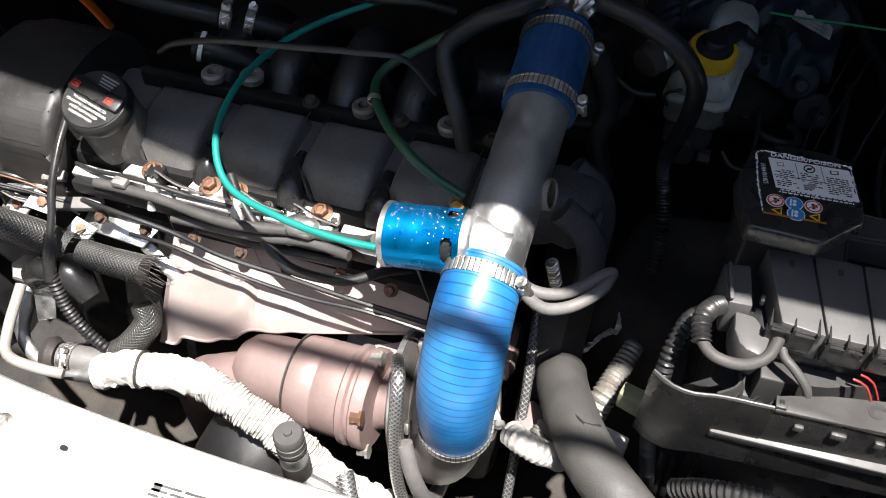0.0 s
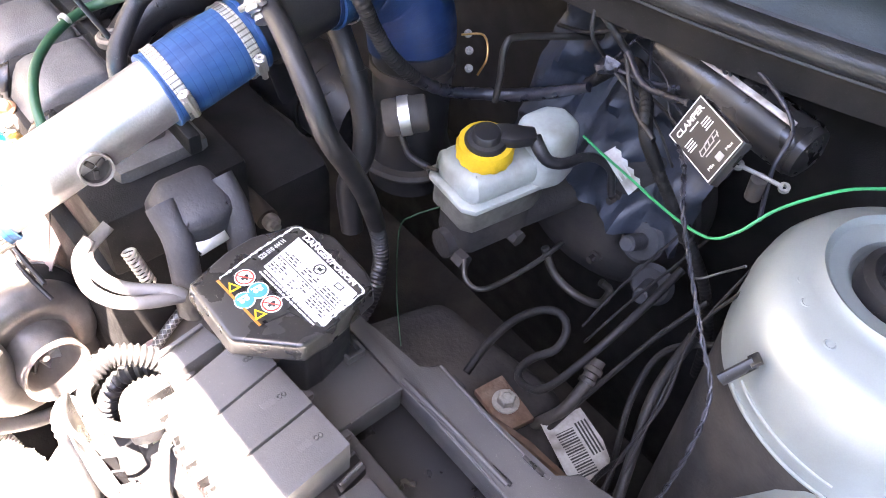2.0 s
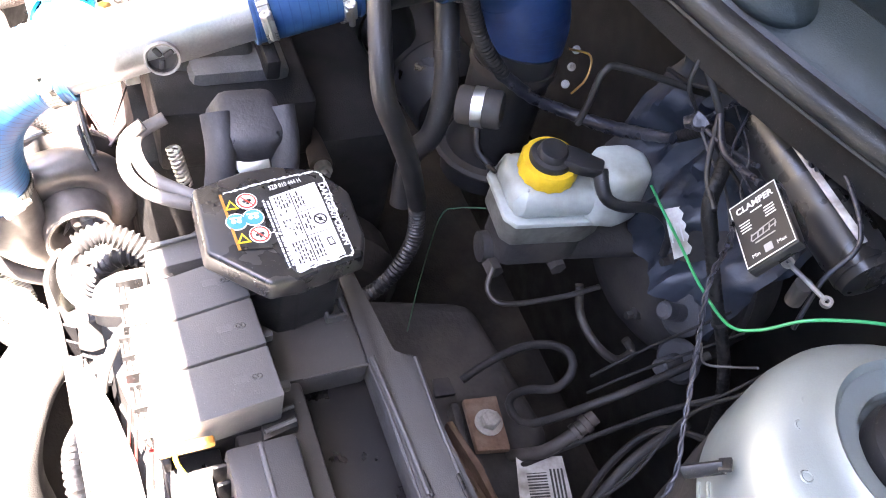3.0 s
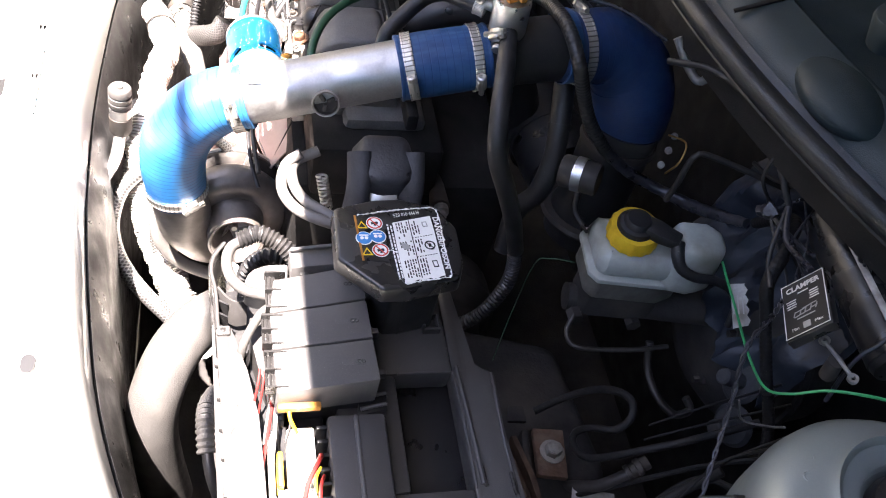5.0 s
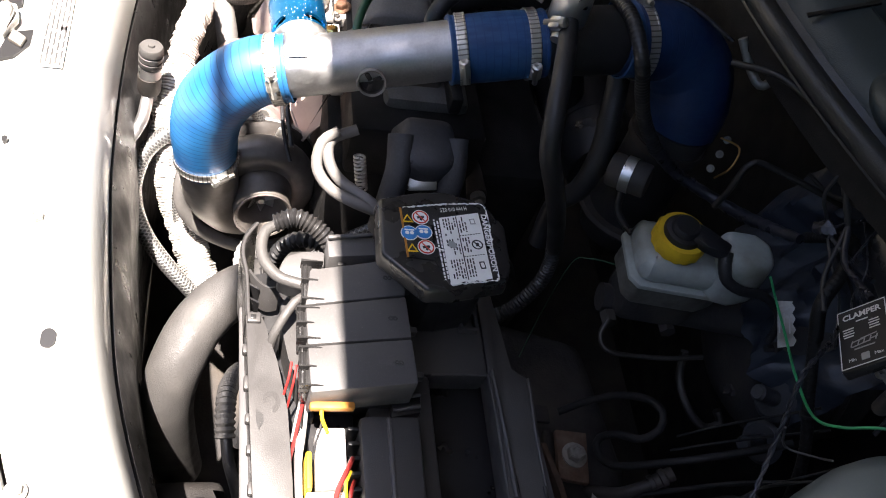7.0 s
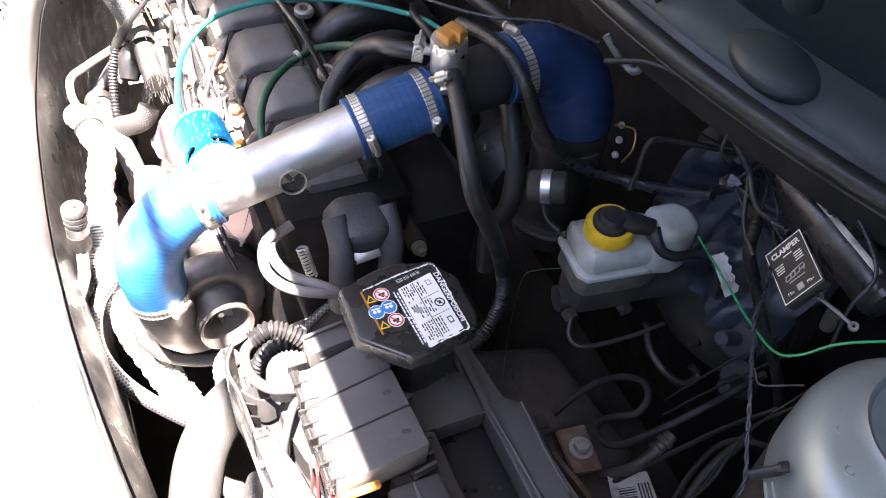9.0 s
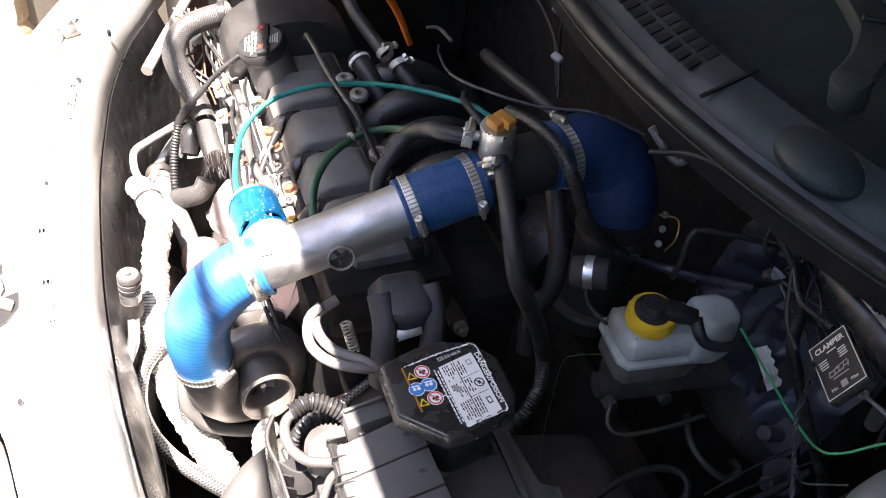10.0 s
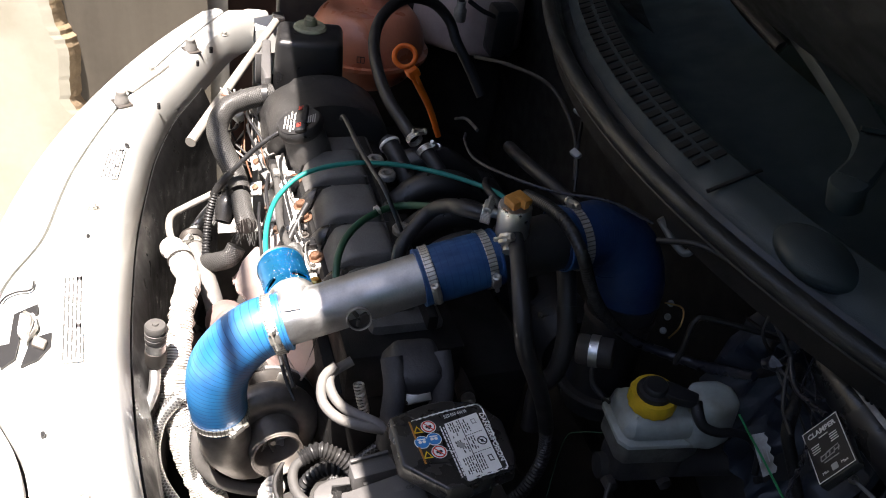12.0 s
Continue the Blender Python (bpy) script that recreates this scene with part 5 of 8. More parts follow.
for u0, u1 in ((0.04, 0.28), (0.36, 0.60), (0.68, 0.95)):
    for k in range(3):
        words(own, u0, u1, 0.47 + 0.07 * k, 0.85)
p, q = field(0.0, 0.40), field(1.0, 0.40)
box((0.0545, 0.0007, 0.0001), flat((p.x + q.x) / 2, (p.y + q.y) / 2, W, 3), bm=own)
for u in (0.325, 0.645):
    for k in range(8):
        p = field(u, 0.42 + 0.07 * k)
        box((0.0006, 0.0014, 0.0001), flat(p.x, p.y, W, 12), bm=own)
part("print_bar", own, "print_black", label_base, "", False)
own = bmesh.new()
for k, v in enumerate((-0.16, -0.08)):
    words(own, 0.02 + 0.03 * k, 0.95, v, 0.95, 0.0012)
part("print_bar", own, "label_white", label_base, "", False)
p = field(0.49, 0.80)
own = lathe([(0.0032, 0), (0.0042, 0.0001), (0.0042, 0.0002), (0.0032, 0.0002)], Matrix.Translation((p.x, p.y, W)), 24)
box((0.0070, 0.0008, 0.0002), flat(p.x, p.y, W, 45), bm=own)
box((0.0030, 0.0022, 0.0002), flat(p.x, p.y, W, 5), bm=own)
part("round_symbol", own, "print_black", label_base, "", False)
for u, v, w in ((0.80, 0.82, 0.0062), (0.13, 0.80, 0.0050)):
    p = field(u, v)
    own = box((w, 0.0040, 0.0001), flat(p.x, p.y, W, 8), bm=None)
    part("pictogram", own, "print_grey" if u < 0.5 else "print_black", label_base, "", False)
    part("pictogram_fill", box((w * 0.65, 0.0024, 0.0003), flat(p.x, p.y, W, 8)), "label_white", label_base, "", False)
p = field(0.44, 0.18)
part("symbol_figure", prism([(-0.004, -0.002), (0.001, -0.003), (0.004, 0.0), (0.002, 0.003), (-0.002, 0.002)], 0, 0.0002, flat(p.x, p.y, W, 20)), "print_grey", label_base, "", False)
writing("DANGER/POISON", 0.0056, flat(0.1512, 0.4686, LZ + 0.0004, 2.6), "label_white", label_base, stretch=1.13, bold=0.00012)
writing("5Z0 010 444 H", 0.0048, flat(0.1518, 0.4385, LZ + 0.0003, 100), "print_white", label_base, stretch=0.70)
for x, y, mat in ((0.1576, 0.4232, "print_red"), (0.1706, 0.4243, "print_blue"), (0.1836, 0.4250, "print_red"), (0.1722, 0.4140, "print_blue")):
    c = Matrix.Translation((x, y, LZ)) @ Matrix.Scale(0.98, 4)
    part("round_symbol", lathe([(0, 0.0), (0.0064, 0.0), (0.0064, 0.0003), (0, 0.0003)], c, 28), "label_white", label_base, "", False)
    if mat == "print_red":
        own = lathe([(0.0047, 0.0003), (0.0058, 0.0003), (0.0058, 0.0005), (0.0047, 0.0005)], c, 28)
        box((0.0100, 0.0009, 0.0005), c @ Matrix.Rotation(radians(40), 4, "Z"), bm=own)
        part("symbol_ring", own, "print_red", label_base, "", False)
        own = box((0.0022, 0.0052, 0.0004), c @ Matrix.Rotation(radians(10), 4, "Z"))
        box((0.0045, 0.0018, 0.0004), c @ Matrix.Translation((0.0008, 0.001, 0)) @ Matrix.Rotation(radians(-30), 4, "Z"), bm=own)
        part("symbol_figure", own, "print_black", label_base, "", False)
    else:
        part("symbol_disc", lathe([(0, 0.0003), (0.0057, 0.0003), (0.0057, 0.0005), (0, 0.0005)], c, 28), "print_blue", label_base, "", False)
        own = bmesh.new()
        for dy in (-0.0017, 0.0017):
            lathe([(0, 0.0005), (0.0015, 0.0005), (0.0015, 0.0007), (0, 0.0007)], c @ Matrix.Translation((0, dy, 0)), 12, own)
        box((0.0012, 0.0070, 0.0006), c @ Matrix.Translation((-0.0026, 0, 0)), bm=own)
        part("symbol_figure", own, "label_white", label_base, "", False)
for x, y in ((0.1602, 0.4136), (0.1858, 0.4150)):
    part("triangle_sign", lathe([(0, 0), (0.0048, 0), (0.0048, 0.0003), (0, 0.0003)], flat(x, y, LZ, 180), 3), "print_yellow", label_base, "", False)
    part("sign_mark", lathe([(0, 0.0003), (0.0028, 0.0003), (0.0028, 0.0005), (0, 0.0005)], flat(x, y, LZ, 180), 3), "print_black", label_base, "", False)
part("label_edge", box((0.043, 0.0016, 0.0003), flat(0.1715, 0.4102, LZ, 3)), "amber", label_base, "", False)
for pts in ([(0.1495, 0.4110), (0.1440, 0.4420), (0.1420, 0.4640), (0.1412, 0.4688), (0.1436, 0.4724)], [(0.1436, 0.4724), (0.160, 0.4740), (0.1850, 0.4735), (0.2062, 0.4744), (0.2090, 0.4690), (0.2112, 0.4560), (0.2142, 0.4388)],
            [(0.1850, 0.4278), (0.1835, 0.4330), (0.1862, 0.4368)]):
    part("torn_edge", crumple(tube([(x, y, LZ) for x, y in pts], 0.00045, 5, 0.0012), 0.0012, 700, 3.0), "label_white", label_base, "white torn film edge")

# relays, wires and bits in the open end of the fuse box
for x, y, z, s, mat, lab in ((0.2765, 0.365, 0.846, (0.0055, 0.030, 0.006), "amber", "yellow plastic fuse holder strip"), (0.312, 0.3515, 0.812, (0.026, 0.004, 0.018), "yellow", "yellow plastic fuse holder strip"),
                        (0.338, 0.372, 0.815, (0.008, 0.014, 0.014), "yellow", "yellow plastic fuse holder strip"), (0.304, 0.366, 0.815, (0.038, 0.019, 0.020), "label_white", "white plastic relay block"),
                        (0.304, 0.3465, 0.800, (0.055, 0.0040, 0.018), "label_white", "white plastic fuse carrier strip"), (0.335, 0.363, 0.805, (0.020, 0.026, 0.020), "label_white", "white plastic relay block")):
    single("fuse_holder", box(s, Matrix.Translation((x, y, z)), 0.0015), mat, lab, "fuse holder", "fuse holders")
single("fuse_carrier", prism([(0.262, 0.352), (0.345, 0.357), (0.345, 0.386), (0.262, 0.386)], 0.785, 0.808, None, 0.002), "plastic", "black fuse carrier under the relays", "fuse carrier")
WIRES = [([(0.236, 0.3400, 0.835), (0.246, 0.3385, 0.832), (0.256, 0.3350, 0.815)], 0.0010, "red_wire"), ([(0.240, 0.3430, 0.838), (0.250, 0.3415, 0.834), (0.262, 0.3385, 0.812)], 0.0009, "red_wire"),
         ([(0.266, 0.3475, 0.838), (0.276, 0.3455, 0.828), (0.290, 0.3425, 0.815), (0.302, 0.3400, 0.800)], 0.0013, "red_wire"), ([(0.262, 0.3470, 0.836), (0.274, 0.3440, 0.826), (0.286, 0.3420, 0.815)], 0.0012, "paper"),
         ([(0.268, 0.3500, 0.836), (0.284, 0.3490, 0.826), (0.300, 0.3470, 0.820), (0.318, 0.3460, 0.815)], 0.0014, "paper"), ([(0.279, 0.3600, 0.840), (0.288, 0.3580, 0.838), (0.300, 0.3545, 0.828)], 0.0008, "rubber"),
         ([(0.308, 0.3790, 0.838), (0.318, 0.3740, 0.842), (0.330, 0.3680, 0.842), (0.345, 0.3640, 0.835)], 0.0017, "red_wire"), ([(0.322, 0.3800, 0.835), (0.330, 0.3770, 0.838), (0.342, 0.3760, 0.835)], 0.0013, "red_wire"),
         ([(0.316, 0.3780, 0.835), (0.324, 0.3740, 0.838), (0.333, 0.3740, 0.834)], 0.0012, "print_yellow"), ([(0.279, 0.3580, 0.848), (0.284, 0.3585, 0.846), (0.290, 0.3630, 0.838)], 0.0013, "yellow")]
for pts, r, mat in WIRES:
    single("wire", tube(pts, r, 8, 0.004), mat, "thin coloured wire among the fuses", "wire", "fuse box wires")
single("cable", tube([(0.2118, 0.3270, 0.815), (0.2080, 0.3290, 0.826), (0.1980, 0.3355, 0.834), (0.1883, 0.3424, 0.838), (0.1860, 0.3480, 0.842)], 0.0034, 12, 0.004), "rubber_dusty", "short dusty cable entering a fuse cover", "cable", "fuse box cables")
# looped corrugated cable at the corner of the fuse box
loop = thing("battery_cable", "thick black cable in a corrugated sleeve looping into the fuse box", "cable", (0.14, 0.35, 0.85))
part("loom_sleeve", tube([(0.1440, 0.3740, 0.838), (0.1370, 0.3640, 0.850), (0.1300, 0.3520, 0.856), (0.1265, 0.3400, 0.858), (0.1290, 0.3265, 0.853)], 0.0066, 16, 0.0008, corrugated(0.0036, 0.28)), "loom", loop)
part("cable", tube([(0.1300, 0.3275, 0.852), (0.1340, 0.3215, 0.852), (0.1405, 0.3180, 0.851), (0.1505, 0.3170, 0.850), (0.1609, 0.3193, 0.849), (0.1690, 0.3250, 0.848), (0.1760, 0.3323, 0.849), (0.1815, 0.3484, 0.850)], 0.0043, 14), "rubber_dusty", loop)
part("cap", prism([(0.1693, 0.3290), (0.1600, 0.3320), (0.1547, 0.3364), (0.1505, 0.3470), (0.1496, 0.3640), (0.1640, 0.3630), (0.1760, 0.3480), (0.1740, 0.3360)], 0.822, 0.850, None, 0.003), "plastic_dusty", loop)
single("wiring_loom", tube([(0.145, 0.398, 0.800), (0.126, 0.374, 0.818), (0.1165, 0.350, 0.818), (0.1133, 0.334, 0.794), (0.1155, 0.330, 0.750), (0.120, 0.329, 0.70), (0.130, 0.329, 0.64), (0.138, 0.328, 0.56), (0.14, 0.32, 0.48)], 0.0062, 14, 0.0012, corrugated(0.005, 0.32)), "loom", "black corrugated wiring loom hanging beside the battery", "wiring loom")
for dx in (0.016, 0.024):
    single("cable", tube([(0.124 + dx, 0.345, 0.66), (0.126 + dx, 0.335, 0.60), (0.132 + dx, 0.325, 0.5)], 0.0036, 10), "rubber", "black cable running down beside the battery", "cable", "battery cables")

# ---- brake fluid reservoir ----
res = thing("brake_reservoir", "milky brake fluid reservoir with a yellow cap", "reservoir", (0.10, 0.69, 0.76))
RM = basis((0.1045, 0.694, 0.760), (0, 0, 1), (0.14, 1, 0))
SH = [(-0.045, -0.022), (-0.037, -0.031), (0.030, -0.031), (0.050, -0.020), (0.052, 0.020), (0.030, 0.030), (-0.040, 0.030), (-0.047, 0.022)]
part("lower_tank", prism([(x * 0.97, y * 0.95) for x, y in SH], 0.006, 0.036, RM, 0.004, 3), "stained_plastic", res, "stained lower half of the reservoir")
part("seam_flange", prism([(x * 1.06, y * 1.08) for x, y in SH], 0.034, 0.040, RM, 0.0018), "white_plastic", res)
part("upper_tank", prism(SH, 0.038, 0.066, RM, 0.0115, 4, None, 0.07), "white_plastic", res)
part("rear_lobe", prism([(0.020, -0.034), (0.048, -0.038), (0.076, -0.026), (0.078, 0.004), (0.060, 0.018), (0.022, 0.016)], 0.030, 0.088, RM, 0.010, 3, None, 0.16), "white_plastic", res)
NM = basis(RM @ Vector((-0.012, 0.0, 0.064)), (0.05, -0.10, 1))
part("neck", lathe([(0, 0), (0.021, 0), (0.021, 0.008), (0, 0.008)], NM, 32), "white_plastic", res)
own = bmesh.new()
seg = 60
cols = []
for j in range(seg):
    a = 2 * math.pi * j / seg
    k = 1.0 + (0.035 if j % 4 < 2 else 0.0)
    cols.append([own.verts.new(NM @ Vector((r * (k if 1 <= i <= 2 else 1) * math.cos(a), r * (k if 1 <= i <= 2 else 1) * math.sin(a), z))) for i, (r, z) in enumerate([(0.0215, 0.004), (0.0238, 0.005), (0.0238, 0.016), (0.0225, 0.0195), (0.0165, 0.0195), (0.0165, 0.0185), (0.0, 0.0185)])])
for j in range(seg):
    a, b = cols[j], cols[(j + 1) % seg]
    for i in range(6):
        own.faces.new((a[i], b[i], b[i + 1], a[i + 1]))
bmesh.ops.remove_doubles(own, verts=own.verts, dist=1e-6)
rcap = part("cap", own, "yellow", res, "ribbed yellow plastic cap")
part("cap_top", lathe([(0, 0.018), (0.0178, 0.018), (0.0182, 0.0215), (0.0165, 0.0245), (0.013, 0.0255), (0.012, 0.030), (0.0105, 0.0315), (0, 0.0315)], NM, 32), "plastic", rcap, "black sensor top")
part("sensor_plug", prism([(0.096, 0.690), (0.1067, 0.7020), (0.1210, 0.7190), (0.1330, 0.7105), (0.1250, 0.6930), (0.1120, 0.6790)], 0.8425, 0.8535, None, 0.003), "plastic", rcap, "black sensor plug")
part("sensor_boot", tube([(0.126, 0.7135, 0.847), (0.137, 0.7120, 0.840), (0.1455, 0.7165, 0.832), (0.1520, 0.7300, 0.828), (0.1545, 0.7499, 0.826), (0.1607, 0.765, 0.820), (0.1719, 0.7704, 0.812), (0.180, 0.770, 0.79)], [0.0062, 0.0060, 0.0052, 0.0048, 0.0044, 0.0040, 0.0036, 0.0036], 14, 0.002, corrugated(0.004, 0.05)), "rubber", rcap)
master = thing("brake_master_cylinder", "grimy grey brake master cylinder under the reservoir", "brake cylinder", (0.10, 0.69, 0.72))
part("cylinder", tube([RM @ Vector((-0.046, 0, -0.030)), RM @ Vector((0.05, 0, -0.030)), RM @ Vector((0.15, 0, -0.026))], [0.014, 0.016, 0.020], 24, 0.01), "bay", master)
part("saddle", prism([(x * 0.82, y * 0.8) for x, y in SH], -0.030, 0.004, RM, 0.006), "bay", master)
for x in (-0.04, 0.02):
    part("port", lathe([(0, 0), (0.008, 0), (0.008, 0.012), (0, 0.012)], basis(RM @ Vector((x, -0.018, -0.03)), (1, 0, 0)), 6), "cast_dark", master)
boost = thing("brake_booster", "large black brake booster drum against the firewall", "brake booster", (0.13, 0.86, 0.72))
part("drum", lathe([(0, 0.0), (0.05, 0.0), (0.085, 0.012), (0.105, 0.03), (0.110, 0.05), (0.105, 0.09), (0, 0.10)], basis((0.125, 0.800, 0.715), (0, 1, 0)), 48), "bay", boost)
part("rim", lathe([(0.104, 0.046), (0.113, 0.046), (0.115, 0.050), (0.113, 0.054), (0.104, 0.054)], basis((0.125, 0.800, 0.715), (0, 1, 0)), 48), "bay", boost)
for k in range(4):
    a = radians(45 + 90 * k)
    part("stud", lathe([(0, 0), (0.007, 0), (0.007, 0.006), (0.004, 0.007), (0.004, 0.014), (0, 0.014)], basis((0.125 + 0.06 * math.cos(a), 0.806, 0.715 + 0.06 * math.sin(a)), (0, -1, 0)), 6), "cast_dark", boost)
for i, (pts, r) in enumerate((([(0.137, 0.640, 0.752), (0.150, 0.632, 0.742), (0.166, 0.640, 0.740), (0.171, 0.690, 0.740), (0.170, 0.732, 0.742)], 0.0024),
               ([(0.164, 0.715, 0.742), (0.180, 0.716, 0.72), (0.205, 0.720, 0.712), (0.222, 0.737, 0.702), (0.219, 0.755, 0.704), (0.21, 0.75, 0.712)], 0.0040),
               ([(0.083, 0.660, 0.770), (0.070, 0.655, 0.79), (0.072, 0.648, 0.806), (0.084, 0.648, 0.812)], 0.0017),
               ([(0.100, 0.84, 0.88), (0.064, 0.755, 0.893), (0.060, 0.735, 0.890), (0.066, 0.728, 0.862), (0.068, 0.724, 0.84)], 0.0030),
               ([(-0.030, 0.722, 0.955), (-0.012, 0.737, 0.934), (0.000, 0.747, 0.930), (-0.006, 0.762, 0.952)], 0.0042))):
    single("brake_pipe", tube(pts, r, 10, 0.004), "pipe_grey" if i != 4 else "cast", "thin bent steel brake pipe", "brake pipe", "brake pipes")
# gearbox lump, mounting plate and stickers low in the bay
gear = thing("gearbox", "dirty dark alloy gearbox low in the bay", "gearbox", (0.17, 0.6, 0.40))
part("casing", prism([(0.03, 0.50), (0.17, 0.44), (0.31, 0.46), (0.33, 0.60), (0.24, 0.70), (0.08, 0.68)], 0.36, 0.615, None, 0.02, 3), "bay", gear)
part("bell_housing", lathe([(0, 0), (0.12, 0), (0.12, 0.03), (0.10, 0.05), (0, 0.05)], basis((0.0, 0.50, 0.58), (1, 0, 0)), 36), "cast_dark", gear)
plate = thing("mount_bracket", "rusty bracket with a large hex bolt", "bracket", (0.222, 0.63, 0.63))
part("plate", prism([(0.196, 0.616), (0.246, 0.610), (0.252, 0.640), (0.200, 0.648)], 0.632, 0.640, None, 0.0015), "rust", plate)
part("upright", box((0.07, 0.008, 0.020), Matrix.Translation((0.228, 0.606, 0.612)) @ Matrix.Rotation(radians(-8), 4, "Z"), 0.002), "bay", plate)
part("ear", prism([(0.172, 0.594), (0.190, 0.590), (0.192, 0.610), (0.174, 0.610)], 0.640, 0.646, None, 0.002), "bay", plate)
bolt((0.2235, 0.630, 0.640), (0, 0, 1), 0.0088, "cast", "large dull hex bolt on the rusty bracket", 0.009, "bracket bolts")
tag = thing("barcode_label", "grubby barcode label on the gearbox", "label", (0.297, 0.66, 0.62))
lm = basis((0.292, 0.660, 0.622), (0.05, -0.1, 1), (1, -0.25, 0))
part("paper", prism([(-0.034, -0.020), (0.030, -0.024), (0.032, 0.018), (0.004, 0.024), (-0.032, 0.022)], 0, 0.0008, lm), "paper", tag, "", False)
own = bmesh.new()
for i in range(18):
    box((0.0016 if i % 3 else 0.0008, 0.018, 0.0003), lm @ Matrix.Translation((-0.018 + 0.0026 * i, -0.004, 0.0006)), bm=own)
for i in range(4):
    box((0.034, 0.0018, 0.0003), lm @ Matrix.Translation((-0.004, 0.009 + 0.0034 * i, 0.0006)), bm=own)
part("print_bar", own, "print_black", tag, "", False)
lo = thing("clutch_hose", "grey rubber hose bent into a loop low in the bay", "hose", (0.22, 0.67, 0.68))
part("hose_body", tube([(0.178, 0.622, 0.640), (0.173, 0.650, 0.655), (0.180, 0.672, 0.682), (0.196, 0.686, 0.705), (0.214, 0.691, 0.715), (0.227, 0.688, 0.708), (0.230, 0.676, 0.692), (0.218, 0.662, 0.676), (0.214, 0.651, 0.660), (0.224, 0.648, 0.654), (0.243, 0.657, 0.662), (0.255, 0.698, 0.698), (0.259, 0.745, 0.725), (0.260, 0.79, 0.75)], 0.0039, 12), "grimy", lo)
part("ferrule", lathe([(0, 0), (0.0085, 0), (0.0085, 0.004), (0.007, 0.005), (0.007, 0.010), (0.0088, 0.011), (0.0088, 0.016), (0.007, 0.017), (0.007, 0.024), (0, 0.024)], basis((0.262, 0.690, 0.662), (-0.25, 0.80, 0.45)), 16), "cast_dark", lo)
part("hose_tail", tube([(0.262, 0.692, 0.663), (0.262, 0.668, 0.640), (0.250, 0.650, 0.615), (0.240, 0.64, 0.59)], 0.006, 12), "cast_dark", lo)
for pts, r in (([(0.345, 0.735, 0.78), (0.305, 0.7184, 0.740), (0.3062, 0.6895, 0.70), (0.3246, 0.6617, 0.66), (0.3326, 0.6559, 0.62), (0.33, 0.65, 0.58)], 0.0030),
               ([(0.30, 0.77, 0.76), (0.285, 0.735, 0.72), (0.27, 0.69, 0.66), (0.262, 0.65, 0.62)], 0.0026),
               ([(0.27, 0.79, 0.80), (0.245, 0.745, 0.72), (0.236, 0.71, 0.68)], 0.0013), ([(0.25, 0.79, 0.80), (0.232, 0.748, 0.73), (0.226, 0.715, 0.69)], 0.0013),
               ([(0.345, 0.64, 0.72), (0.335, 0.615, 0.68), (0.35, 0.59, 0.66)], 0.0024)):
    single("cable", tube(pts, r, 8, 0.006), "grimy", "dusty cable low in the bay", "cable", "low cables")
for (x, y, z), d in (((0.210, 0.803, 0.735), (0.0, -0.9, 0.45)), ((0.236, 0.80, 0.70), (0.2, -0.9, 0.3))):
    k = thing("clutch_fitting", "grey hydraulic fitting on the firewall", "fitting", (x, y, z), "hydraulic fittings")
    part("flange", lathe([(0, 0), (0.020, 0), (0.022, 0.004), (0.018, 0.008), (0, 0.008)], basis((x, y, z), d), 24), "dusty_blue", k)
    part("stub", lathe([(0, 0.006), (0.008, 0.006), (0.008, 0.034), (0.006, 0.036), (0, 0.036)], basis((x, y, z), d), 16), "dusty_blue", k)

# ---- strut tower and the corner beside it ----
STC = (0.437, 0.748)
tower = part("strut_tower", lathe([(0.1085, 0.832), (0.109, 0.84), (0.109, 0.875), (0.106, 0.891), (0.099, 0.903), (0.086, 0.911), (0.068, 0.9135), (0.0612, 0.9175), (0.0585, 0.9195), (0.0560, 0.9180), (0.0540, 0.9150), (0.0515, 0.9145), (0.0440, 0.9145), (0.0405, 0.9125), (0.0385, 0.9060), (0.034, 0.903), (0.028, 0.90)], Matrix.Translation((*STC, 0)), 72), "paint_inner", body, "dull metallic strut tower paint")
for v in tower.data.vertices:
    k = min(1.0, max(0.0, (0.095 - math.hypot(v.co.x - STC[0], v.co.y - STC[1])) / 0.027))
    v.co.x, v.co.y = v.co.x - 0.019 * k, v.co.y + 0.004 * k
MTC = (STC[0] - 0.019, STC[1] + 0.004)
for a in (168, 195, 216, 228, 250):
    part("weld_spot", lathe([(0.0022, 0), (0.0034, 0.0007), (0.0042, 0)], Matrix.Translation((STC[0] + 0.083 * math.cos(radians(a)), STC[1] + 0.083 * math.sin(radians(a)), 0.9115)), 16), "paint_inner", tower)
mount = thing("strut_mount", "black rubber strut mount with a dished centre", "strut mount", (*MTC, 0.90))
part("rubber_ring", lathe([(0.028, 0.895), (0.0340, 0.900), (0.0350, 0.909), (0.0330, 0.917), (0.027, 0.920), (0.0215, 0.917), (0.019, 0.905), (0.0, 0.902)], Matrix.Translation((*MTC, 0)), 48), "rubber", mount)
part("centre_cup", lathe([(0.0, 0.906), (0.010, 0.906), (0.013, 0.912), (0.016, 0.912), (0.017, 0.904)], Matrix.Translation((*MTC, 0)), 32), "cast", mount)
rows = []
for i in range(21):
    f = i / 20
    y = 0.30 + 0.36 * f
    rows.append([(0.36 + 0.02 * (1 - f), y, 0.56), (0.40 + 0.02 * (1 - f), y, 0.70), (0.438 + 0.01 * (1 - f), y, 0.775 + 0.03 * f), (0.452 + 0.01 * (1 - f), y, 0.790 + 0.035 * f), (0.475, y, 0.797 + 0.04 * f), (0.56, y, 0.81 + 0.04 * f)])
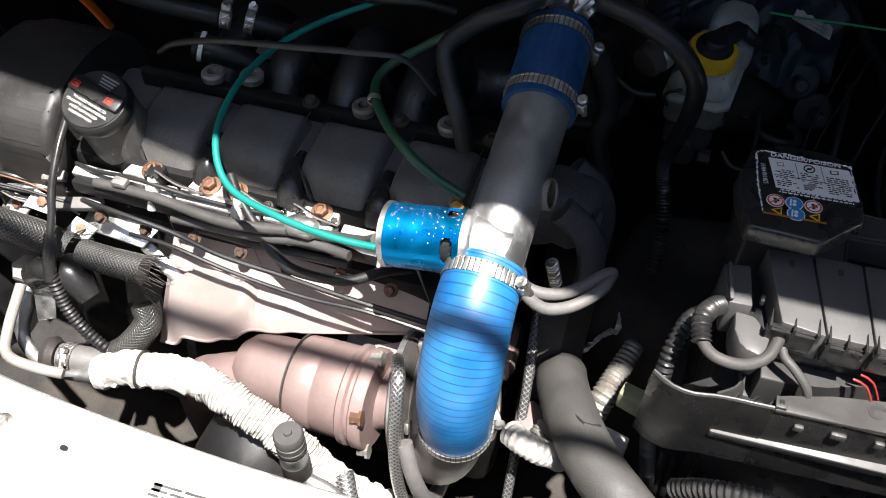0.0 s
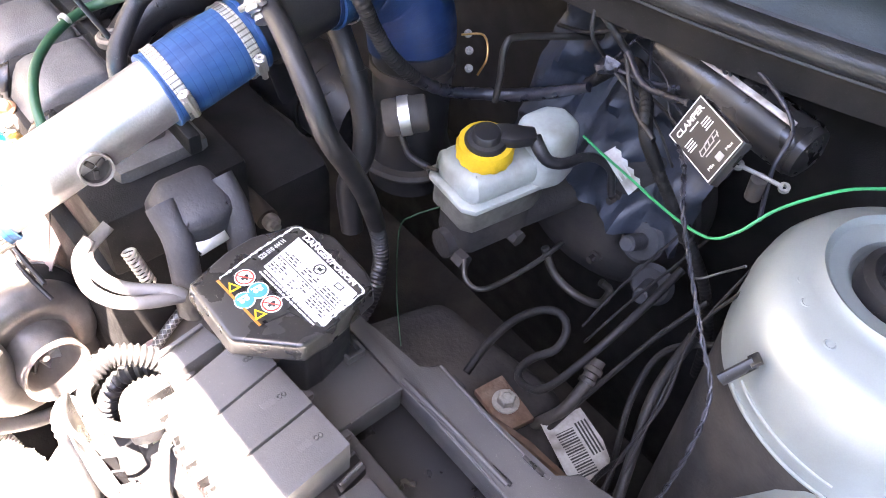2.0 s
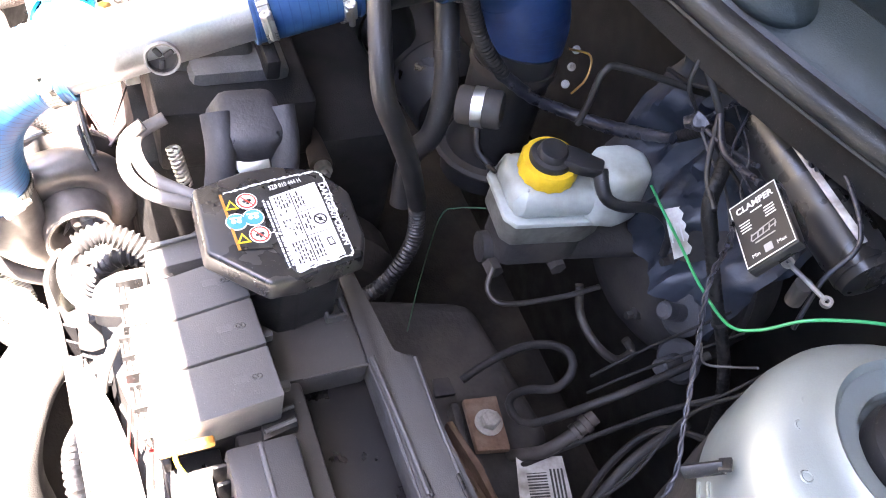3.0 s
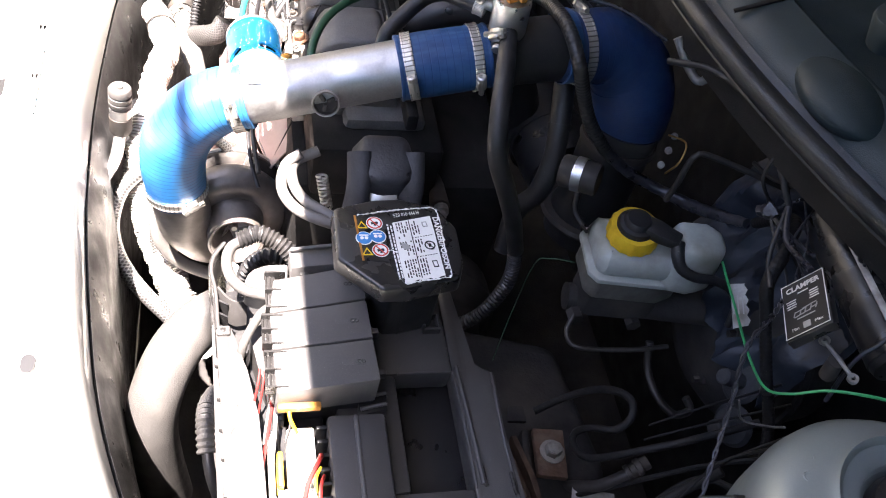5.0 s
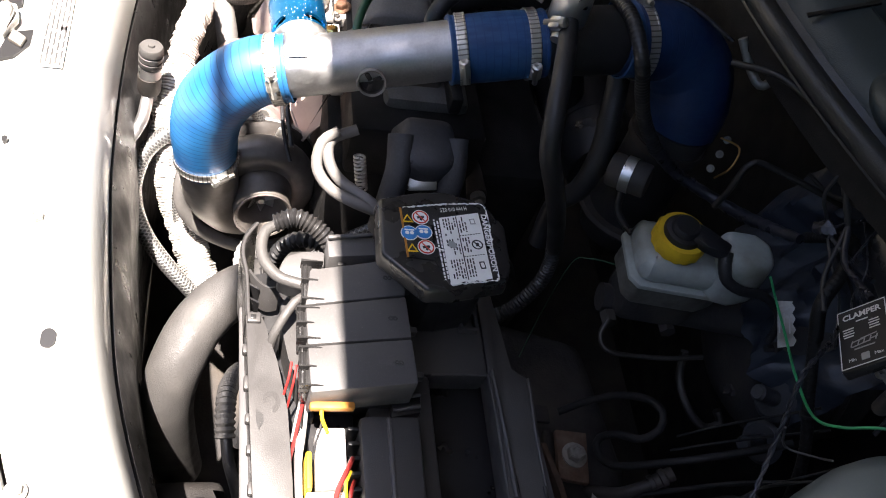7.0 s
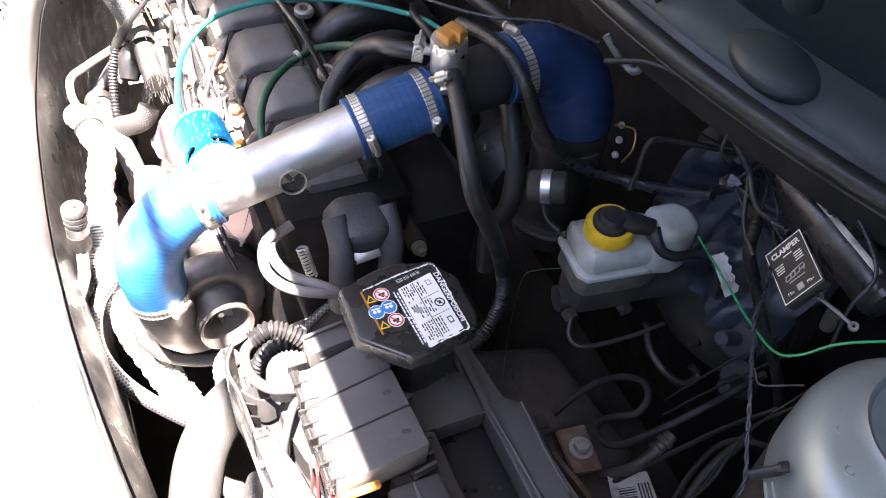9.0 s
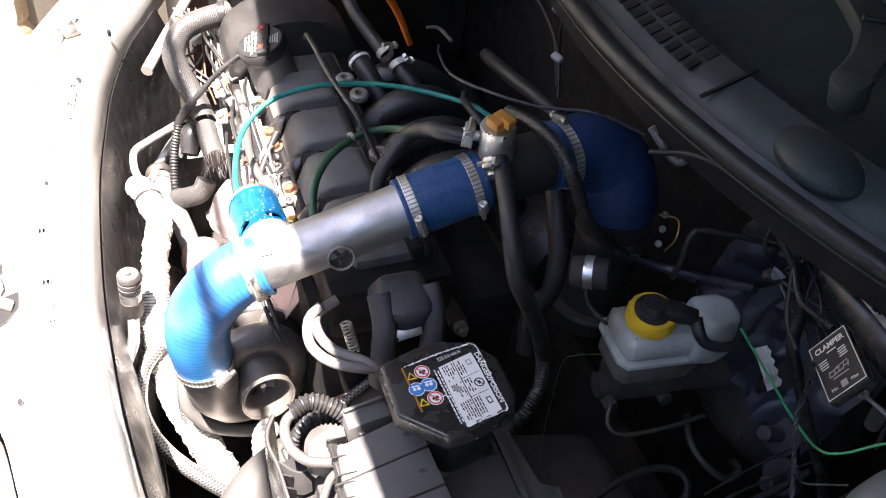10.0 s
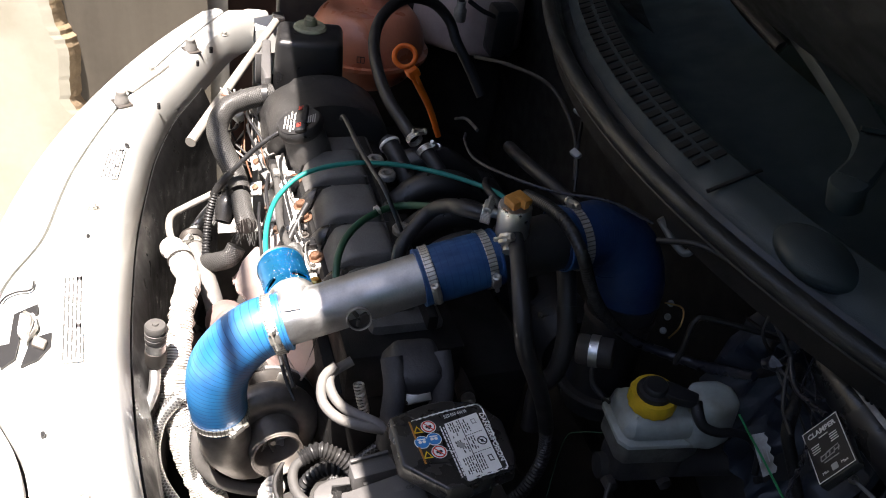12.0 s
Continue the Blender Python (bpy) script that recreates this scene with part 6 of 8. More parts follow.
part("apron", sheet(rows, 0.002), "paint_inner", body)
part("tower_skirt", lathe([(0.098, 0.55), (0.102, 0.70), (0.1076, 0.834)], Matrix.Translation((*STC, 0)), 72), "bay", tower, "dark lower band below the tower seam")
for z, a0, a1 in ((0.838, 236, 290), (0.851, 239, 284)):
    arc = [(STC[0] + 0.1094 * math.cos(radians(a)), STC[1] + 0.1094 * math.sin(radians(a)), z - 0.00015 * (a - a0)) for a in range(a0, a1, 4)]
    part("tower_seam", tube(arc, 0.0013, 8, 0.006), "paint_inner", tower)
sclip = thing("cable_clip", "black plastic cable clip on the strut tower edge", "clip", (0.38, 0.634, 0.88))
SM = basis((0.3790, 0.6400, 0.873), (-0.55, -0.35, 0.75), (0.55, 0.75, 0.35))
part("channel", tube([SM @ Vector((-0.012, 0, 0)), SM @ Vector((0.012, 0, 0.002))], 0.0050, 10, 0.01, squash=0.75), "gloss", sclip)
part("tab", box((0.008, 0.010, 0.003), SM @ Matrix.Translation((0.013, 0, 0.002)), 0.001), "gloss", sclip)
wc = thing("washer_filler_cap", "bright blue filler cap with a pull tab", "cap", (0.458, 0.56, 0.84))
WM = basis((0.455, 0.556, 0.850), (-0.1, -0.15, 1))
part("lid", lathe([(0.0, 0.0), (0.030, 0.0), (0.032, 0.004), (0.030, 0.010), (0.020, 0.0125), (0.0, 0.013)], WM, 10), "blue_cap", wc, smooth=False)
part("tab", box((0.022, 0.016, 0.004), WM @ Matrix.Translation((0.030, 0.016, 0.004)) @ Matrix.Rotation(radians(25), 4, "Z"), 0.001), "blue_cap", wc)
part("neck", lathe([(0, -0.10), (0.022, -0.10), (0.024, 0.0), (0, 0.0)], WM, 28), "plastic", wc)
# horn / connectors below the cap
for x, y, z in ((0.395, 0.565, 0.70), (0.385, 0.545, 0.69)):
    k = thing("loom_connector", "grimy ribbed grey wiring connector", "connector", (x, y, z), "loom connectors")
    own = tube([(x - 0.03, y - 0.012, z - 0.01), (x, y, z), (x + 0.03, y + 0.02, z + 0.006)], [0.008, 0.010, 0.009], 14, 0.003, corrugated(0.010, 0.3))
    part("shell", own, "cast_dark", k)
for i in range(5):
    single("wire", tube([(0.375 + 0.004 * i, 0.520, 0.70), (0.36 + 0.003 * i, 0.50, 0.715 + 0.004 * i), (0.35, 0.475 + 0.004 * i, 0.71), (0.33, 0.46, 0.69)], 0.0016, 8), "red_wire", "thin red wire below the battery cover", "wire", "red wires")

# ---- firewall corner: insulation, control box, harness ----
rows = []
for i in range(41):
    row = []
    for k in range(33):
        u, v = i / 40, k / 32
        x, z = 0.04 + 0.20 * u, 0.74 + 0.20 * v
        row.append((x, 0.850 - 0.05 * (1 - v) - 0.028 * noise.noise((u * 5, v * 4, 3)) - 0.012 * noise.noise((u * 13, v * 11, 7)) - 0.012 * math.sin(3 * u + 4 * v), z))
    rows.append(row)
single("insulation_mat", sheet(rows, 0.006), "insulation", "rumpled blue-black insulation mat on the firewall", "insulation")
W1, H1 = Vector((0.004, 0.016, 0.032)).normalized(), Vector((0.051, -0.018, 0.010))
H1 = (H1 - W1 * H1.dot(W1)).normalized()
N1 = H1.cross(W1).normalized()
if N1.z < 0:
    N1 = -N1
CB = Vector((0.2565, 0.7320, 0.932))
bm_ = Matrix((W1, H1 * -1, N1 if W1.cross(H1 * -1).dot(N1) > 0 else -N1)).transposed().to_4x4()
bm_.translation = CB
cbox = thing("clamper_box", "small black control box with a white-printed label", "control box", CB)
part("shell", box((0.038, 0.058, 0.009), bm_ @ Matrix.Translation((0, 0, -0.010)), 0.0015), "gloss", cbox)
face = part("face_label", box((0.0365, 0.0555, 0.0006), bm_ @ Matrix.Translation((0, 0, -0.0008))), "print_black", cbox, "black label with white print and border")
own = bmesh.new()
for x, y, w, h in ((0, 0.0270, 0.036, 0.0007), (0, -0.0270, 0.036, 0.0007), (0.0177, 0, 0.0007, 0.054), (-0.0177, 0, 0.0007, 0.054)):
    box((w, h, 0.0003), bm_ @ Matrix.Translation((x, y, -0.0002)), bm=own)
part("border", own, "print_white", face, "", False)
writing("CLAMPER", 0.0072, bm_ @ Matrix.Translation((0.0, 0.0175, 0.0)), "print_white", face, align="CENTER", stretch=0.92, bold=0.0002)
own = bmesh.new()
for i in range(4):
    box((0.0085 - 0.0012 * (i % 2), 0.0009, 0.0003), bm_ @ Matrix.Translation((-0.0105, 0.0085 - 0.0024 * i, -0.0001)), bm=own)
    box((0.0080 - 0.0010 * ((i + 1) % 2), 0.0009, 0.0003), bm_ @ Matrix.Translation((0.0085, 0.0105 - 0.0024 * i, -0.0001)), bm=own)
box((0.009, 0.0010, 0.0003), bm_ @ Matrix.Translation((0, 0.0138, -0.0001)), bm=own)
part("print_bar", own, "print_white", face, "", False)
own = bmesh.new()
for x, y, w, h in ((-0.0045, -0.0045, 0.009, 0.0008), (0.0035, -0.0030, 0.012, 0.0008), (-0.0025, -0.0085, 0.014, 0.0008), (0.0075, -0.0062, 0.005, 0.0008)):
    box((w, h, 0.0003), bm_ @ Matrix.Translation((x, y, -0.0001)) @ Matrix.Rotation(radians(6), 4, "Z"), bm=own)
for x in (-0.009, -0.004, 0.0, 0.0045, 0.009):
    box((0.0008, 0.0050, 0.0003), bm_ @ Matrix.Translation((x, -0.0062, -0.0001)) @ Matrix.Rotation(radians(-18), 4, "Z"), bm=own)
box((0.015, 0.0010, 0.0003), bm_ @ Matrix.Translation((0, -0.0118, -0.0001)), bm=own)
part("maker_mark", own, "print_grey", face, "", False)
part("dial", box((0.006, 0.006, 0.0012), bm_ @ Matrix.Translation((0, -0.0205, -0.0004)), 0.0006), "print_grey", face)
writing("Min", 0.0040, bm_ @ Matrix.Translation((-0.0095, -0.0220, 0.0)), "print_white", face, align="CENTER")
writing("Max", 0.0040, bm_ @ Matrix.Translation((0.0095, -0.0220, 0.0)), "print_white", face, align="CENTER")
# glossy cylinder behind it
motor = thing("wiper_motor_cover", "glossy black cylindrical cover with a pale strip for its sky highlight", "motor cover", (0.235, 0.80, 0.91))
part("drum", tube([(0.165, 0.808, 0.922), (0.30, 0.800, 0.918)], 0.0225, 32, 0.02), "gloss", motor)
# Pale strip imitates the sky's reflection along the glossy drum.
part("sky_glint", box((0.118, 0.0055, 0.0020), basis((0.232, 0.7915, 0.9410), (0.0, -0.45, 1), (1, -0.05, -0.03)), 0.0008), "raw_alloy", motor)
part("end_cap", lathe([(0, 0), (0.0215, 0), (0.020, 0.006), (0.010, 0.010), (0, 0.010)], basis((0.300, 0.800, 0.918), (1, -0.06, -0.03)), 24), "gloss", motor)
spanner = thing("link_rod", "small bright link rod on the linkage", "link", (0.30, 0.735, 0.92))
part("rod", tube([(0.284, 0.742, 0.922), (0.300, 0.744, 0.924), (0.316, 0.747, 0.924)], 0.0016, 10), "cast", spanner)
for p in ((0.283, 0.742, 0.922), (0.317, 0.747, 0.924)):
    part("eye", lathe([(0.0018, -0.0015), (0.0040, -0.0015), (0.0040, 0.0015), (0.0018, 0.0015), (0.0018, -0.0015)], basis(p, (0, -0.3, 1)), 16), "cast", spanner)
part("stud", lathe([(0, -0.02), (0.006, -0.02), (0.006, 0), (0, 0)], basis((0.300, 0.744, 0.921), (0, -0.2, 1)), 12), "cast_dark", spanner)
tg = thing("paper_tag", "white notched paper tag taped to the loom", "tag", (0.19, 0.75, 0.84))
tm = basis((0.193, 0.750, 0.842), (0.15, -0.45, 0.9), (1, -0.35, 0.1))
saw = [(-0.020, -0.006), (0.022, -0.007)]
for i in range(9):
    saw.append((0.022 - 0.0048 * i - 0.0024, 0.008 if i % 2 else 0.0055))
part("paper", prism(saw + [(-0.020, 0.0065)], 0, 0.0006, tm), "paper", tg, "", False)
own = bmesh.new()
for i in range(3):
    box((0.018, 0.0012, 0.0002), tm @ Matrix.Translation((0, -0.005 + 0.004 * i, 0.0006)), bm=own)
part("print_bar", own, "print_grey", tg, "", False)
# harness over the rear elbow: corrugated, then taped
harn = thing("engine_harness", "corrugated wiring harness wrapped in shiny tape", "wiring loom", (0.05, 0.70, 0.85))
part("loom_sleeve", tube([(-0.100, 0.600, 0.945), (-0.050, 0.600, 0.966), (-0.004, 0.600, 0.976), (0.026, 0.606, 0.962), (0.025, 0.622, 0.928), (0.027, 0.638, 0.898), (0.030, 0.662, 0.868)], 0.0062, 14, 0.0012, corrugated(0.0040, 0.12)), "loom", harn)
part("taped_run", tube([(0.030, 0.660, 0.869), (0.032, 0.698, 0.840), (0.046, 0.732, 0.830), (0.080, 0.754, 0.842), (0.132, 0.764, 0.880)], [0.0056, 0.0056, 0.0056, 0.0062, 0.0045], 14, 0.003, lambda s: 1 + 0.06 * math.sin(s * 420)), "tape", harn)
dh = thing("vacuum_hose", "thick black hose dropping behind the intake tube", "hose", (0.0, 0.62, 0.80))
part("hose_body", tube([(-0.046, 0.634, 0.900), (-0.012, 0.630, 0.862), (0.008, 0.627, 0.830), (0.020, 0.618, 0.797), (0.016, 0.605, 0.765), (0.03, 0.60, 0.72)], 0.0105, 14, 0.004), "rubber", dh)
part("band", lathe([(0.0106, -0.003), (0.0118, -0.003), (0.0118, 0.003), (0.0106, 0.003)], basis((-0.010, 0.630, 0.859), (0.5, -0.05, -0.7)), 20), "loom", dh)
lm2 = thing("wiring_loom", "corrugated loom running down the firewall corner", "wiring loom", (0.25, 0.745, 0.80))
part("sleeve", tube([(0.105, 0.800, 0.85), (0.150, 0.790, 0.905), (0.185, 0.764, 0.905), (0.205, 0.748, 0.888), (0.245, 0.757, 0.835), (0.284, 0.772, 0.779), (0.308, 0.780, 0.720), (0.318, 0.78, 0.66)], 0.0050, 14, 0.0012, corrugated(0.0045, 0.12)), "grimy", lm2)
part("tape_wrap", tube([(0.188, 0.762, 0.903), (0.205, 0.748, 0.888), (0.222, 0.751, 0.866)], 0.0058, 14, 0.003), "grimy", lm2)
part("tie", lathe([(0.0078, -0.002), (0.0092, -0.002), (0.0092, 0.002), (0.0078, 0.002)], basis((0.262, 0.763, 0.812), (0.4, 0.14, -0.55)) @ Matrix.Scale(0.70, 4), 18), "plastic", lm2)
sensor = thing("map_sensor", "aluminium solenoid body strapped beside the hose", "sensor", (0.05, 0.64, 0.85))
part("barrel", lathe([(0, -0.018), (0.014, -0.018), (0.0155, -0.016), (0.0155, 0.016), (0.014, 0.018), (0, 0.018)], basis((0.054, 0.634, 0.858), (0.55, 0.75, 0.2)), 28), "cast_dark", sensor)
part("strap", lathe([(0.0157, -0.005), (0.0165, -0.005), (0.0165, 0.004), (0.0157, 0.004)], basis((0.054, 0.634, 0.858), (0.55, 0.75, 0.2)), 28), "alu_bright", sensor)
WIRES = (
    ([(0.005, 0.70, 0.955), (0.045, 0.725, 0.975), (0.100, 0.750, 0.972), (0.135, 0.762, 0.945), (0.152, 0.772, 0.925)], 0.0030, "rubber", "black cable arching to the firewall corner"),
    ([(0.150, 0.790, 0.930), (0.190, 0.800, 0.952), (0.240, 0.795, 0.958), (0.290, 0.782, 0.945), (0.300, 0.760, 0.92), (0.31, 0.755, 0.88)], 0.0018, "tape", "thin taped wire over the motor cover"),
    ([(0.152, 0.772, 0.925), (0.180, 0.760, 0.918), (0.205, 0.755, 0.925), (0.228, 0.750, 0.935)], 0.0028, "tape", "taped wire leading to the control box"),
    ([(0.152, 0.772, 0.922), (0.185, 0.752, 0.90), (0.215, 0.742, 0.895)], 0.0022, "rubber", "thin black wire near the control box"),
    ([(0.146, 0.794, 0.930), (0.120, 0.800, 0.915), (0.095, 0.795, 0.90), (0.06, 0.80, 0.885)], 0.0020, "rubber", "thin black wire along the firewall"),
    ([(0.300, 0.690, 0.87), (0.306, 0.700, 0.85), (0.318, 0.712, 0.86), (0.332, 0.706, 0.885)], 0.0009, "rubber_dusty", "stray thin brown wire end"),
    ([(0.060, 0.660, 0.79), (0.040, 0.655, 0.792), (0.020, 0.660, 0.80), (0.0, 0.655, 0.82)], 0.0034, "loom", "short corrugated cable behind the reservoir"),
    ([(0.0, 0.742, 0.862), (0.018, 0.752, 0.868), (0.032, 0.745, 0.856), (0.030, 0.738, 0.838)], 0.0010, "brass", "thin bare wire by the throttle body"),
    ([(0.325, 0.700, 0.80), (0.330, 0.665, 0.76), (0.348, 0.63, 0.73), (0.370, 0.59, 0.70)], 0.0045, "grimy", "black taped loom beside the strut tower"),
)
for pts, r, mat, lab in WIRES:
    single("wire", tube(pts, r, 10, 0.004), mat, lab, "wire", "bay wires")
single("wire", tube([(0.150, 0.748, 0.848), (0.175, 0.741, 0.852), (0.215, 0.728, 0.862), (0.262, 0.712, 0.874), (0.300, 0.702, 0.888), (0.316, 0.706, 0.905), (0.328, 0.722, 0.928), (0.350, 0.748, 0.948), (0.372, 0.77, 0.955)], 0.0011, 8, 0.004), "green_wire", "thin bright green wire strung across the corner", "wire", "green wires")
single("wire", tube([(0.100, 0.640, 0.786), (0.092, 0.618, 0.782), (0.086, 0.608, 0.765), (0.100, 0.598, 0.70), (0.128, 0.583, 0.66)], 0.0006, 8, 0.004), "green", "hair-thin green wire below the reservoir", "wire", "green wires")
for p in ((0.012, 0.742, 0.852), (0.020, 0.736, 0.84), (0.002, 0.748, 0.862)):
    bolt(p, (0.6, -0.5, 0.6), 0.0026, "cast", "small screw by the throttle body", 0.003, "throttle screws")
single("bright_terminal", tube([(0.134, 0.797, 0.932), (0.142, 0.796, 0.935), (0.150, 0.793, 0.932)], [0.002, 0.005, 0.003], 10, 0.003, squash=0.5), "print_white", "bright white cable terminal", "terminal")
single("bright_terminal", tube([(0.372, 0.770, 0.956), (0.384, 0.778, 0.958)], 0.006, 10, 0.004, squash=0.6), "cast", "grey crimp terminal on the green wire", "terminal")
side = random.Random(21)
for i in range(2):
    j = [side.uniform(-0.008, 0.008) for _ in range(8)]
    pts = [(0.338 + j[0], 0.715 + j[1], 0.870 + j[2]), (0.330 + j[3], 0.690 + j[4], 0.82 + j[5]), (0.336 + j[6], 0.650 + j[7], 0.770 + j[0]), (0.352 + j[1], 0.610 + j[2], 0.720 + j[3]), (0.366 + j[4], 0.575 + j[5], 0.68 + j[6])]
    single("cable", tube(pts, side.choice((0.0010, 0.0014)), 8, 0.006), "grimy", "dark cable hanging beside the strut tower", "cable", "tower cables")
for i in range(2):
    j = [side.uniform(-0.010, 0.010) for _ in range(8)]
    pts = [(0.150 + j[0], 0.785 + j[1], 0.928 + j[2] * 0.5), (0.185 + j[3], 0.770 + j[4], 0.925 + j[5]), (0.215 + j[6], 0.760 + j[7], 0.915 + j[0]), (0.240 + j[1], 0.752 + j[2], 0.905 + j[3])]
    single("wire", tube(pts, side.choice((0.0007, 0.0010, 0.0013)), 8, 0.005), side.choice(("tape", "grimy")), "thin taped wire behind the control box", "wire", "control box wires")
C, _ = spline([(0.229, 0.744, 0.908), (0.262, 0.706, 0.924), (0.286, 0.676, 0.922), (0.3122, 0.6700, 0.885), (0.3450, 0.6540, 0.858), (0.3716, 0.6386, 0.838), (0.385, 0.615, 0.800), (0.388, 0.590, 0.740), (0.38, 0.57, 0.69)], 0.003)
for k in range(2):
    pts = [p + Vector((0.0011 * math.sin(i * 0.8 + math.pi * k), 0.0011 * math.cos(i * 0.8 + math.pi * k), 0.0)) for i, p in enumerate(C)]
    single("wire", tube(pts, 0.0011, 8, 0.003), "tape", "thin twisted wire hanging beside the strut tower", "wire", "bay wires")
# wires fanning out from a taped knot, and a pair of wires twisted over the motor cover
TW = [(0.1447, 0.7643, 0.910), (0.1500, 0.7760, 0.928), (0.1564, 0.7818, 0.938), (0.1828, 0.7790, 0.950), (0.2021, 0.7800, 0.953), (0.2195, 0.7860, 0.950), (0.2307, 0.7940, 0.942), (0.2454, 0.8000, 0.936), (0.280, 0.800, 0.93)]
C, _ = spline(TW, 0.002)
for k in range(2):
    pts = [p + Vector((0.0008 * math.sin(i * 0.9 + math.pi * k), 0.0016 * math.cos(i * 0.9 + math.pi * k), 0.0016 * math.sin(i * 0.9 + math.pi * k))) for i, p in enumerate(C)]
    single("wire", tube(pts, 0.0013, 8, 0.003), "tape", "shiny twisted wire over the motor cover", "wire", "control box wires")
single("tape_knot", crumple(tube([(0.1360, 0.7610, 0.902), (0.1447, 0.7643, 0.910), (0.1540, 0.7660, 0.912)], [0.0045, 0.0080, 0.0045], 14, 0.002), 0.003, 180), "tape", "crumpled knot of black tape round the wires", "tape")
for pts, r, mat in (([(0.1447, 0.7643, 0.910), (0.1711, 0.7651, 0.915), (0.1963, 0.7711, 0.920), (0.205, 0.770, 0.925)], 0.0019, "tape"), ([(0.1447, 0.7643, 0.910), (0.1369, 0.7646, 0.915), (0.1296, 0.7503, 0.940), (0.118, 0.765, 0.975)], 0.0017, "rubber"),
                    ([(0.150, 0.7643, 0.908), (0.1709, 0.7643, 0.900), (0.1937, 0.776, 0.880), (0.215, 0.79, 0.84)], 0.0012, "rubber_dusty"), ([(0.150, 0.768, 0.908), (0.1641, 0.7744, 0.900), (0.1974, 0.781, 0.890), (0.225, 0.78, 0.87)], 0.0014, "grimy")):
    single("wire", tube(pts, r, 8, 0.004), mat, "dark wire leaving the taped knot", "wire", "control box wires")
# bracket casting and cables just behind the terminal cover
clutch = thing("clutch_lever_cover", "dull grey-black moulded bracket under the charge pipe", "bracket", (0.02, 0.455, 0.78))
part("shell", prism([(-0.034, -0.028), (0.022, -0.030), (0.034, -0.014), (0.034, 0.022), (0.020, 0.034), (-0.030, 0.030)], 0, 0.05, basis((-0.002, 0.462, 0.792), (0.35, -0.05, 1)), 0.010, 3, None, 0.25), "dusty_blue", clutch)
for y in (0.436, 0.486):
    part("arm", tube([(0.008, y, 0.835), (0.030, y, 0.815), (0.040, y - 0.003, 0.785), (0.040, y - 0.004, 0.74)], 0.0125, 16, squash=0.8), "dusty_blue", clutch)
own = bmesh.new()
for x, y, z in ((-0.052, 0.452, 0.770), (-0.058, 0.478, 0.775), (-0.050, 0.500, 0.772), (-0.030, 0.446, 0.815), (-0.032, 0.486, 0.818), (0.012, 0.436, 0.836), (0.014, 0.484, 0.836), (0.020, 0.446, 0.790), (0.020, 0.492, 0.790), (-0.030, 0.505, 0.770), (-0.020, 0.432, 0.770)):
    own.verts.new((x, y, z))
bmesh.ops.convex_hull(own, input=own.verts)
bmesh.ops.bevel(own, geom=list(own.edges), offset=0.009, segments=3, profile=0.5, affect="EDGES")
part("shoulder", own, "dusty_blue", clutch)
shaft = thing("selector_shaft", "grubby cast shaft with a steel nut beside the bracket", "shaft", (-0.03, 0.531, 0.75))
part("barrel", tube([(-0.096, 0.530, 0.752), (-0.062, 0.532, 0.752), (-0.032, 0.531, 0.752), (0.0, 0.530, 0.752)], [0.013, 0.009, 0.008, 0.0105], 18, 0.004), "cast_dark", shaft)
part("nut", lathe([(0, -0.004), (0.0075, -0.004), (0.008, 0.0), (0.0075, 0.004), (0.004, 0.0045), (0.004, 0.010), (0, 0.010)], basis((0.006, 0.530, 0.754), (1, 0, 0.1)), 12), "cast", shaft)
part("window_plate", box((0.012, 0.026, 0.004), basis((0.034, 0.460, 0.802), (0.7, -0.1, 0.7)), 0.001), "alu_bright", clutch)
spring = []
for i in range(90):
    a = i / 90 * 2 * math.pi * 9
    c = Vector((0.010, 0.404, 0.806)).lerp(Vector((0.016, 0.412, 0.768)), i / 89)
    bas = basis(c, (0.35, 0.2, -0.9)).to_3x3()
    spring.append(c + bas @ Vector((0.0048 * math.cos(a), 0.0048 * math.sin(a), 0)))
single("return_spring", tube(spring, 0.0012, 6, 0.0015), "steel", "small coiled steel return spring", "spring")
for dz, dx in ((0, 0), (0.017, -0.004)):
    single("grey_hose", tube([(-0.012 + dx, 0.386 + dz, 0.812), (-0.006 + dx, 0.372 + dz * 0.5, 0.802), (0.012 + dx, 0.368 + dz * 0.6, 0.790 + dz * 0.3), (0.034 + dx, 0.378 + dz * 0.6, 0.788 + dz * 0.3), (0.054, 0.396 + dz, 0.795), (0.06, 0.42, 0.79)], 0.0052, 14), "grey_hose", "grey rubber hose sagging beside the charge pipe", "hose", "grey hoses")

# ---- front left of the engine: air-conditioning pipes, wrapped hoses, sleeves ----
wrap = thing("wrapped_hose", "dusty silver foil-wrapped hose curving past the turbo", "hose", (-0.2, 0.24, 0.70))
WP = [(-0.335, 0.236, 0.727), (-0.310, 0.245, 0.733), (-0.263, 0.254, 0.731), (-0.212, 0.244, 0.728), (-0.165, 0.236, 0.706), (-0.130, 0.228, 0.672), (-0.095, 0.236, 0.622), (-0.055, 0.256, 0.575), (-0.012, 0.278, 0.545), (0.02, 0.30, 0.52)]
part("smooth_wrap", crumple(tube(WP[:3] + [(-0.238, 0.250, 0.731)], [0.0135, 0.015, 0.0145, 0.0140], 20, 0.003, lambda s: 1 + 0.035 * math.sin(s * 190) * math.sin(s * 77)), 0.0032, 130), "wrap", wrap)
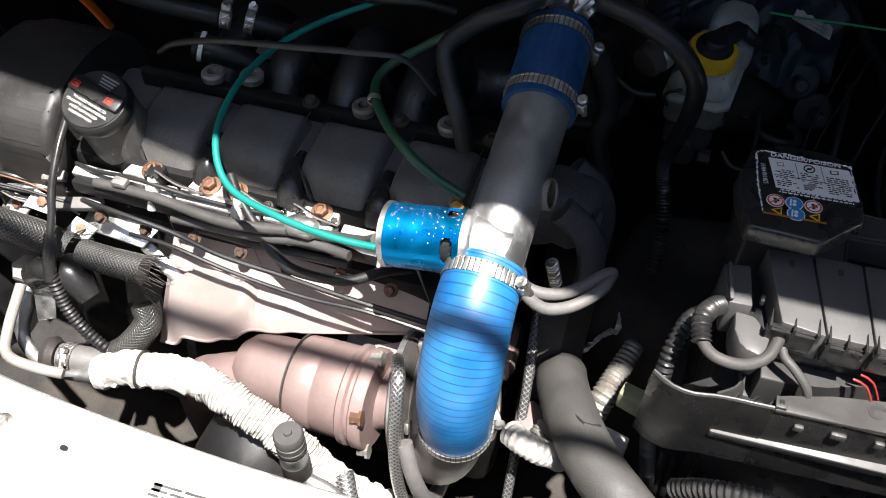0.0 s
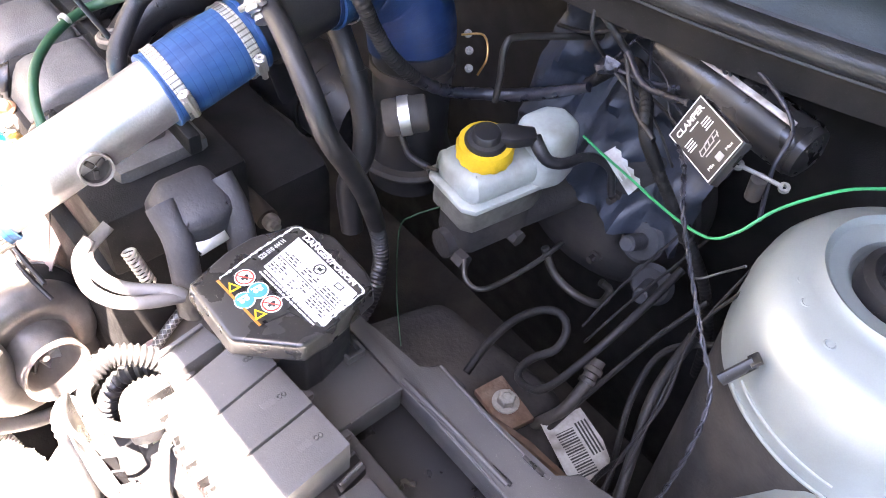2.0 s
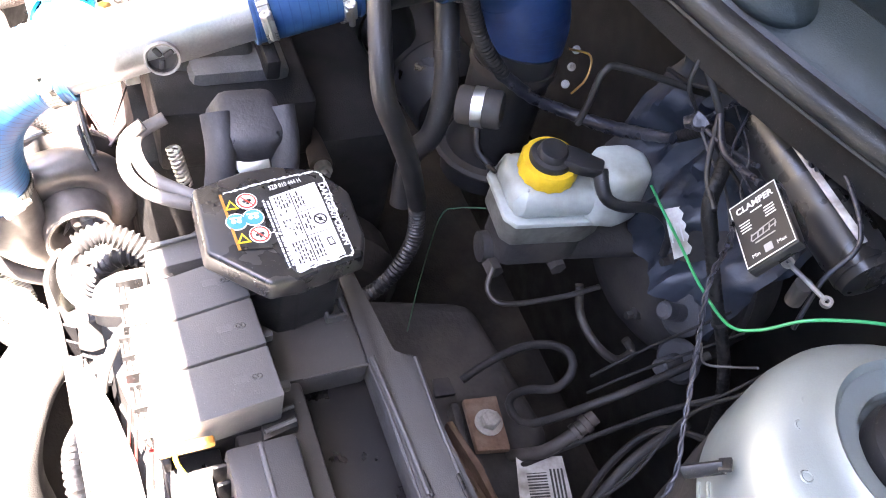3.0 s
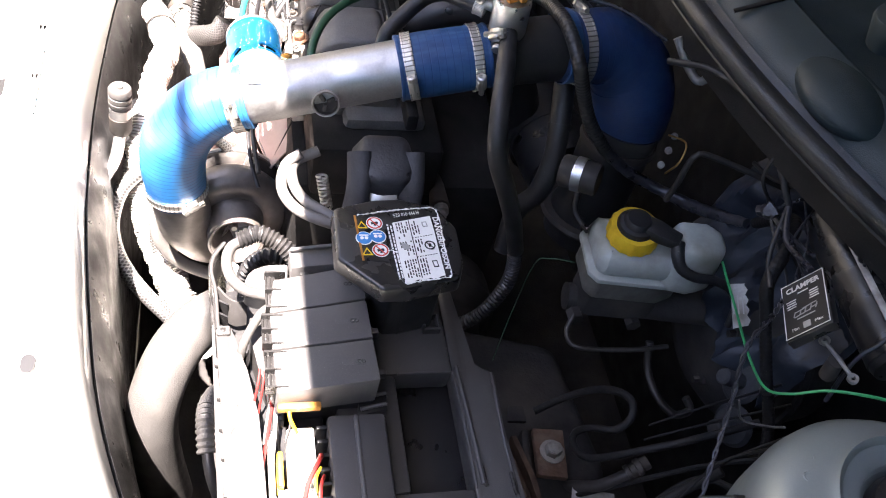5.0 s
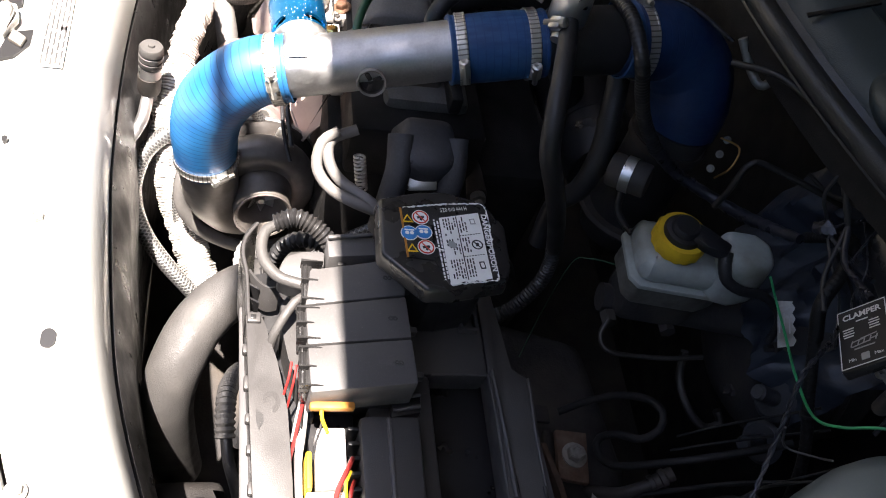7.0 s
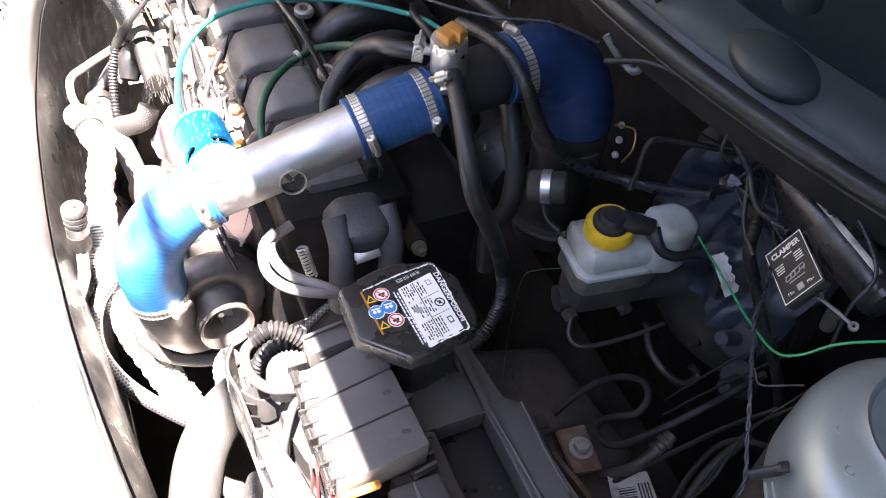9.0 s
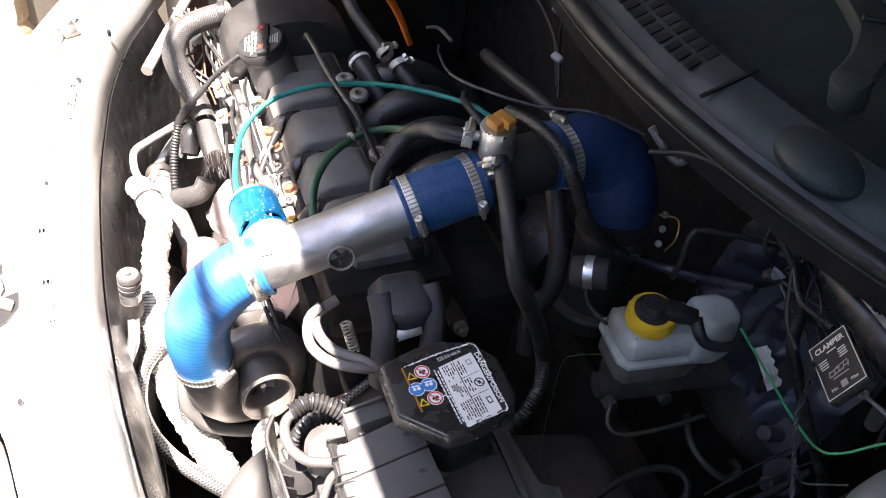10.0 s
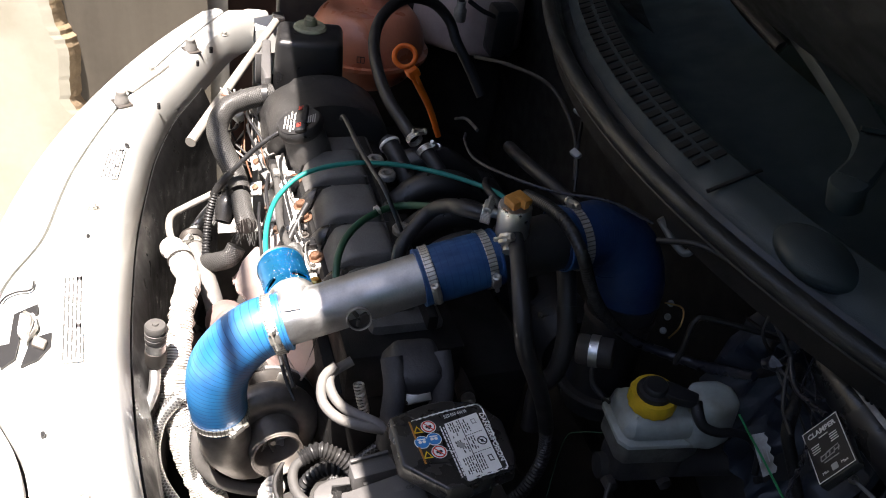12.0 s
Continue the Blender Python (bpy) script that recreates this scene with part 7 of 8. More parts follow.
part("ribbed_wrap", crumple(tube([(-0.242, 0.251, 0.731)] + WP[3:], [0.0140, 0.0140, 0.0145, 0.0158, 0.0172, 0.0178, 0.0172, 0.016], 24, 0.0010, corrugated(0.0031, 0.075)), 0.0030, 110, 4.0), "wrap_ribbed", wrap)
part("wire_tie", lathe([(0.0152, -0.001), (0.0166, -0.001), (0.0166, 0.001), (0.0152, 0.001)], basis((-0.298, 0.247, 0.733), (1, 0.15, 0)), 24), "cast_dark", wrap)
part("end_mouth", lathe([(0.0, -0.002), (0.010, -0.002), (0.014, 0.0), (0.0155, 0.006), (0.0135, 0.010)], basis((-0.336, 0.2355, 0.727), (1, 0.35, 0.2)), 20), "wrap", wrap)
single("oil_feed_hose", tube([(-0.099, 0.330, 0.712), (-0.094, 0.312, 0.746), (-0.0835, 0.287, 0.762), (-0.0805, 0.268, 0.736), (-0.0790, 0.257, 0.702), (-0.0745, 0.247, 0.668), (-0.068, 0.243, 0.630), (-0.060, 0.245, 0.58)], 0.0056, 14, 0.003), "braid_steel", "braided steel oil feed hose beside the turbo", "hose")
single("braided_line", tube([(-0.116, 0.232, 0.682), (-0.098, 0.208, 0.662), (-0.066, 0.200, 0.634), (-0.030, 0.218, 0.604), (0.0, 0.262, 0.560), (0.01, 0.30, 0.52)], 0.0085, 16, 0.003), "braid_steel", "wide braided steel hose looping under the turbo", "hose")
single("braided_line", tube([(-0.002, 0.450, 0.700), (0.003, 0.418, 0.680), (0.0065, 0.392, 0.657), (0.009, 0.366, 0.628), (0.011, 0.335, 0.600), (0.013, 0.300, 0.56)], 0.0048, 14, 0.003), "braid_dark", "black and silver braided line running down beside the turbo", "hose")
single("lower_hose", tube([(-0.072, 0.262, 0.705), (-0.062, 0.2500, 0.680), (-0.052, 0.2480, 0.645), (-0.048, 0.264, 0.612), (-0.048, 0.293, 0.588), (-0.050, 0.325, 0.576), (-0.060, 0.36, 0.575)], 0.0070, 16), "grey_hose", "dusty grey hose curving round under the compressor", "hose")
valve = thing("ac_service_valve", "dark capped service valve on an air-conditioning pipe", "valve", (-0.146, 0.212, 0.72))
AM = basis((-0.144, 0.211, 0.722), (-0.04, 0.06, 1))
part("cap", lathe([(0.0, 0.048), (0.003, 0.048), (0.0035, 0.046), (0.0105, 0.046), (0.0118, 0.044), (0.0118, 0.0385), (0.0107, 0.0378), (0.0107, 0.0366), (0.0118, 0.036), (0.0118, 0.031), (0.0110, 0.0305), (0.0110, 0.0295), (0.0118, 0.029), (0.0118, 0.024), (0.0100, 0.021), (0.0, 0.021)], AM, 24), "rubber_dusty", valve)
part("collar", lathe([(0, 0.010), (0.0112, 0.010), (0.0112, 0.021), (0, 0.021)], AM, 24), "alu_bright", valve)
part("lower_body", lathe([(0, -0.012), (0.0105, -0.012), (0.0118, -0.008), (0.0118, 0.009), (0.010, 0.011), (0, 0.011)], AM, 24), "cast_dark", valve)
single("ac_pipe", tube([(-0.144, 0.211, 0.715), (-0.136, 0.209, 0.705), (-0.110, 0.205, 0.698), (-0.080, 0.190, 0.688), (-0.045, 0.180, 0.680), (0.02, 0.186, 0.66)], 0.0062, 14), "alu", "bare aluminium air-conditioning pipe behind the front panel", "pipe")
ac2 = thing("ac_fitting", "grey pipe union with a hex nut", "fitting", (-0.47, 0.31, 0.70))
part("hex_nut", lathe([(0, -0.010), (0.013, -0.010), (0.015, -0.007), (0.015, 0.007), (0.013, 0.010), (0, 0.010)], basis((-0.466, 0.320, 0.715), (0.2, -0.3, 1)), 6), "cast", ac2, smooth=False)
part("pipe", tube([(-0.466, 0.316, 0.706), (-0.466, 0.297, 0.690), (-0.462, 0.276, 0.668), (-0.430, 0.258, 0.664), (-0.395, 0.254, 0.668), (-0.368, 0.256, 0.674)], [0.010, 0.009, 0.0065, 0.0062, 0.006, 0.006], 14), "alu", ac2)
part("bracket", prism([(-0.010, -0.022), (0.008, -0.020), (0.012, 0.016), (-0.008, 0.020)], 0, 0.003, basis((-0.446, 0.306, 0.698), (0.3, -0.8, 0.5), (1, 0, 0.2)), 0.001), "alu_bright", ac2)
single("ac_pipe", tube([(-0.458, 0.300, 0.722), (-0.452, 0.262, 0.706), (-0.440, 0.240, 0.700), (-0.405, 0.236, 0.700), (-0.385, 0.240, 0.695)], 0.0050, 12), "rod", "beige bent air-conditioning pipe behind the front panel", "pipe")
stub = thing("hose_stub", "grey hose stub held by a ring clamp", "hose", (-0.37, 0.256, 0.70))
part("hose_body", tube([(-0.412, 0.266, 0.672), (-0.385, 0.270, 0.672), (-0.350, 0.277, 0.666), (-0.31, 0.285, 0.65), (-0.28, 0.29, 0.62)], 0.0128, 18), "grey_hose", stub)
clamp((-0.402, 0.267, 0.672), (1, 0.12, 0.0), 0.0136, 0.009, (0, -0.6, 0.8))
part("flange", lathe([(0, -0.006), (0.016, -0.006), (0.018, 0), (0.014, 0.006), (0, 0.006)], basis((-0.420, 0.265, 0.672), (1, 0.12, 0.0)), 20), "cast_dark", stub)
sleeve = thing("sleeved_coolant_hose", "coolant hose in a woven black sleeve, frayed at the end", "hose", (-0.45, 0.33, 0.75))
part("upper_sleeve", tube([(-0.548, 0.394, 0.830), (-0.538, 0.352, 0.826), (-0.528, 0.326, 0.818), (-0.503, 0.311, 0.803), (-0.470, 0.314, 0.791), (-0.447, 0.325, 0.772), (-0.428, 0.331, 0.757), (-0.414, 0.332, 0.752)], 0.0150, 20, 0.004), "braid", sleeve)
part("lower_sleeve", tube([(-0.404, 0.332, 0.751), (-0.374, 0.332, 0.749), (-0.343, 0.334, 0.746)], [0.0130, 0.0132, 0.0138], 20, 0.004), "braid", sleeve)
part("hose_tail", tube([(-0.344, 0.320, 0.712), (-0.339, 0.310, 0.698), (-0.352, 0.290, 0.682), (-0.37, 0.28, 0.67)], 0.0130, 20, 0.004), "braid", sleeve)
fray = random.Random(9)
for c, d, n in (((-0.343, 0.334, 0.746), Vector((0.6, 0.03, -0.10)), 60), ((-0.414, 0.332, 0.752), Vector((0.5, 0.05, 0.0)), 30)):
    own = bmesh.new()
    for i in range(n):
        a = fray.uniform(0, 6.28)
        q = basis(c, d).to_3x3()
        rim = Vector(c) + q @ Vector((0.0138 * math.cos(a), 0.0138 * math.sin(a), 0))
        out = (d.normalized() + 0.35 * (q @ Vector((math.cos(a), math.sin(a), 0))) + Vector((fray.uniform(-.4, .4), fray.uniform(-.4, .4), fray.uniform(-.4, .4)))).normalized()
        ln = fray.uniform(0.008, 0.024)
        tube([rim - out * 0.003, rim + out * ln * 0.6, rim + out * ln], [0.0003, 0.00028, 0.0002], 4, 0.008, bm=own)
    tagged(part("fray", own, "fuel_hose", sleeve, "frayed strands"), kind="stuff")
clampish = lathe([(0.0155, -0.004), (0.0170, -0.004), (0.0170, 0.004), (0.0155, 0.004)], basis((-0.545, 0.384, 0.829), (0.2, 0.95, 0.1)), 24)
part("spring_clamp", clampish, "loom", sleeve)
fan_t = thing("radiator_fan_shroud", "black plastic radiator shroud behind the front panel", "radiator shroud", (-0.13, 0.24, 0.45))
rows = []
for i in range(41):
    x = XC - 0.62 + 1.24 * i / 40
    y = y_in(x)
    rows.append([(x, y + 0.006, 0.735), (x, y + 0.018, 0.70), (x, y + 0.024, 0.62), (x, y + 0.022, 0.45), (x, y + 0.016, 0.30)])
part("shroud", sheet(rows, 0.003), "plastic", fan_t)
part("motor", lathe([(0, 0), (0.05, 0), (0.055, 0.012), (0.05, 0.045), (0, 0.05)], basis((-0.21, 0.225, 0.625), (0.1, 0.8, 0.45)), 32), "plastic", fan_t)
big = thing("intake_hose", "thick black rubber radiator hose bending down to the front", "hose", (0.12, 0.28, 0.60))
part("hose_body", tube([(0.036, 0.402, 0.648), (0.042, 0.378, 0.660), (0.058, 0.340, 0.674), (0.082, 0.302, 0.682), (0.112, 0.275, 0.680), (0.142, 0.258, 0.662), (0.160, 0.250, 0.625), (0.166, 0.252, 0.57), (0.166, 0.26, 0.48)], 0.0240, 28, 0.005), "rubber_dusty", big)
part("mould_seam", tube([(0.050, 0.343, 0.694), (0.066, 0.326, 0.7020), (0.080, 0.330, 0.6985)], 0.0013, 6), "rubber", big)
tp = thing("taped_branch", "grey foil-taped pipe stub beside the hose", "pipe", (0.08, 0.40, 0.66))
part("branch", tube([(0.096, 0.440, 0.672), (0.088, 0.415, 0.664), (0.078, 0.385, 0.655), (0.07, 0.37, 0.63)], [0.009, 0.0105, 0.012, 0.012], 16, 0.0014, corrugated(0.005, 0.16)), "cast", tp)
part("elbow", tube([(0.030, 0.338, 0.632), (0.036, 0.350, 0.634), (0.050, 0.36, 0.628)], 0.0105, 14, 0.0012, corrugated(0.0045, 0.2)), "cast", tp)
single("metal_block", prism([(0.088, 0.358), (0.112, 0.350), (0.116, 0.366), (0.092, 0.372)], 0.690, 0.712, None, 0.002), "olive", "cream-coloured alloy block low beside the battery", "block")
single("gearbox_ear", prism([(0.004, 0.352), (0.024, 0.338), (0.040, 0.350), (0.036, 0.372), (0.016, 0.384), (0.002, 0.372)], 0.585, 0.625, None, 0.006, 3), "turbine", "rust-tinted cast ear low under the compressor", "casting")
single("drain_hose", tube([(0.004, 0.325, 0.655), (0.018, 0.316, 0.660), (0.034, 0.314, 0.655), (0.046, 0.322, 0.640), (0.052, 0.34, 0.60)], 0.0115, 16, 0.0012, corrugated(0.0050, 0.12)), "wrap", "short ribbed grey foil hose under the compressor", "hose")
single("foil_scrap", crumple(tube([(0.045, 0.446, 0.620), (0.056, 0.460, 0.624), (0.066, 0.470, 0.632), (0.078, 0.485, 0.628), (0.076, 0.498, 0.640)], [0.002, 0.0045, 0.003, 0.0045, 0.0015], 8, 0.003, squash=0.4), 0.005, 220), "wrap", "torn scrap of foil caught on the gearbox", "foil")
single("metal_block", prism([(0.082, 0.338), (0.106, 0.334), (0.110, 0.360), (0.086, 0.366)], 0.610, 0.640, None, 0.002), "raw_alloy", "dull alloy block low beside the battery", "block")

# ---- hoses across the engine ----
single("boost_hose", tube([(-0.106, 0.332, 0.862), (-0.150, 0.333, 0.860), (-0.200, 0.342, 0.858), (-0.250, 0.361, 0.857), (-0.276, 0.396, 0.869), (-0.286, 0.452, 0.874), (-0.282, 0.511, 0.871), (-0.263, 0.557, 0.870), (-0.234, 0.592, 0.872), (-0.200, 0.611, 0.880), (-0.150, 0.612, 0.897), (-0.090, 0.590, 0.938), (-0.044, 0.562, 0.966)], 0.0030, 12, 0.004), "teal", "thin teal rubber boost hose arching over the engine", "hose")
single("boost_hose", tube([(-0.062, 0.392, 0.872), (-0.091, 0.398, 0.882), (-0.118, 0.412, 0.890), (-0.143, 0.436, 0.893), (-0.162, 0.467, 0.893), (-0.160, 0.492, 0.897), (-0.135, 0.507, 0.912), (-0.106, 0.516, 0.930), (-0.08, 0.53, 0.94)], 0.0040, 12, 0.004), "green", "dark green rubber hose curling off the charge pipe", "hose")
single("hose_tie", lathe([(0.0042, -0.002), (0.0056, -0.002), (0.0056, 0.002), (0.0042, 0.002)], basis((-0.158, 0.455, 0.894), (-0.3, 0.9, 0.2)), 14), "steel", "small wire tie on the green hose", "hose tie")
single("injector_lead", tube([(-0.274, 0.400, 0.826), (-0.262, 0.388, 0.812), (-0.240, 0.372, 0.796), (-0.222, 0.362, 0.780), (-0.200, 0.356, 0.772), (-0.152, 0.352, 0.782), (-0.125, 0.368, 0.785), (-0.105, 0.390, 0.770)], [0.0040, 0.0042, 0.0042, 0.005, 0.005, 0.0045, 0.0045, 0.004], 12, 0.004), "rubber", "black injector lead crossing the fuel tubes", "cable")
lead = thing("oil_pressure_lead", "black rubber lead with a moulded boot", "cable", (-0.42, 0.36, 0.80))
part("lead", tube([(-0.432, 0.404, 0.842), (-0.428, 0.380, 0.832), (-0.424, 0.352, 0.812), (-0.418, 0.330, 0.792), (-0.416, 0.312, 0.775)], 0.0036, 12), "gloss", lead)
part("boot", tube([(-0.417, 0.322, 0.784), (-0.415, 0.308, 0.768), (-0.413, 0.296, 0.75)], [0.0052, 0.0062, 0.0052], 12), "gloss", lead)
single("wiring_loom", tube([(-0.414, 0.300, 0.755), (-0.404, 0.290, 0.725), (-0.388, 0.284, 0.700), (-0.366, 0.280, 0.678), (-0.355, 0.275, 0.65)], 0.0055, 12, 0.0011, corrugated(0.0042, 0.25)), "loom", "thin corrugated loom dropping behind the wrapped hose", "wiring loom")
single("dark_bracket", tube([(-0.452, 0.314, 0.722), (-0.430, 0.316, 0.738), (-0.406, 0.314, 0.738), (-0.388, 0.306, 0.722)], [0.014, 0.017, 0.017, 0.011], 16, 0.004), "gloss", "black moulded bracket under the lead", "bracket")
single("stray_cable", tube([(-0.352, 0.452, 0.898), (-0.330, 0.450, 0.914), (-0.280, 0.446, 0.930), (-0.216, 0.444, 0.940), (-0.167, 0.446, 0.945), (-0.129, 0.452, 0.942), (-0.11, 0.470, 0.90)], [0.0018, 0.0028, 0.0028, 0.0028, 0.0026, 0.0024, 0.0024], 10), "rubber", "loose grey-black cable lying over the valve cover", "cable")
for i, x in enumerate((-0.36, -0.30, -0.235, -0.17)):
    single("intake_runner", tube([(x + 0.02, 0.505, 0.800), (x + 0.02, 0.545, 0.835), (x + 0.025, 0.590, 0.840), (x + 0.03, 0.635, 0.800), (x + 0.03, 0.655, 0.74)], 0.0185, 20), "plastic", "black plastic intake runner behind the valve cover", "intake runner", "intake runners")
plenum = thing("intake_plenum", "black plastic intake plenum across the rear of the engine", "intake plenum", (-0.24, 0.67, 0.735))
part("chamber", tube([(-0.40, 0.665, 0.735), (-0.24, 0.672, 0.735), (-0.06, 0.690, 0.740)], 0.045, 24, 0.02), "plastic", plenum)
for x, y in ((-0.33, 0.668), (-0.20, 0.675), (-0.12, 0.683)):
    part("rib", lathe([(0.044, -0.003), (0.0475, -0.003), (0.0475, 0.003), (0.044, 0.003)], basis((x, y, 0.736), (1, 0.06, 0)), 32), "plastic", plenum)
part("end_cap", lathe([(0, -0.006), (0.040, -0.006), (0.046, 0.0), (0.046, 0.008), (0, 0.008)], basis((-0.405, 0.665, 0.735), (1, 0.04, 0)), 32), "plastic", plenum)
breather = thing("breather_hose", "thick black breather hose arching to the coolant tank", "hose", (-0.5, 0.55, 0.88))
part("hose_body", tube([(-0.600, 0.742, 0.790), (-0.622, 0.722, 0.830), (-0.645, 0.702, 0.866), (-0.660, 0.690, 0.895), (-0.664, 0.660, 0.922), (-0.642, 0.610, 0.938), (-0.590, 0.560, 0.932), (-0.520, 0.532, 0.915), (-0.430, 0.530, 0.890), (-0.350, 0.548, 0.870)], 0.0085, 16), "rubber", breather)
clamp((-0.344, 0.550, 0.869), (0.9, 0.25, -0.2), 0.0090, 0.008, (0.2, 0.4, 1))
clamp((-0.326, 0.562, 0.861), (0.9, 0.25, -0.3), 0.0105, 0.008, (0.2, 0.8, 0.6))
single("coolant_hose", tube([(-0.326, 0.562, 0.861), (-0.296, 0.575, 0.845), (-0.270, 0.592, 0.810), (-0.25, 0.60, 0.76)], 0.0100, 16), "rubber", "black coolant hose diving behind the engine", "hose")
single("coolant_hose", tube([(-0.365, 0.520, 0.855), (-0.335, 0.528, 0.845), (-0.305, 0.540, 0.82), (-0.29, 0.55, 0.78)], 0.0125, 16), "rubber", "black coolant hose with a pale ring at its mouth", "hose")
single("hose_ring", lathe([(0.0128, -0.002), (0.0145, -0.002), (0.0145, 0.002), (0.0128, 0.002)], basis((-0.358, 0.522, 0.853), (0.9, 0.25, -0.3)), 24), "print_white", "pale worn ring on a coolant hose", "hose ring")
for pts, r, mat, lab in (([(-0.27, 0.590, 0.920), (-0.240, 0.578, 0.928), (-0.180, 0.570, 0.940), (-0.120, 0.588, 0.955), (-0.075, 0.620, 0.964), (-0.040, 0.662, 0.974), (-0.010, 0.700, 0.965)], 0.0018, "tape", "thin wire strung over the intake"),
                    ([(-0.26, 0.60, 0.93), (-0.33, 0.612, 0.905), (-0.40, 0.625, 0.865)], 0.0022, "rubber_dusty", "thin dusty cable beside the dipstick"),
                    ([(-0.60, 0.72, 0.86), (-0.52, 0.745, 0.885), (-0.44, 0.78, 0.89), (-0.36, 0.79, 0.86), (-0.30, 0.775, 0.82)], 0.0030, "cast_dark", "dark grey cable behind the intake"),
                    ([(-0.33, 0.68, 0.86), (-0.25, 0.67, 0.885), (-0.15, 0.69, 0.89), (-0.08, 0.72, 0.86)], 0.0085, "rubber", "black vacuum hose behind the intake"),
                    ([(-0.24, 0.615, 0.87), (-0.205, 0.60, 0.885), (-0.165, 0.60, 0.89), (-0.135, 0.61, 0.88)], 0.0042, "rubber", "short black hose on the intake"),
                    ([(-0.40, 0.815, 0.90), (-0.38, 0.81, 0.865), (-0.33, 0.785, 0.85), (-0.29, 0.765, 0.86), (-0.26, 0.755, 0.83)], 0.0022, "rubber", "wiring with pale connectors on the firewall")):
    single("wire", tube(pts, r, 10, 0.005), mat, lab, "wire", "intake wires")
for p in ((-0.405, 0.817, 0.865), (-0.298, 0.766, 0.862)):
    single("pale_connector", box((0.016, 0.010, 0.008), basis(p, (0.3, -0.5, 0.8), (1, 0.3, 0)), 0.002), "print_grey", "small pale connector on the firewall wiring", "connector", "pale connectors")
# dipstick
dip = thing("dipstick", "orange plastic dipstick with a round pull ring", "dipstick", (-0.60, 0.66, 0.74))
D0, D1 = Vector((-0.600, 0.604, 0.862)), Vector((-0.597, 0.655, 0.770))
own = bmesh.new()
dm = basis(D0, (0.75, -0.35, 0.55), D1 - D0)
tube([dm @ Vector((0.0165 * math.cos(a), 0.0165 * math.sin(a), 0)) for a in (2 * math.pi * j / 24 for j in range(25))], 0.0042, 12, 0.004, bm=own)
part("pull_ring", own, "orange", dip)
part("collar", box((0.022, 0.020, 0.016), basis(D0.lerp(D1, 0.22), D1 - D0, (1, 0.2, 0)), 0.004), "orange", dip)
for s in (-1, 1):
    part("prong", box((0.005, 0.006, 0.020), basis(D0.lerp(D1, 0.28) + s * Vector((0.010, 0.003, 0)), D1 - D0, (1, 0.2, 0)), 0.001), "orange", dip)
part("funnel", tube([D0.lerp(D1, 0.3), D0.lerp(D1, 0.6), D1, D1 + Vector((0.004, 0.02, -0.05))], [0.0068, 0.0064, 0.0056, 0.005], 16), "orange", dip)

# ---- far end: reservoirs ----
ps = thing("steering_reservoir", "black box reservoir with a small olive cap", "reservoir", (-0.60, 0.455, 0.80))
own = prism([(-0.655, 0.412), (-0.572, 0.396), (-0.556, 0.500), (-0.640, 0.516)], 0.802, 0.900, None, 0.010, 3, None, 0.08)
part("tank", own, "plastic", ps)
part("foot", prism([(-0.650, 0.398), (-0.545, 0.380), (-0.535, 0.498), (-0.635, 0.516)], 0.780, 0.812, None, 0.006, 2), "plastic", ps)
part("side_flange", prism([(-0.690, 0.396), (-0.600, 0.384), (-0.560, 0.384), (-0.560, 0.394), (-0.690, 0.410)], 0.800, 0.850, None, 0.004, 2), "plastic_dusty", ps)
part("side_rib", box((0.006, 0.012, 0.05), Matrix.Translation((-0.640, 0.386, 0.80)), 0.002), "plastic_dusty", ps)
part("cap", lathe([(0, 0.0), (0.024, 0.0), (0.025, 0.003), (0.022, 0.006), (0.010, 0.007), (0.009, 0.016), (0, 0.016)], Matrix.Translation((-0.617, 0.458, 0.899)), 28), "olive", ps)
part("cap_grip", box((0.016, 0.006, 0.014), Matrix.Translation((-0.617, 0.458, 0.905)) @ Matrix.Rotation(radians(30), 4, "Z"), 0.002), "olive", ps)
ct = thing("coolant_tank", "orange-stained coolant expansion tank with a blue cap", "coolant tank", (-0.78, 0.59, 0.75))
CT = Vector((-0.790, 0.590, 0.800))
CAP_M = Matrix.Translation(CT + Vector((-0.012, 0.024, 0.006)))
own = bmesh.new()
bmesh.ops.create_uvsphere(own, u_segments=40, v_segments=24, radius=0.088)
for v in own.verts:
    v.co.z = max(-0.07, min(0.064, v.co.z))
    v.co.x, v.co.y = v.co.x * 1.05, v.co.y * 1.15
own.transform(Matrix.Translation(CT))
part("tank", own, "coolant", ct)
part("seam", lathe([(0.088, -0.003), (0.101, -0.003), (0.101, 0.003), (0.088, 0.003)], Matrix.Translation(CT + Vector((0, 0, -0.012))) @ Matrix.Diagonal((1.0, 1.09, 1, 1)), 40), "coolant", ct)
part("neck", lathe([(0, 0.05), (0.036, 0.05), (0.030, 0.072), (0.028, 0.084), (0, 0.084)], CAP_M, 32), "coolant", ct)
own = bmesh.new()
lathe([(0.0, 0.078), (0.034, 0.078), (0.0355, 0.082), (0.0355, 0.098), (0.033, 0.103), (0.026, 0.104), (0.024, 0.100), (0.0, 0.100)], CAP_M, 16, own)
part("cap", own, "blue_cap", ct, "ribbed blue screw cap", smooth=False)
for x in (0.0, 0.018):
    sm = basis(CT + Vector((0.088, -0.03 + x, 0.006 + 0.012 * (x > 0))), (1, -0.30, 0.15), (0, 1, 0))
    own = bmesh.new()
    for sx, sy, w, h in ((0, 0.005, 0.013, 0.001), (0, -0.005, 0.013, 0.001), (-0.006, 0, 0.001, 0.010), (0.006, 0, 0.001, 0.010), (0, 0, 0.001, 0.009)):
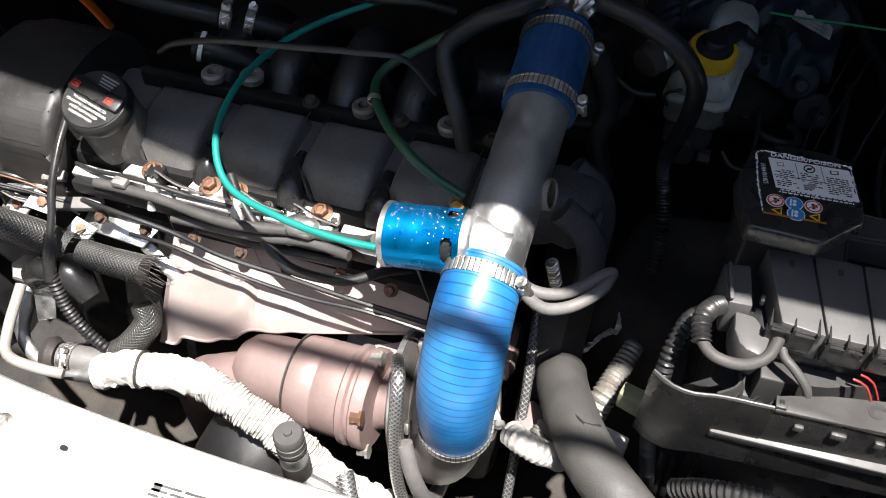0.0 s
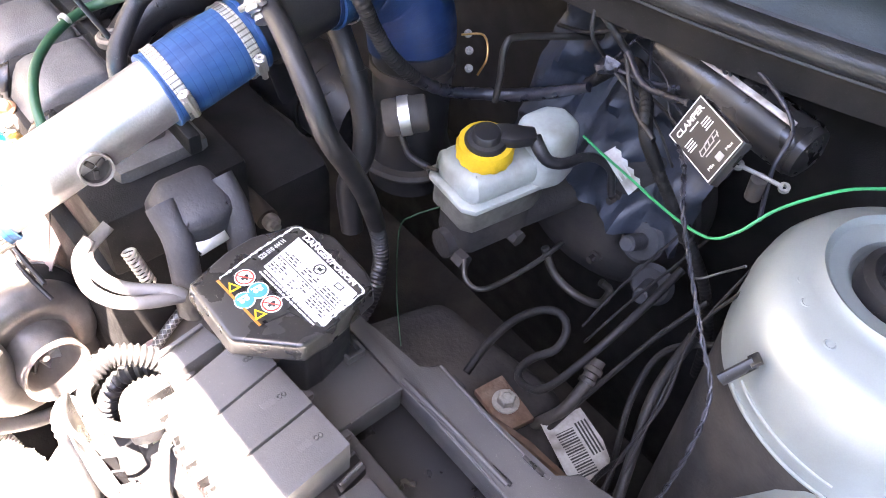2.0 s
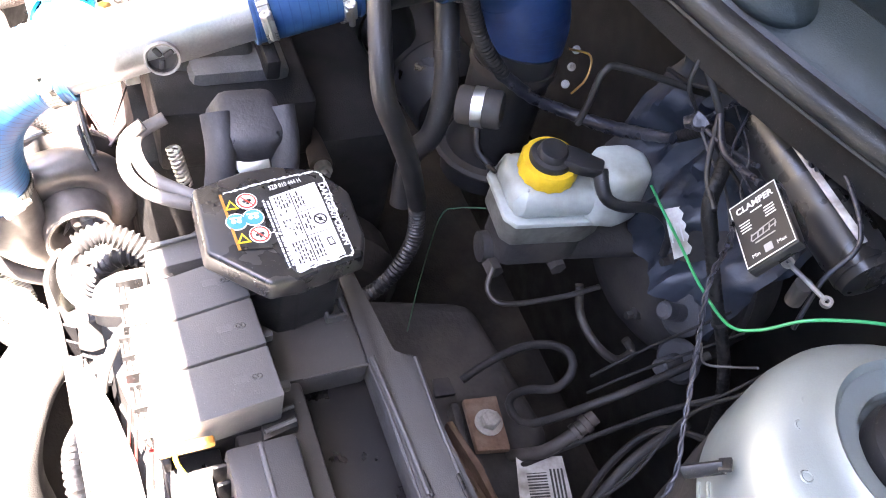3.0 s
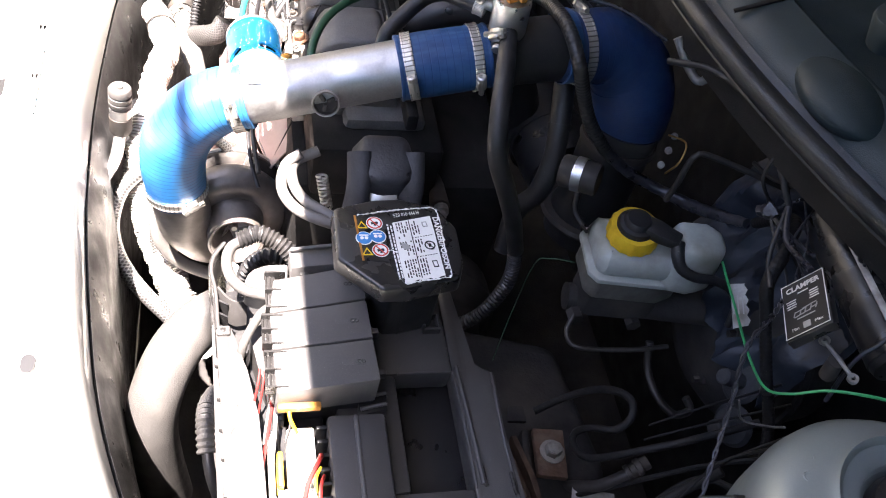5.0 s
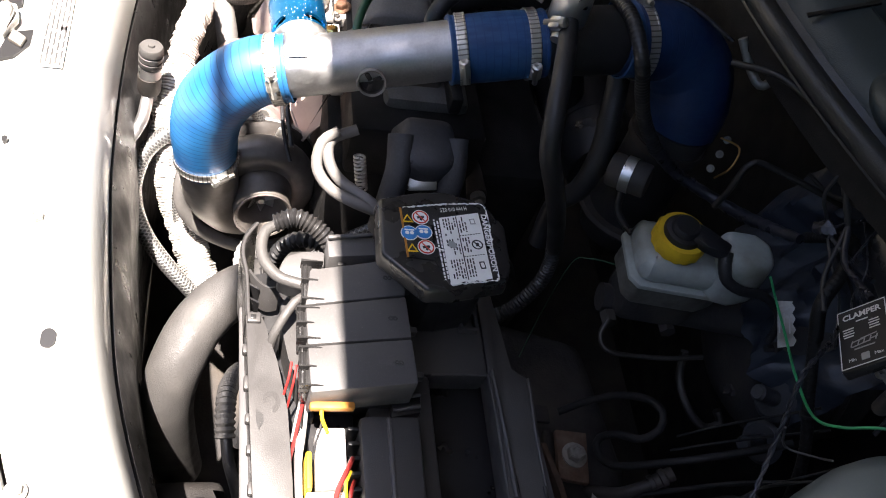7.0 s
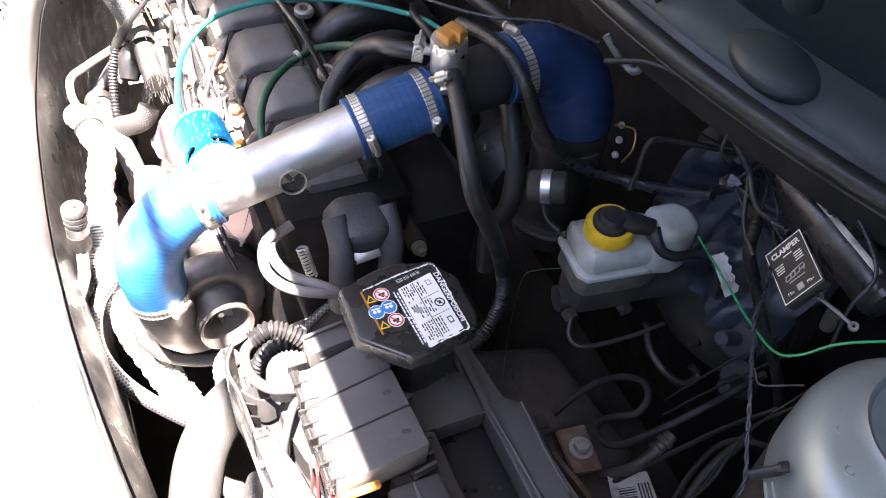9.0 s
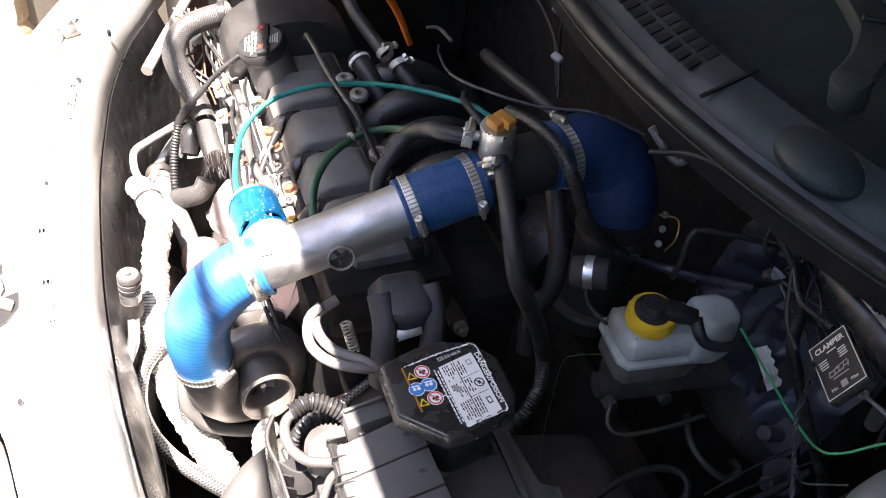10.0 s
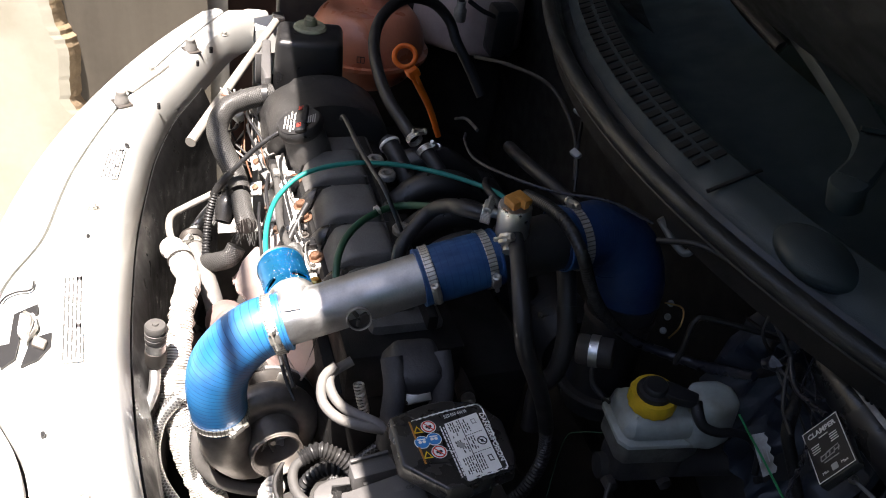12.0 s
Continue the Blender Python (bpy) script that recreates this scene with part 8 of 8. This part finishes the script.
        box((w, h, 0.001), sm @ Matrix.Translation((sx, sy, 0)), bm=own)
    part("moulded_symbol", own, "print_black", ct)
ws = thing("washer_tank", "pinkish white washer tank with a black hose connector", "washer tank", (-0.85, 0.83, 0.70))
part("tank", prism([(-0.935, 0.690), (-0.850, 0.700), (-0.790, 0.770), (-0.775, 0.850), (-0.82, 0.90), (-0.935, 0.90)], 0.765, 0.905, None, 0.016, 3, None, 0.06), "washer", ws)
part("pump_body", box((0.05, 0.045, 0.09), Matrix.Translation((-0.735, 0.815, 0.80)), 0.01), "plastic", ws)
part("hose_connector", lathe([(0, 0), (0.011, 0), (0.011, 0.02), (0.008, 0.024), (0.008, 0.034), (0, 0.034)], Matrix.Translation((-0.735, 0.735, 0.862)), 20), "cast", ws)
part("hose_tail", tube([(-0.735, 0.735, 0.895), (-0.738, 0.732, 0.925), (-0.755, 0.728, 0.955), (-0.80, 0.72, 0.96)], 0.0055, 12), "rubber", ws)
part("hose_tail", tube([(-0.728, 0.745, 0.90), (-0.722, 0.770, 0.885), (-0.720, 0.800, 0.87), (-0.718, 0.81, 0.84)], 0.0040, 12), "rubber", ws)
single("fender_hose", tube([(-0.905, 0.400, 0.865), (-0.870, 0.440, 0.885), (-0.820, 0.482, 0.895), (-0.77, 0.52, 0.90)], [0.016, 0.014, 0.012, 0.011], 16), "rubber", "thick black hose beside the wing edge", "hose")
# bonnet prop rod in its clip
rod = thing("bonnet_prop", "bare metal bonnet prop rod lying across the corner", "prop rod", (-0.7, 0.36, 0.79))
part("rod", tube([(-0.516, 0.274, 0.772), (-0.690, 0.358, 0.788), (-0.865, 0.445, 0.805)], [0.0078, 0.0072, 0.0066], 16, 0.02), "rod", rod)
part("hinge", box((0.03, 0.02, 0.014), Matrix.Translation((-0.870, 0.448, 0.798)), 0.004), "plastic", rod)
harn2 = thing("headlamp_wiring", "tangle of thin wires behind the headlamp", "wiring", (-0.55, 0.33, 0.74))
for i in range(7):
    a, b, c = rnd.uniform(-0.03, 0.03), rnd.uniform(-0.02, 0.02), rnd.uniform(-0.02, 0.02)
    part("strand", tube([(-0.60 + a, 0.34 + b, 0.80), (-0.56 + b, 0.35 + c, 0.80 + a), (-0.52 + c, 0.345 + a, 0.76 + b), (-0.47 + a, 0.36 + b, 0.74)], 0.0014, 8, 0.006), ("copper", "rubber", "paper", "rubber_dusty")[i % 4], harn2)
part("plug", box((0.026, 0.016, 0.016), basis((-0.565, 0.345, 0.782), (0.3, -0.2, 1), (1, 0.5, 0)), 0.003), "print_white", harn2)
for p, s, mat in (((-0.445, 0.378, 0.79), (0.022, 0.010, 0.008), "cast"), ((-0.470, 0.372, 0.775), (0.05, 0.006, 0.006), "alu_bright"), ((-0.425, 0.372, 0.765), (0.045, 0.012, 0.010), "grey_hose")):
    single("sensor_bracket", box(s, basis(p, (0.1, -0.4, 1), (1, 0.25, 0.1)), 0.002), mat, "small sensor bracket at the end of the head", "bracket", "sensor brackets")

# ---- front panel fittings ----
for x, y, lean in ((-0.610, 0.184, 0.0), (-0.788, 0.293, 0.1)):
    b = thing("bump_stop", "conical dark rubber bonnet bump stop", "bump stop", (x, y, crown(x)), "bump stops")
    part("rubber_cone", lathe([(0, 0.0), (0.0125, 0.0), (0.0120, 0.004), (0.0095, 0.015), (0.0085, 0.018), (0.0090, 0.0195), (0.0080, 0.0225), (0.005, 0.0235), (0, 0.0235)], Matrix.Translation((x, y, crown(x) + 0.0005)) @ Matrix.Scale(0.88, 4), 24), "grey_hose", b)
    part("base_plate", box((0.030, 0.022, 0.003), Matrix.Translation((x, y, crown(x) - 0.0005)) @ Matrix.Rotation(radians(25), 4, "Z"), 0.001), "cast_dark", b)
for x, y in ((-0.711, 0.228), (-0.845, 0.352), (0.308, 0.170), (-0.34, 0.150), (0.09, 0.150)):
    bolt((x, y, crown(x) + 0.0015), (0, 0, 1), 0.0050, "steel", "bright bolt with a wide washer on the front panel", 0.005, "front panel bolts")


# Black solid set into the panel, the hole's shade put in its colour.
def dark_hole(x, y, w, h, deg=0.0):
    own = prism([((w / 2 - h / 2) * sx + h / 2 * math.cos(a), h / 2 * math.sin(a)) for sx, a in [(1, radians(-90 + 22.5 * k)) for k in range(9)] + [(-1, radians(90 + 22.5 * k)) for k in range(9)]], -0.006, 0.0022, Matrix.Translation((x, y, crown(x) + 0.0012)) @ Matrix.Rotation(radians(deg), 4, "Z"))
    part("panel_hole", own, "print_black", body, "", False)


for x, y, w, h, deg in ((0.196, 0.173, 0.016, 0.010, 0), (0.010, 0.113, 0.006, 0.004, 0), (-0.486, 0.190, 0.010, 0.005, 20), (-0.60, 0.235, 0.006, 0.005, 0), (-0.79, 0.325, 0.008, 0.006, 0), (-0.74, 0.300, 0.006, 0.005, 0), (-0.285, 0.145, 0.006, 0.004, 0)):
    dark_hole(x, y, w, h, deg)
latch = thing("bonnet_latch", "grimy steel bonnet latch in its recess", "latch", (-0.155, 0.098, 0.77))
zt = crown(-0.15) + 0.0028
# Black solids stand in for the shade inside the latch opening.
part("recess", prism([(-0.080, 0.070), (-0.112, 0.064), (-0.114, 0.075), (-0.158, 0.076), (-0.171, 0.098), (-0.157, 0.099), (-0.143, 0.083), (-0.118, 0.084), (-0.092, 0.082)], 0.76, zt, None), "print_black", latch, "black solid for the shaded latch opening", False)
part("recess", prism([(-0.118, 0.095), (-0.125, 0.114), (-0.104, 0.114), (-0.088, 0.103), (-0.080, 0.088)], 0.76, zt, None), "print_black", latch, "black solid for the shaded latch opening", False)
part("striker_plate", prism([(-0.152, 0.083), (-0.125, 0.082), (-0.108, 0.092), (-0.132, 0.101), (-0.150, 0.097)], zt - 0.002, zt + 0.007, None, 0.002), "raw_alloy", latch)
part("lever", prism([(-0.120, 0.098), (-0.106, 0.096), (-0.098, 0.108), (-0.110, 0.111)], zt - 0.001, zt + 0.004, None, 0.0015), "cast", latch)
part("spring_arm", tube([(-0.150, 0.088, zt + 0.008), (-0.135, 0.096, zt + 0.011), (-0.115, 0.092, zt + 0.007)], 0.0020, 8), "steel", latch)
part("seam", tube([(-0.176, 0.061, zt), (-0.187, 0.066, zt), (-0.193, 0.076, zt), (-0.195, 0.090, zt), (-0.209, 0.092, zt)], 0.0012, 6, 0.004), "print_black", latch)
tab = thing("panel_tab", "thin grey body tab bolted to the front panel", "bracket", (-0.70, 0.23, 0.785))
part("plate", prism([(-0.650, 0.190), (-0.687, 0.203), (-0.738, 0.252), (-0.728, 0.256), (-0.699, 0.238), (-0.642, 0.200)], crown(-0.7), crown(-0.7) + 0.0035, None, 0.001), "paint_dark", tab)
for x0, y0, n, w, deg, pitch in ((-0.145, 0.133, 5, 0.130, 1, 0.0040), (-0.441, 0.172, 5, 0.070, -9, 0.0042)):
    st = thing("sticker", "faded printed sticker on the front panel", "sticker", (x0, y0, crown(x0)), "front panel stickers")
    sm = Matrix.Translation((x0, y0, crown(x0) + 0.0034)) @ Matrix.Rotation(radians(deg), 4, "Z")
    part("backing", box((w * 1.04, pitch * n + 0.001, 0.0004), sm), "label_white", st)
    own = bmesh.new()
    for i in range(n):
        x, y = -w / 2, (i - (n - 1) / 2) * pitch
        while x < w / 2 - 0.004:
            q = min(rnd.uniform(0.006, 0.022), w / 2 - x)
            box((q, 0.0019, 0.0003), sm @ Matrix.Translation((x + q / 2, y, 0.0003)), bm=own)
            x += q + 0.0022
    for x, y, bw, bh in ((-w / 2 + 0.004, 0.0062, 0.006, 0.0062), (w * 0.12, 0.0062, 0.005, 0.0058)):
        box((bw, bh, 0.0003), sm @ Matrix.Translation((x, y, 0.0003)), bm=own)
    part("print_bar", own, "print_faded", st, "", False)

# ---- small hardware along the front of the head ----
for i, x in enumerate((-0.345, -0.262, -0.212, -0.128)):
    inj = thing("fuel_injector", "small fuel injector with a black plug and bright body", "fuel injector", (x, 0.378, 0.80), "fuel injectors")
    IM = basis((x, 0.372, 0.786), (0.02, 0.45, 0.9))
    part("body", lathe([(0, 0), (0.0040, 0), (0.0040, 0.010), (0.0060, 0.011), (0.0060, 0.022), (0.0045, 0.023), (0.0045, 0.030), (0, 0.030)], IM, 14), "raw_alloy", inj)
    part("clip", box((0.012, 0.007, 0.003), IM @ Matrix.Translation((0, 0, 0.024)), 0.0006), "steel", inj)
    for k in range(2):
        part("wire", tube([(x + 0.003 * k, 0.392, 0.816), (x + 0.010 + 0.003 * k, 0.386, 0.820), (x + 0.024, 0.384 + 0.002 * k, 0.814), (x + 0.040, 0.388, 0.806)], 0.0009, 6, 0.004), "rubber" if k else "cast", inj)
stud = random.Random(5)
for i in range(7):
    x = -0.400 + 0.047 * i
    bolt((x, 0.3655 + stud.uniform(-0.004, 0.004), 0.764), (0, -0.7, 0.7), 0.0044, stud.choice(("copper", "cast_dark", "rust_dark")), "small nut on the manifold edge", 0.005, "manifold nuts")
for i in range(4):
    bolt((-0.300 + 0.062 * i, 0.392, 0.804), (0, -0.3, 1), 0.0034, "cast_dark", "small dark screw on the alloy edge", 0.004, "ledge screws")
for pts, r, mat, lab in (([(-0.43, 0.392, 0.800), (-0.40, 0.384, 0.806), (-0.36, 0.381, 0.812), (-0.30, 0.381, 0.806), (-0.24, 0.382, 0.806), (-0.20, 0.386, 0.812)], 0.0020, "loom", "thin black injector loom along the head"),
                         ([(-0.42, 0.372, 0.775), (-0.37, 0.362, 0.782), (-0.32, 0.360, 0.776), (-0.27, 0.352, 0.772), (-0.21, 0.350, 0.768), (-0.15, 0.346, 0.766), (-0.09, 0.345, 0.762), (-0.045, 0.35, 0.75)], 0.0024, "rubber", "black cable above the heat shield"),
                         ([(-0.36, 0.352, 0.770), (-0.315, 0.346, 0.776), (-0.255, 0.342, 0.766), (-0.19, 0.340, 0.760), (-0.13, 0.340, 0.762), (-0.07, 0.342, 0.752), (-0.04, 0.35, 0.735)], 0.0020, "rubber", "black cable above the heat shield")):
    single("wire", tube(pts, r, 8, 0.005), mat, lab, "wire", "head wires")
# ---- drive-belt end of the engine ----
strap = thing("lifting_strap", "cream-painted steel strap at the end of the engine", "bracket", (-0.50, 0.40, 0.75))
part("plate", sheet([[(-0.511 + 0.001 * k, 0.404 - 0.006 * math.sin(k * 0.5), 0.792 - 0.0095 * k), (-0.489 - 0.0005 * k, 0.400 - 0.006 * math.sin(k * 0.5), 0.797 - 0.0085 * k)] for k in range(9)], 0.003), "rod", strap)
bolt((-0.500, 0.396, 0.772), (0.1, -1, 0.3), 0.006, "copper", "rusty bolt through the strap", group="strap bolts")
single("idler_pulley", lathe([(0, -0.012), (0.030, -0.012), (0.033, -0.009), (0.030, -0.006), (0.030, 0.006), (0.033, 0.009), (0.030, 0.012), (0.012, 0.012), (0.010, 0.006), (0, 0.006)], basis((-0.535, 0.405, 0.690), (-1, -0.1, 0.1)), 36), "cast", "dull ribbed belt pulley at the end of the engine", "pulley")
end = random.Random(8)
for i in range(10):
    j = [end.uniform(-0.012, 0.012) for _ in range(9)]
    pts = [(-0.57 + j[0], 0.372 + j[1], 0.79 + j[2]), (-0.53 + j[3], 0.365 + j[4], 0.80 + j[5]), (-0.48 + j[6], 0.368 + j[7], 0.78 + j[8]), (-0.43 + j[1], 0.372 + j[0] * 0.6, 0.765 + j[3])]
    single("wire", tube(pts, end.choice((0.0010, 0.0014, 0.0022)), 7, 0.005), end.choice(("rubber", "rod", "copper", "loom", "cast")), "thin wire at the end of the head", "wire", "end wires")
for p, d, w in (((-0.455, 0.362, 0.770), (0.2, -0.6, 1), 0.034), ((-0.418, 0.356, 0.752), (0.3, -0.5, 1), 0.028), ((-0.490, 0.366, 0.752), (-0.1, -0.7, 1), 0.030)):
    br2 = thing("sensor_bracket", "small bright alloy bracket with a bolt", "bracket", p, "alloy brackets")
    part("plate", prism([(-w / 2, -0.008), (w / 2 - 0.006, -0.010), (w / 2, 0.004), (-w / 2 + 0.006, 0.010)], 0, 0.004, basis(p, d), 0.001), "raw_alloy", br2)
    part("bolt_head", lathe([(0, 0.004), (0.0048, 0.004), (0.0048, 0.008), (0, 0.0085)], basis(p, d), 6), "copper", br2, smooth=False)

# ---- behind the front panel on the battery side ----
# Near-black box, added to hide the sunlit undertray behind the panel.
hl = thing("dark_filler_box", "near-black box added to darken the floor behind the front panel", "headlamp", (0.33, 0.27, 0.45))
part("shell", prism([(0.205, 0.232), (0.300, 0.262), (0.430, 0.322), (0.420, 0.360), (0.300, 0.318), (0.205, 0.306)], 0.36, 0.560, None, 0.012, 3, None, 0.05), "grimy", hl)
part("bulb_cap", lathe([(0, 0), (0.028, 0), (0.030, 0.004), (0.030, 0.012), (0.024, 0.018), (0, 0.018)], basis((0.262, 0.284, 0.558), (0.1, 0.2, 1)), 28), "grimy", hl)
side_loom = thing("wiring_loom", "grey dusty corrugated loom beside the tray rail", "wiring loom", (0.22, 0.295, 0.70))
part("sleeve", tube([(0.150, 0.312, 0.660), (0.170, 0.306, 0.685), (0.192, 0.301, 0.702), (0.214, 0.300, 0.706), (0.232, 0.301, 0.698)], 0.0078, 14, 0.0012, corrugated(0.0055, 0.24)), "rubber_dusty", side_loom)
part("bare_cable", tube([(0.226, 0.301, 0.702), (0.246, 0.304, 0.690), (0.262, 0.312, 0.665), (0.27, 0.32, 0.62)], 0.0050, 12), "rubber", side_loom)

# ---- cowl panel, grille, wiper, windscreen, wheels ----
rows = []
for x in XW:
    y = y_cowl(x)
    rows.append([(x, y + 0.031, 0.990), (x, y + 0.036, 1.002), (x, y + 0.055, 1.014), (x, y + 0.075, 1.022), (x, y + 0.085, 1.018), (x, y + 0.092, 1.000), (x, y + 0.13, 0.985), (x, y + 0.20, 1.000), (x, y + 0.27, 1.03)])
cowl = tagged(part("cowl_panel", sheet(rows, 0.002), "cowl", body), "grey plastic cowl panel below the windscreen")
for r in range(2):
    for i in range(26):
        x = -0.46 + 0.0165 * i
        y = y_cowl(x) + 0.048 + 0.0185 * r
        z = 1.0105 + 0.0075 * r
        # Black block in place of each slot's shaded depth.
        part("slot", box((0.0090, 0.0150, 0.0022), basis((x, y, z), (0, -0.42, 1), (1, 2 * 0.5 * (x - XC), 0)), 0.0), "print_black", cowl, "", False)
part("cowl_joint", box((0.004, 0.060, 0.002), basis((-0.005, y_cowl(-0.005) + 0.056, 1.0145), (0, -0.4, 1)), 0.0), "print_black", cowl)
own = bmesh.new()
bmesh.ops.create_uvsphere(own, u_segments=28, v_segments=14, radius=0.045)
own.transform(Matrix.Translation((0.108, 0.796, 1.006)) @ Matrix.Diagonal((1.1, 0.8, 0.40, 1)))
part("cowl_bulge", own, "cowl", cowl)
wip = thing("windscreen_wiper", "grey painted wiper arm on its pivot", "wiper", (0.08, 0.83, 1.05))
part("pivot", lathe([(0, -0.02), (0.017, -0.02), (0.018, 0.006), (0.0165, 0.010), (0.012, 0.0115), (0, 0.012)], basis((0.066, 0.840, 1.050), (0.05, -0.35, 1)), 28), "cowl", wip)
arm_line = [(0.066, 0.840, 1.060), (0.050, 0.866, 1.066), (0.026, 0.890, 1.072), (0.008, 0.900, 1.075), (-0.040, 0.912, 1.082), (-0.110, 0.925, 1.092), (-0.200, 0.938, 1.104)]
C, _ = spline(arm_line, 0.006)
rows = []
for k, p in enumerate(C):
    d = (C[min(k + 1, len(C) - 1)] - C[max(k - 1, 0)]).normalized()
    side_way = d.cross(Vector((0.05, -0.35, 1))).normalized()
    w = 0.0175 - 0.006 * k / len(C)
    rows.append([p - side_way * w - Vector((0, 0, 0.008)), p - side_way * w, p - side_way * w * 0.8 + Vector((0, -0.001, 0.003)), p + side_way * w * 0.8 + Vector((0, -0.001, 0.003)), p + side_way * w, p + side_way * w - Vector((0, 0, 0.008))])
part("arm", sheet(rows, 0.0015), "cowl", wip)
part("hinge_bar", tube([(0.010, 0.884, 1.080), (0.026, 0.912, 1.080)], 0.003, 8), "cowl", wip)
part("blade", tube([(-0.16, 0.905, 1.085), (-0.40, 0.930, 1.10), (-0.62, 0.95, 1.09)], 0.007, 10, 0.03, squash=0.6), "rubber", wip)
rows = []
for i in range(31):
    x = XC - 0.68 + 1.36 * i / 30
    d = ((x - XC) / 0.68) ** 2
    rows.append([(x, 0.965 + 0.16 * d, 1.01), (x, 1.15 + 0.16 * d, 1.12), (x, 1.45 + 0.12 * d, 1.30), (x, 1.75 + 0.05 * d, 1.44)])
part("windscreen", sheet(rows, 0.005), "glass", body, "dark windscreen glass")
part("dashboard", box((1.36, 0.5, 0.06), Matrix.Translation((XC, 1.32, 0.93)), 0.02), "plastic", body)
for sx in (-1, 1):
    wm = basis((XC + sx * 0.70, 0.70, 0.285), (sx, 0, 0))
    w = part("wheel", lathe([(0.0, -0.09), (0.18, -0.09), (0.19, 0.0), (0.14, 0.03), (0.05, 0.04), (0.0, 0.04)], wm, 40), "cast", body)
    part("tyre", lathe([(0.18, -0.09), (0.24, -0.095), (0.275, -0.08), (0.285, -0.05), (0.285, 0.05), (0.275, 0.08), (0.24, 0.09), (0.18, 0.08)], wm, 56), "rubber", w)
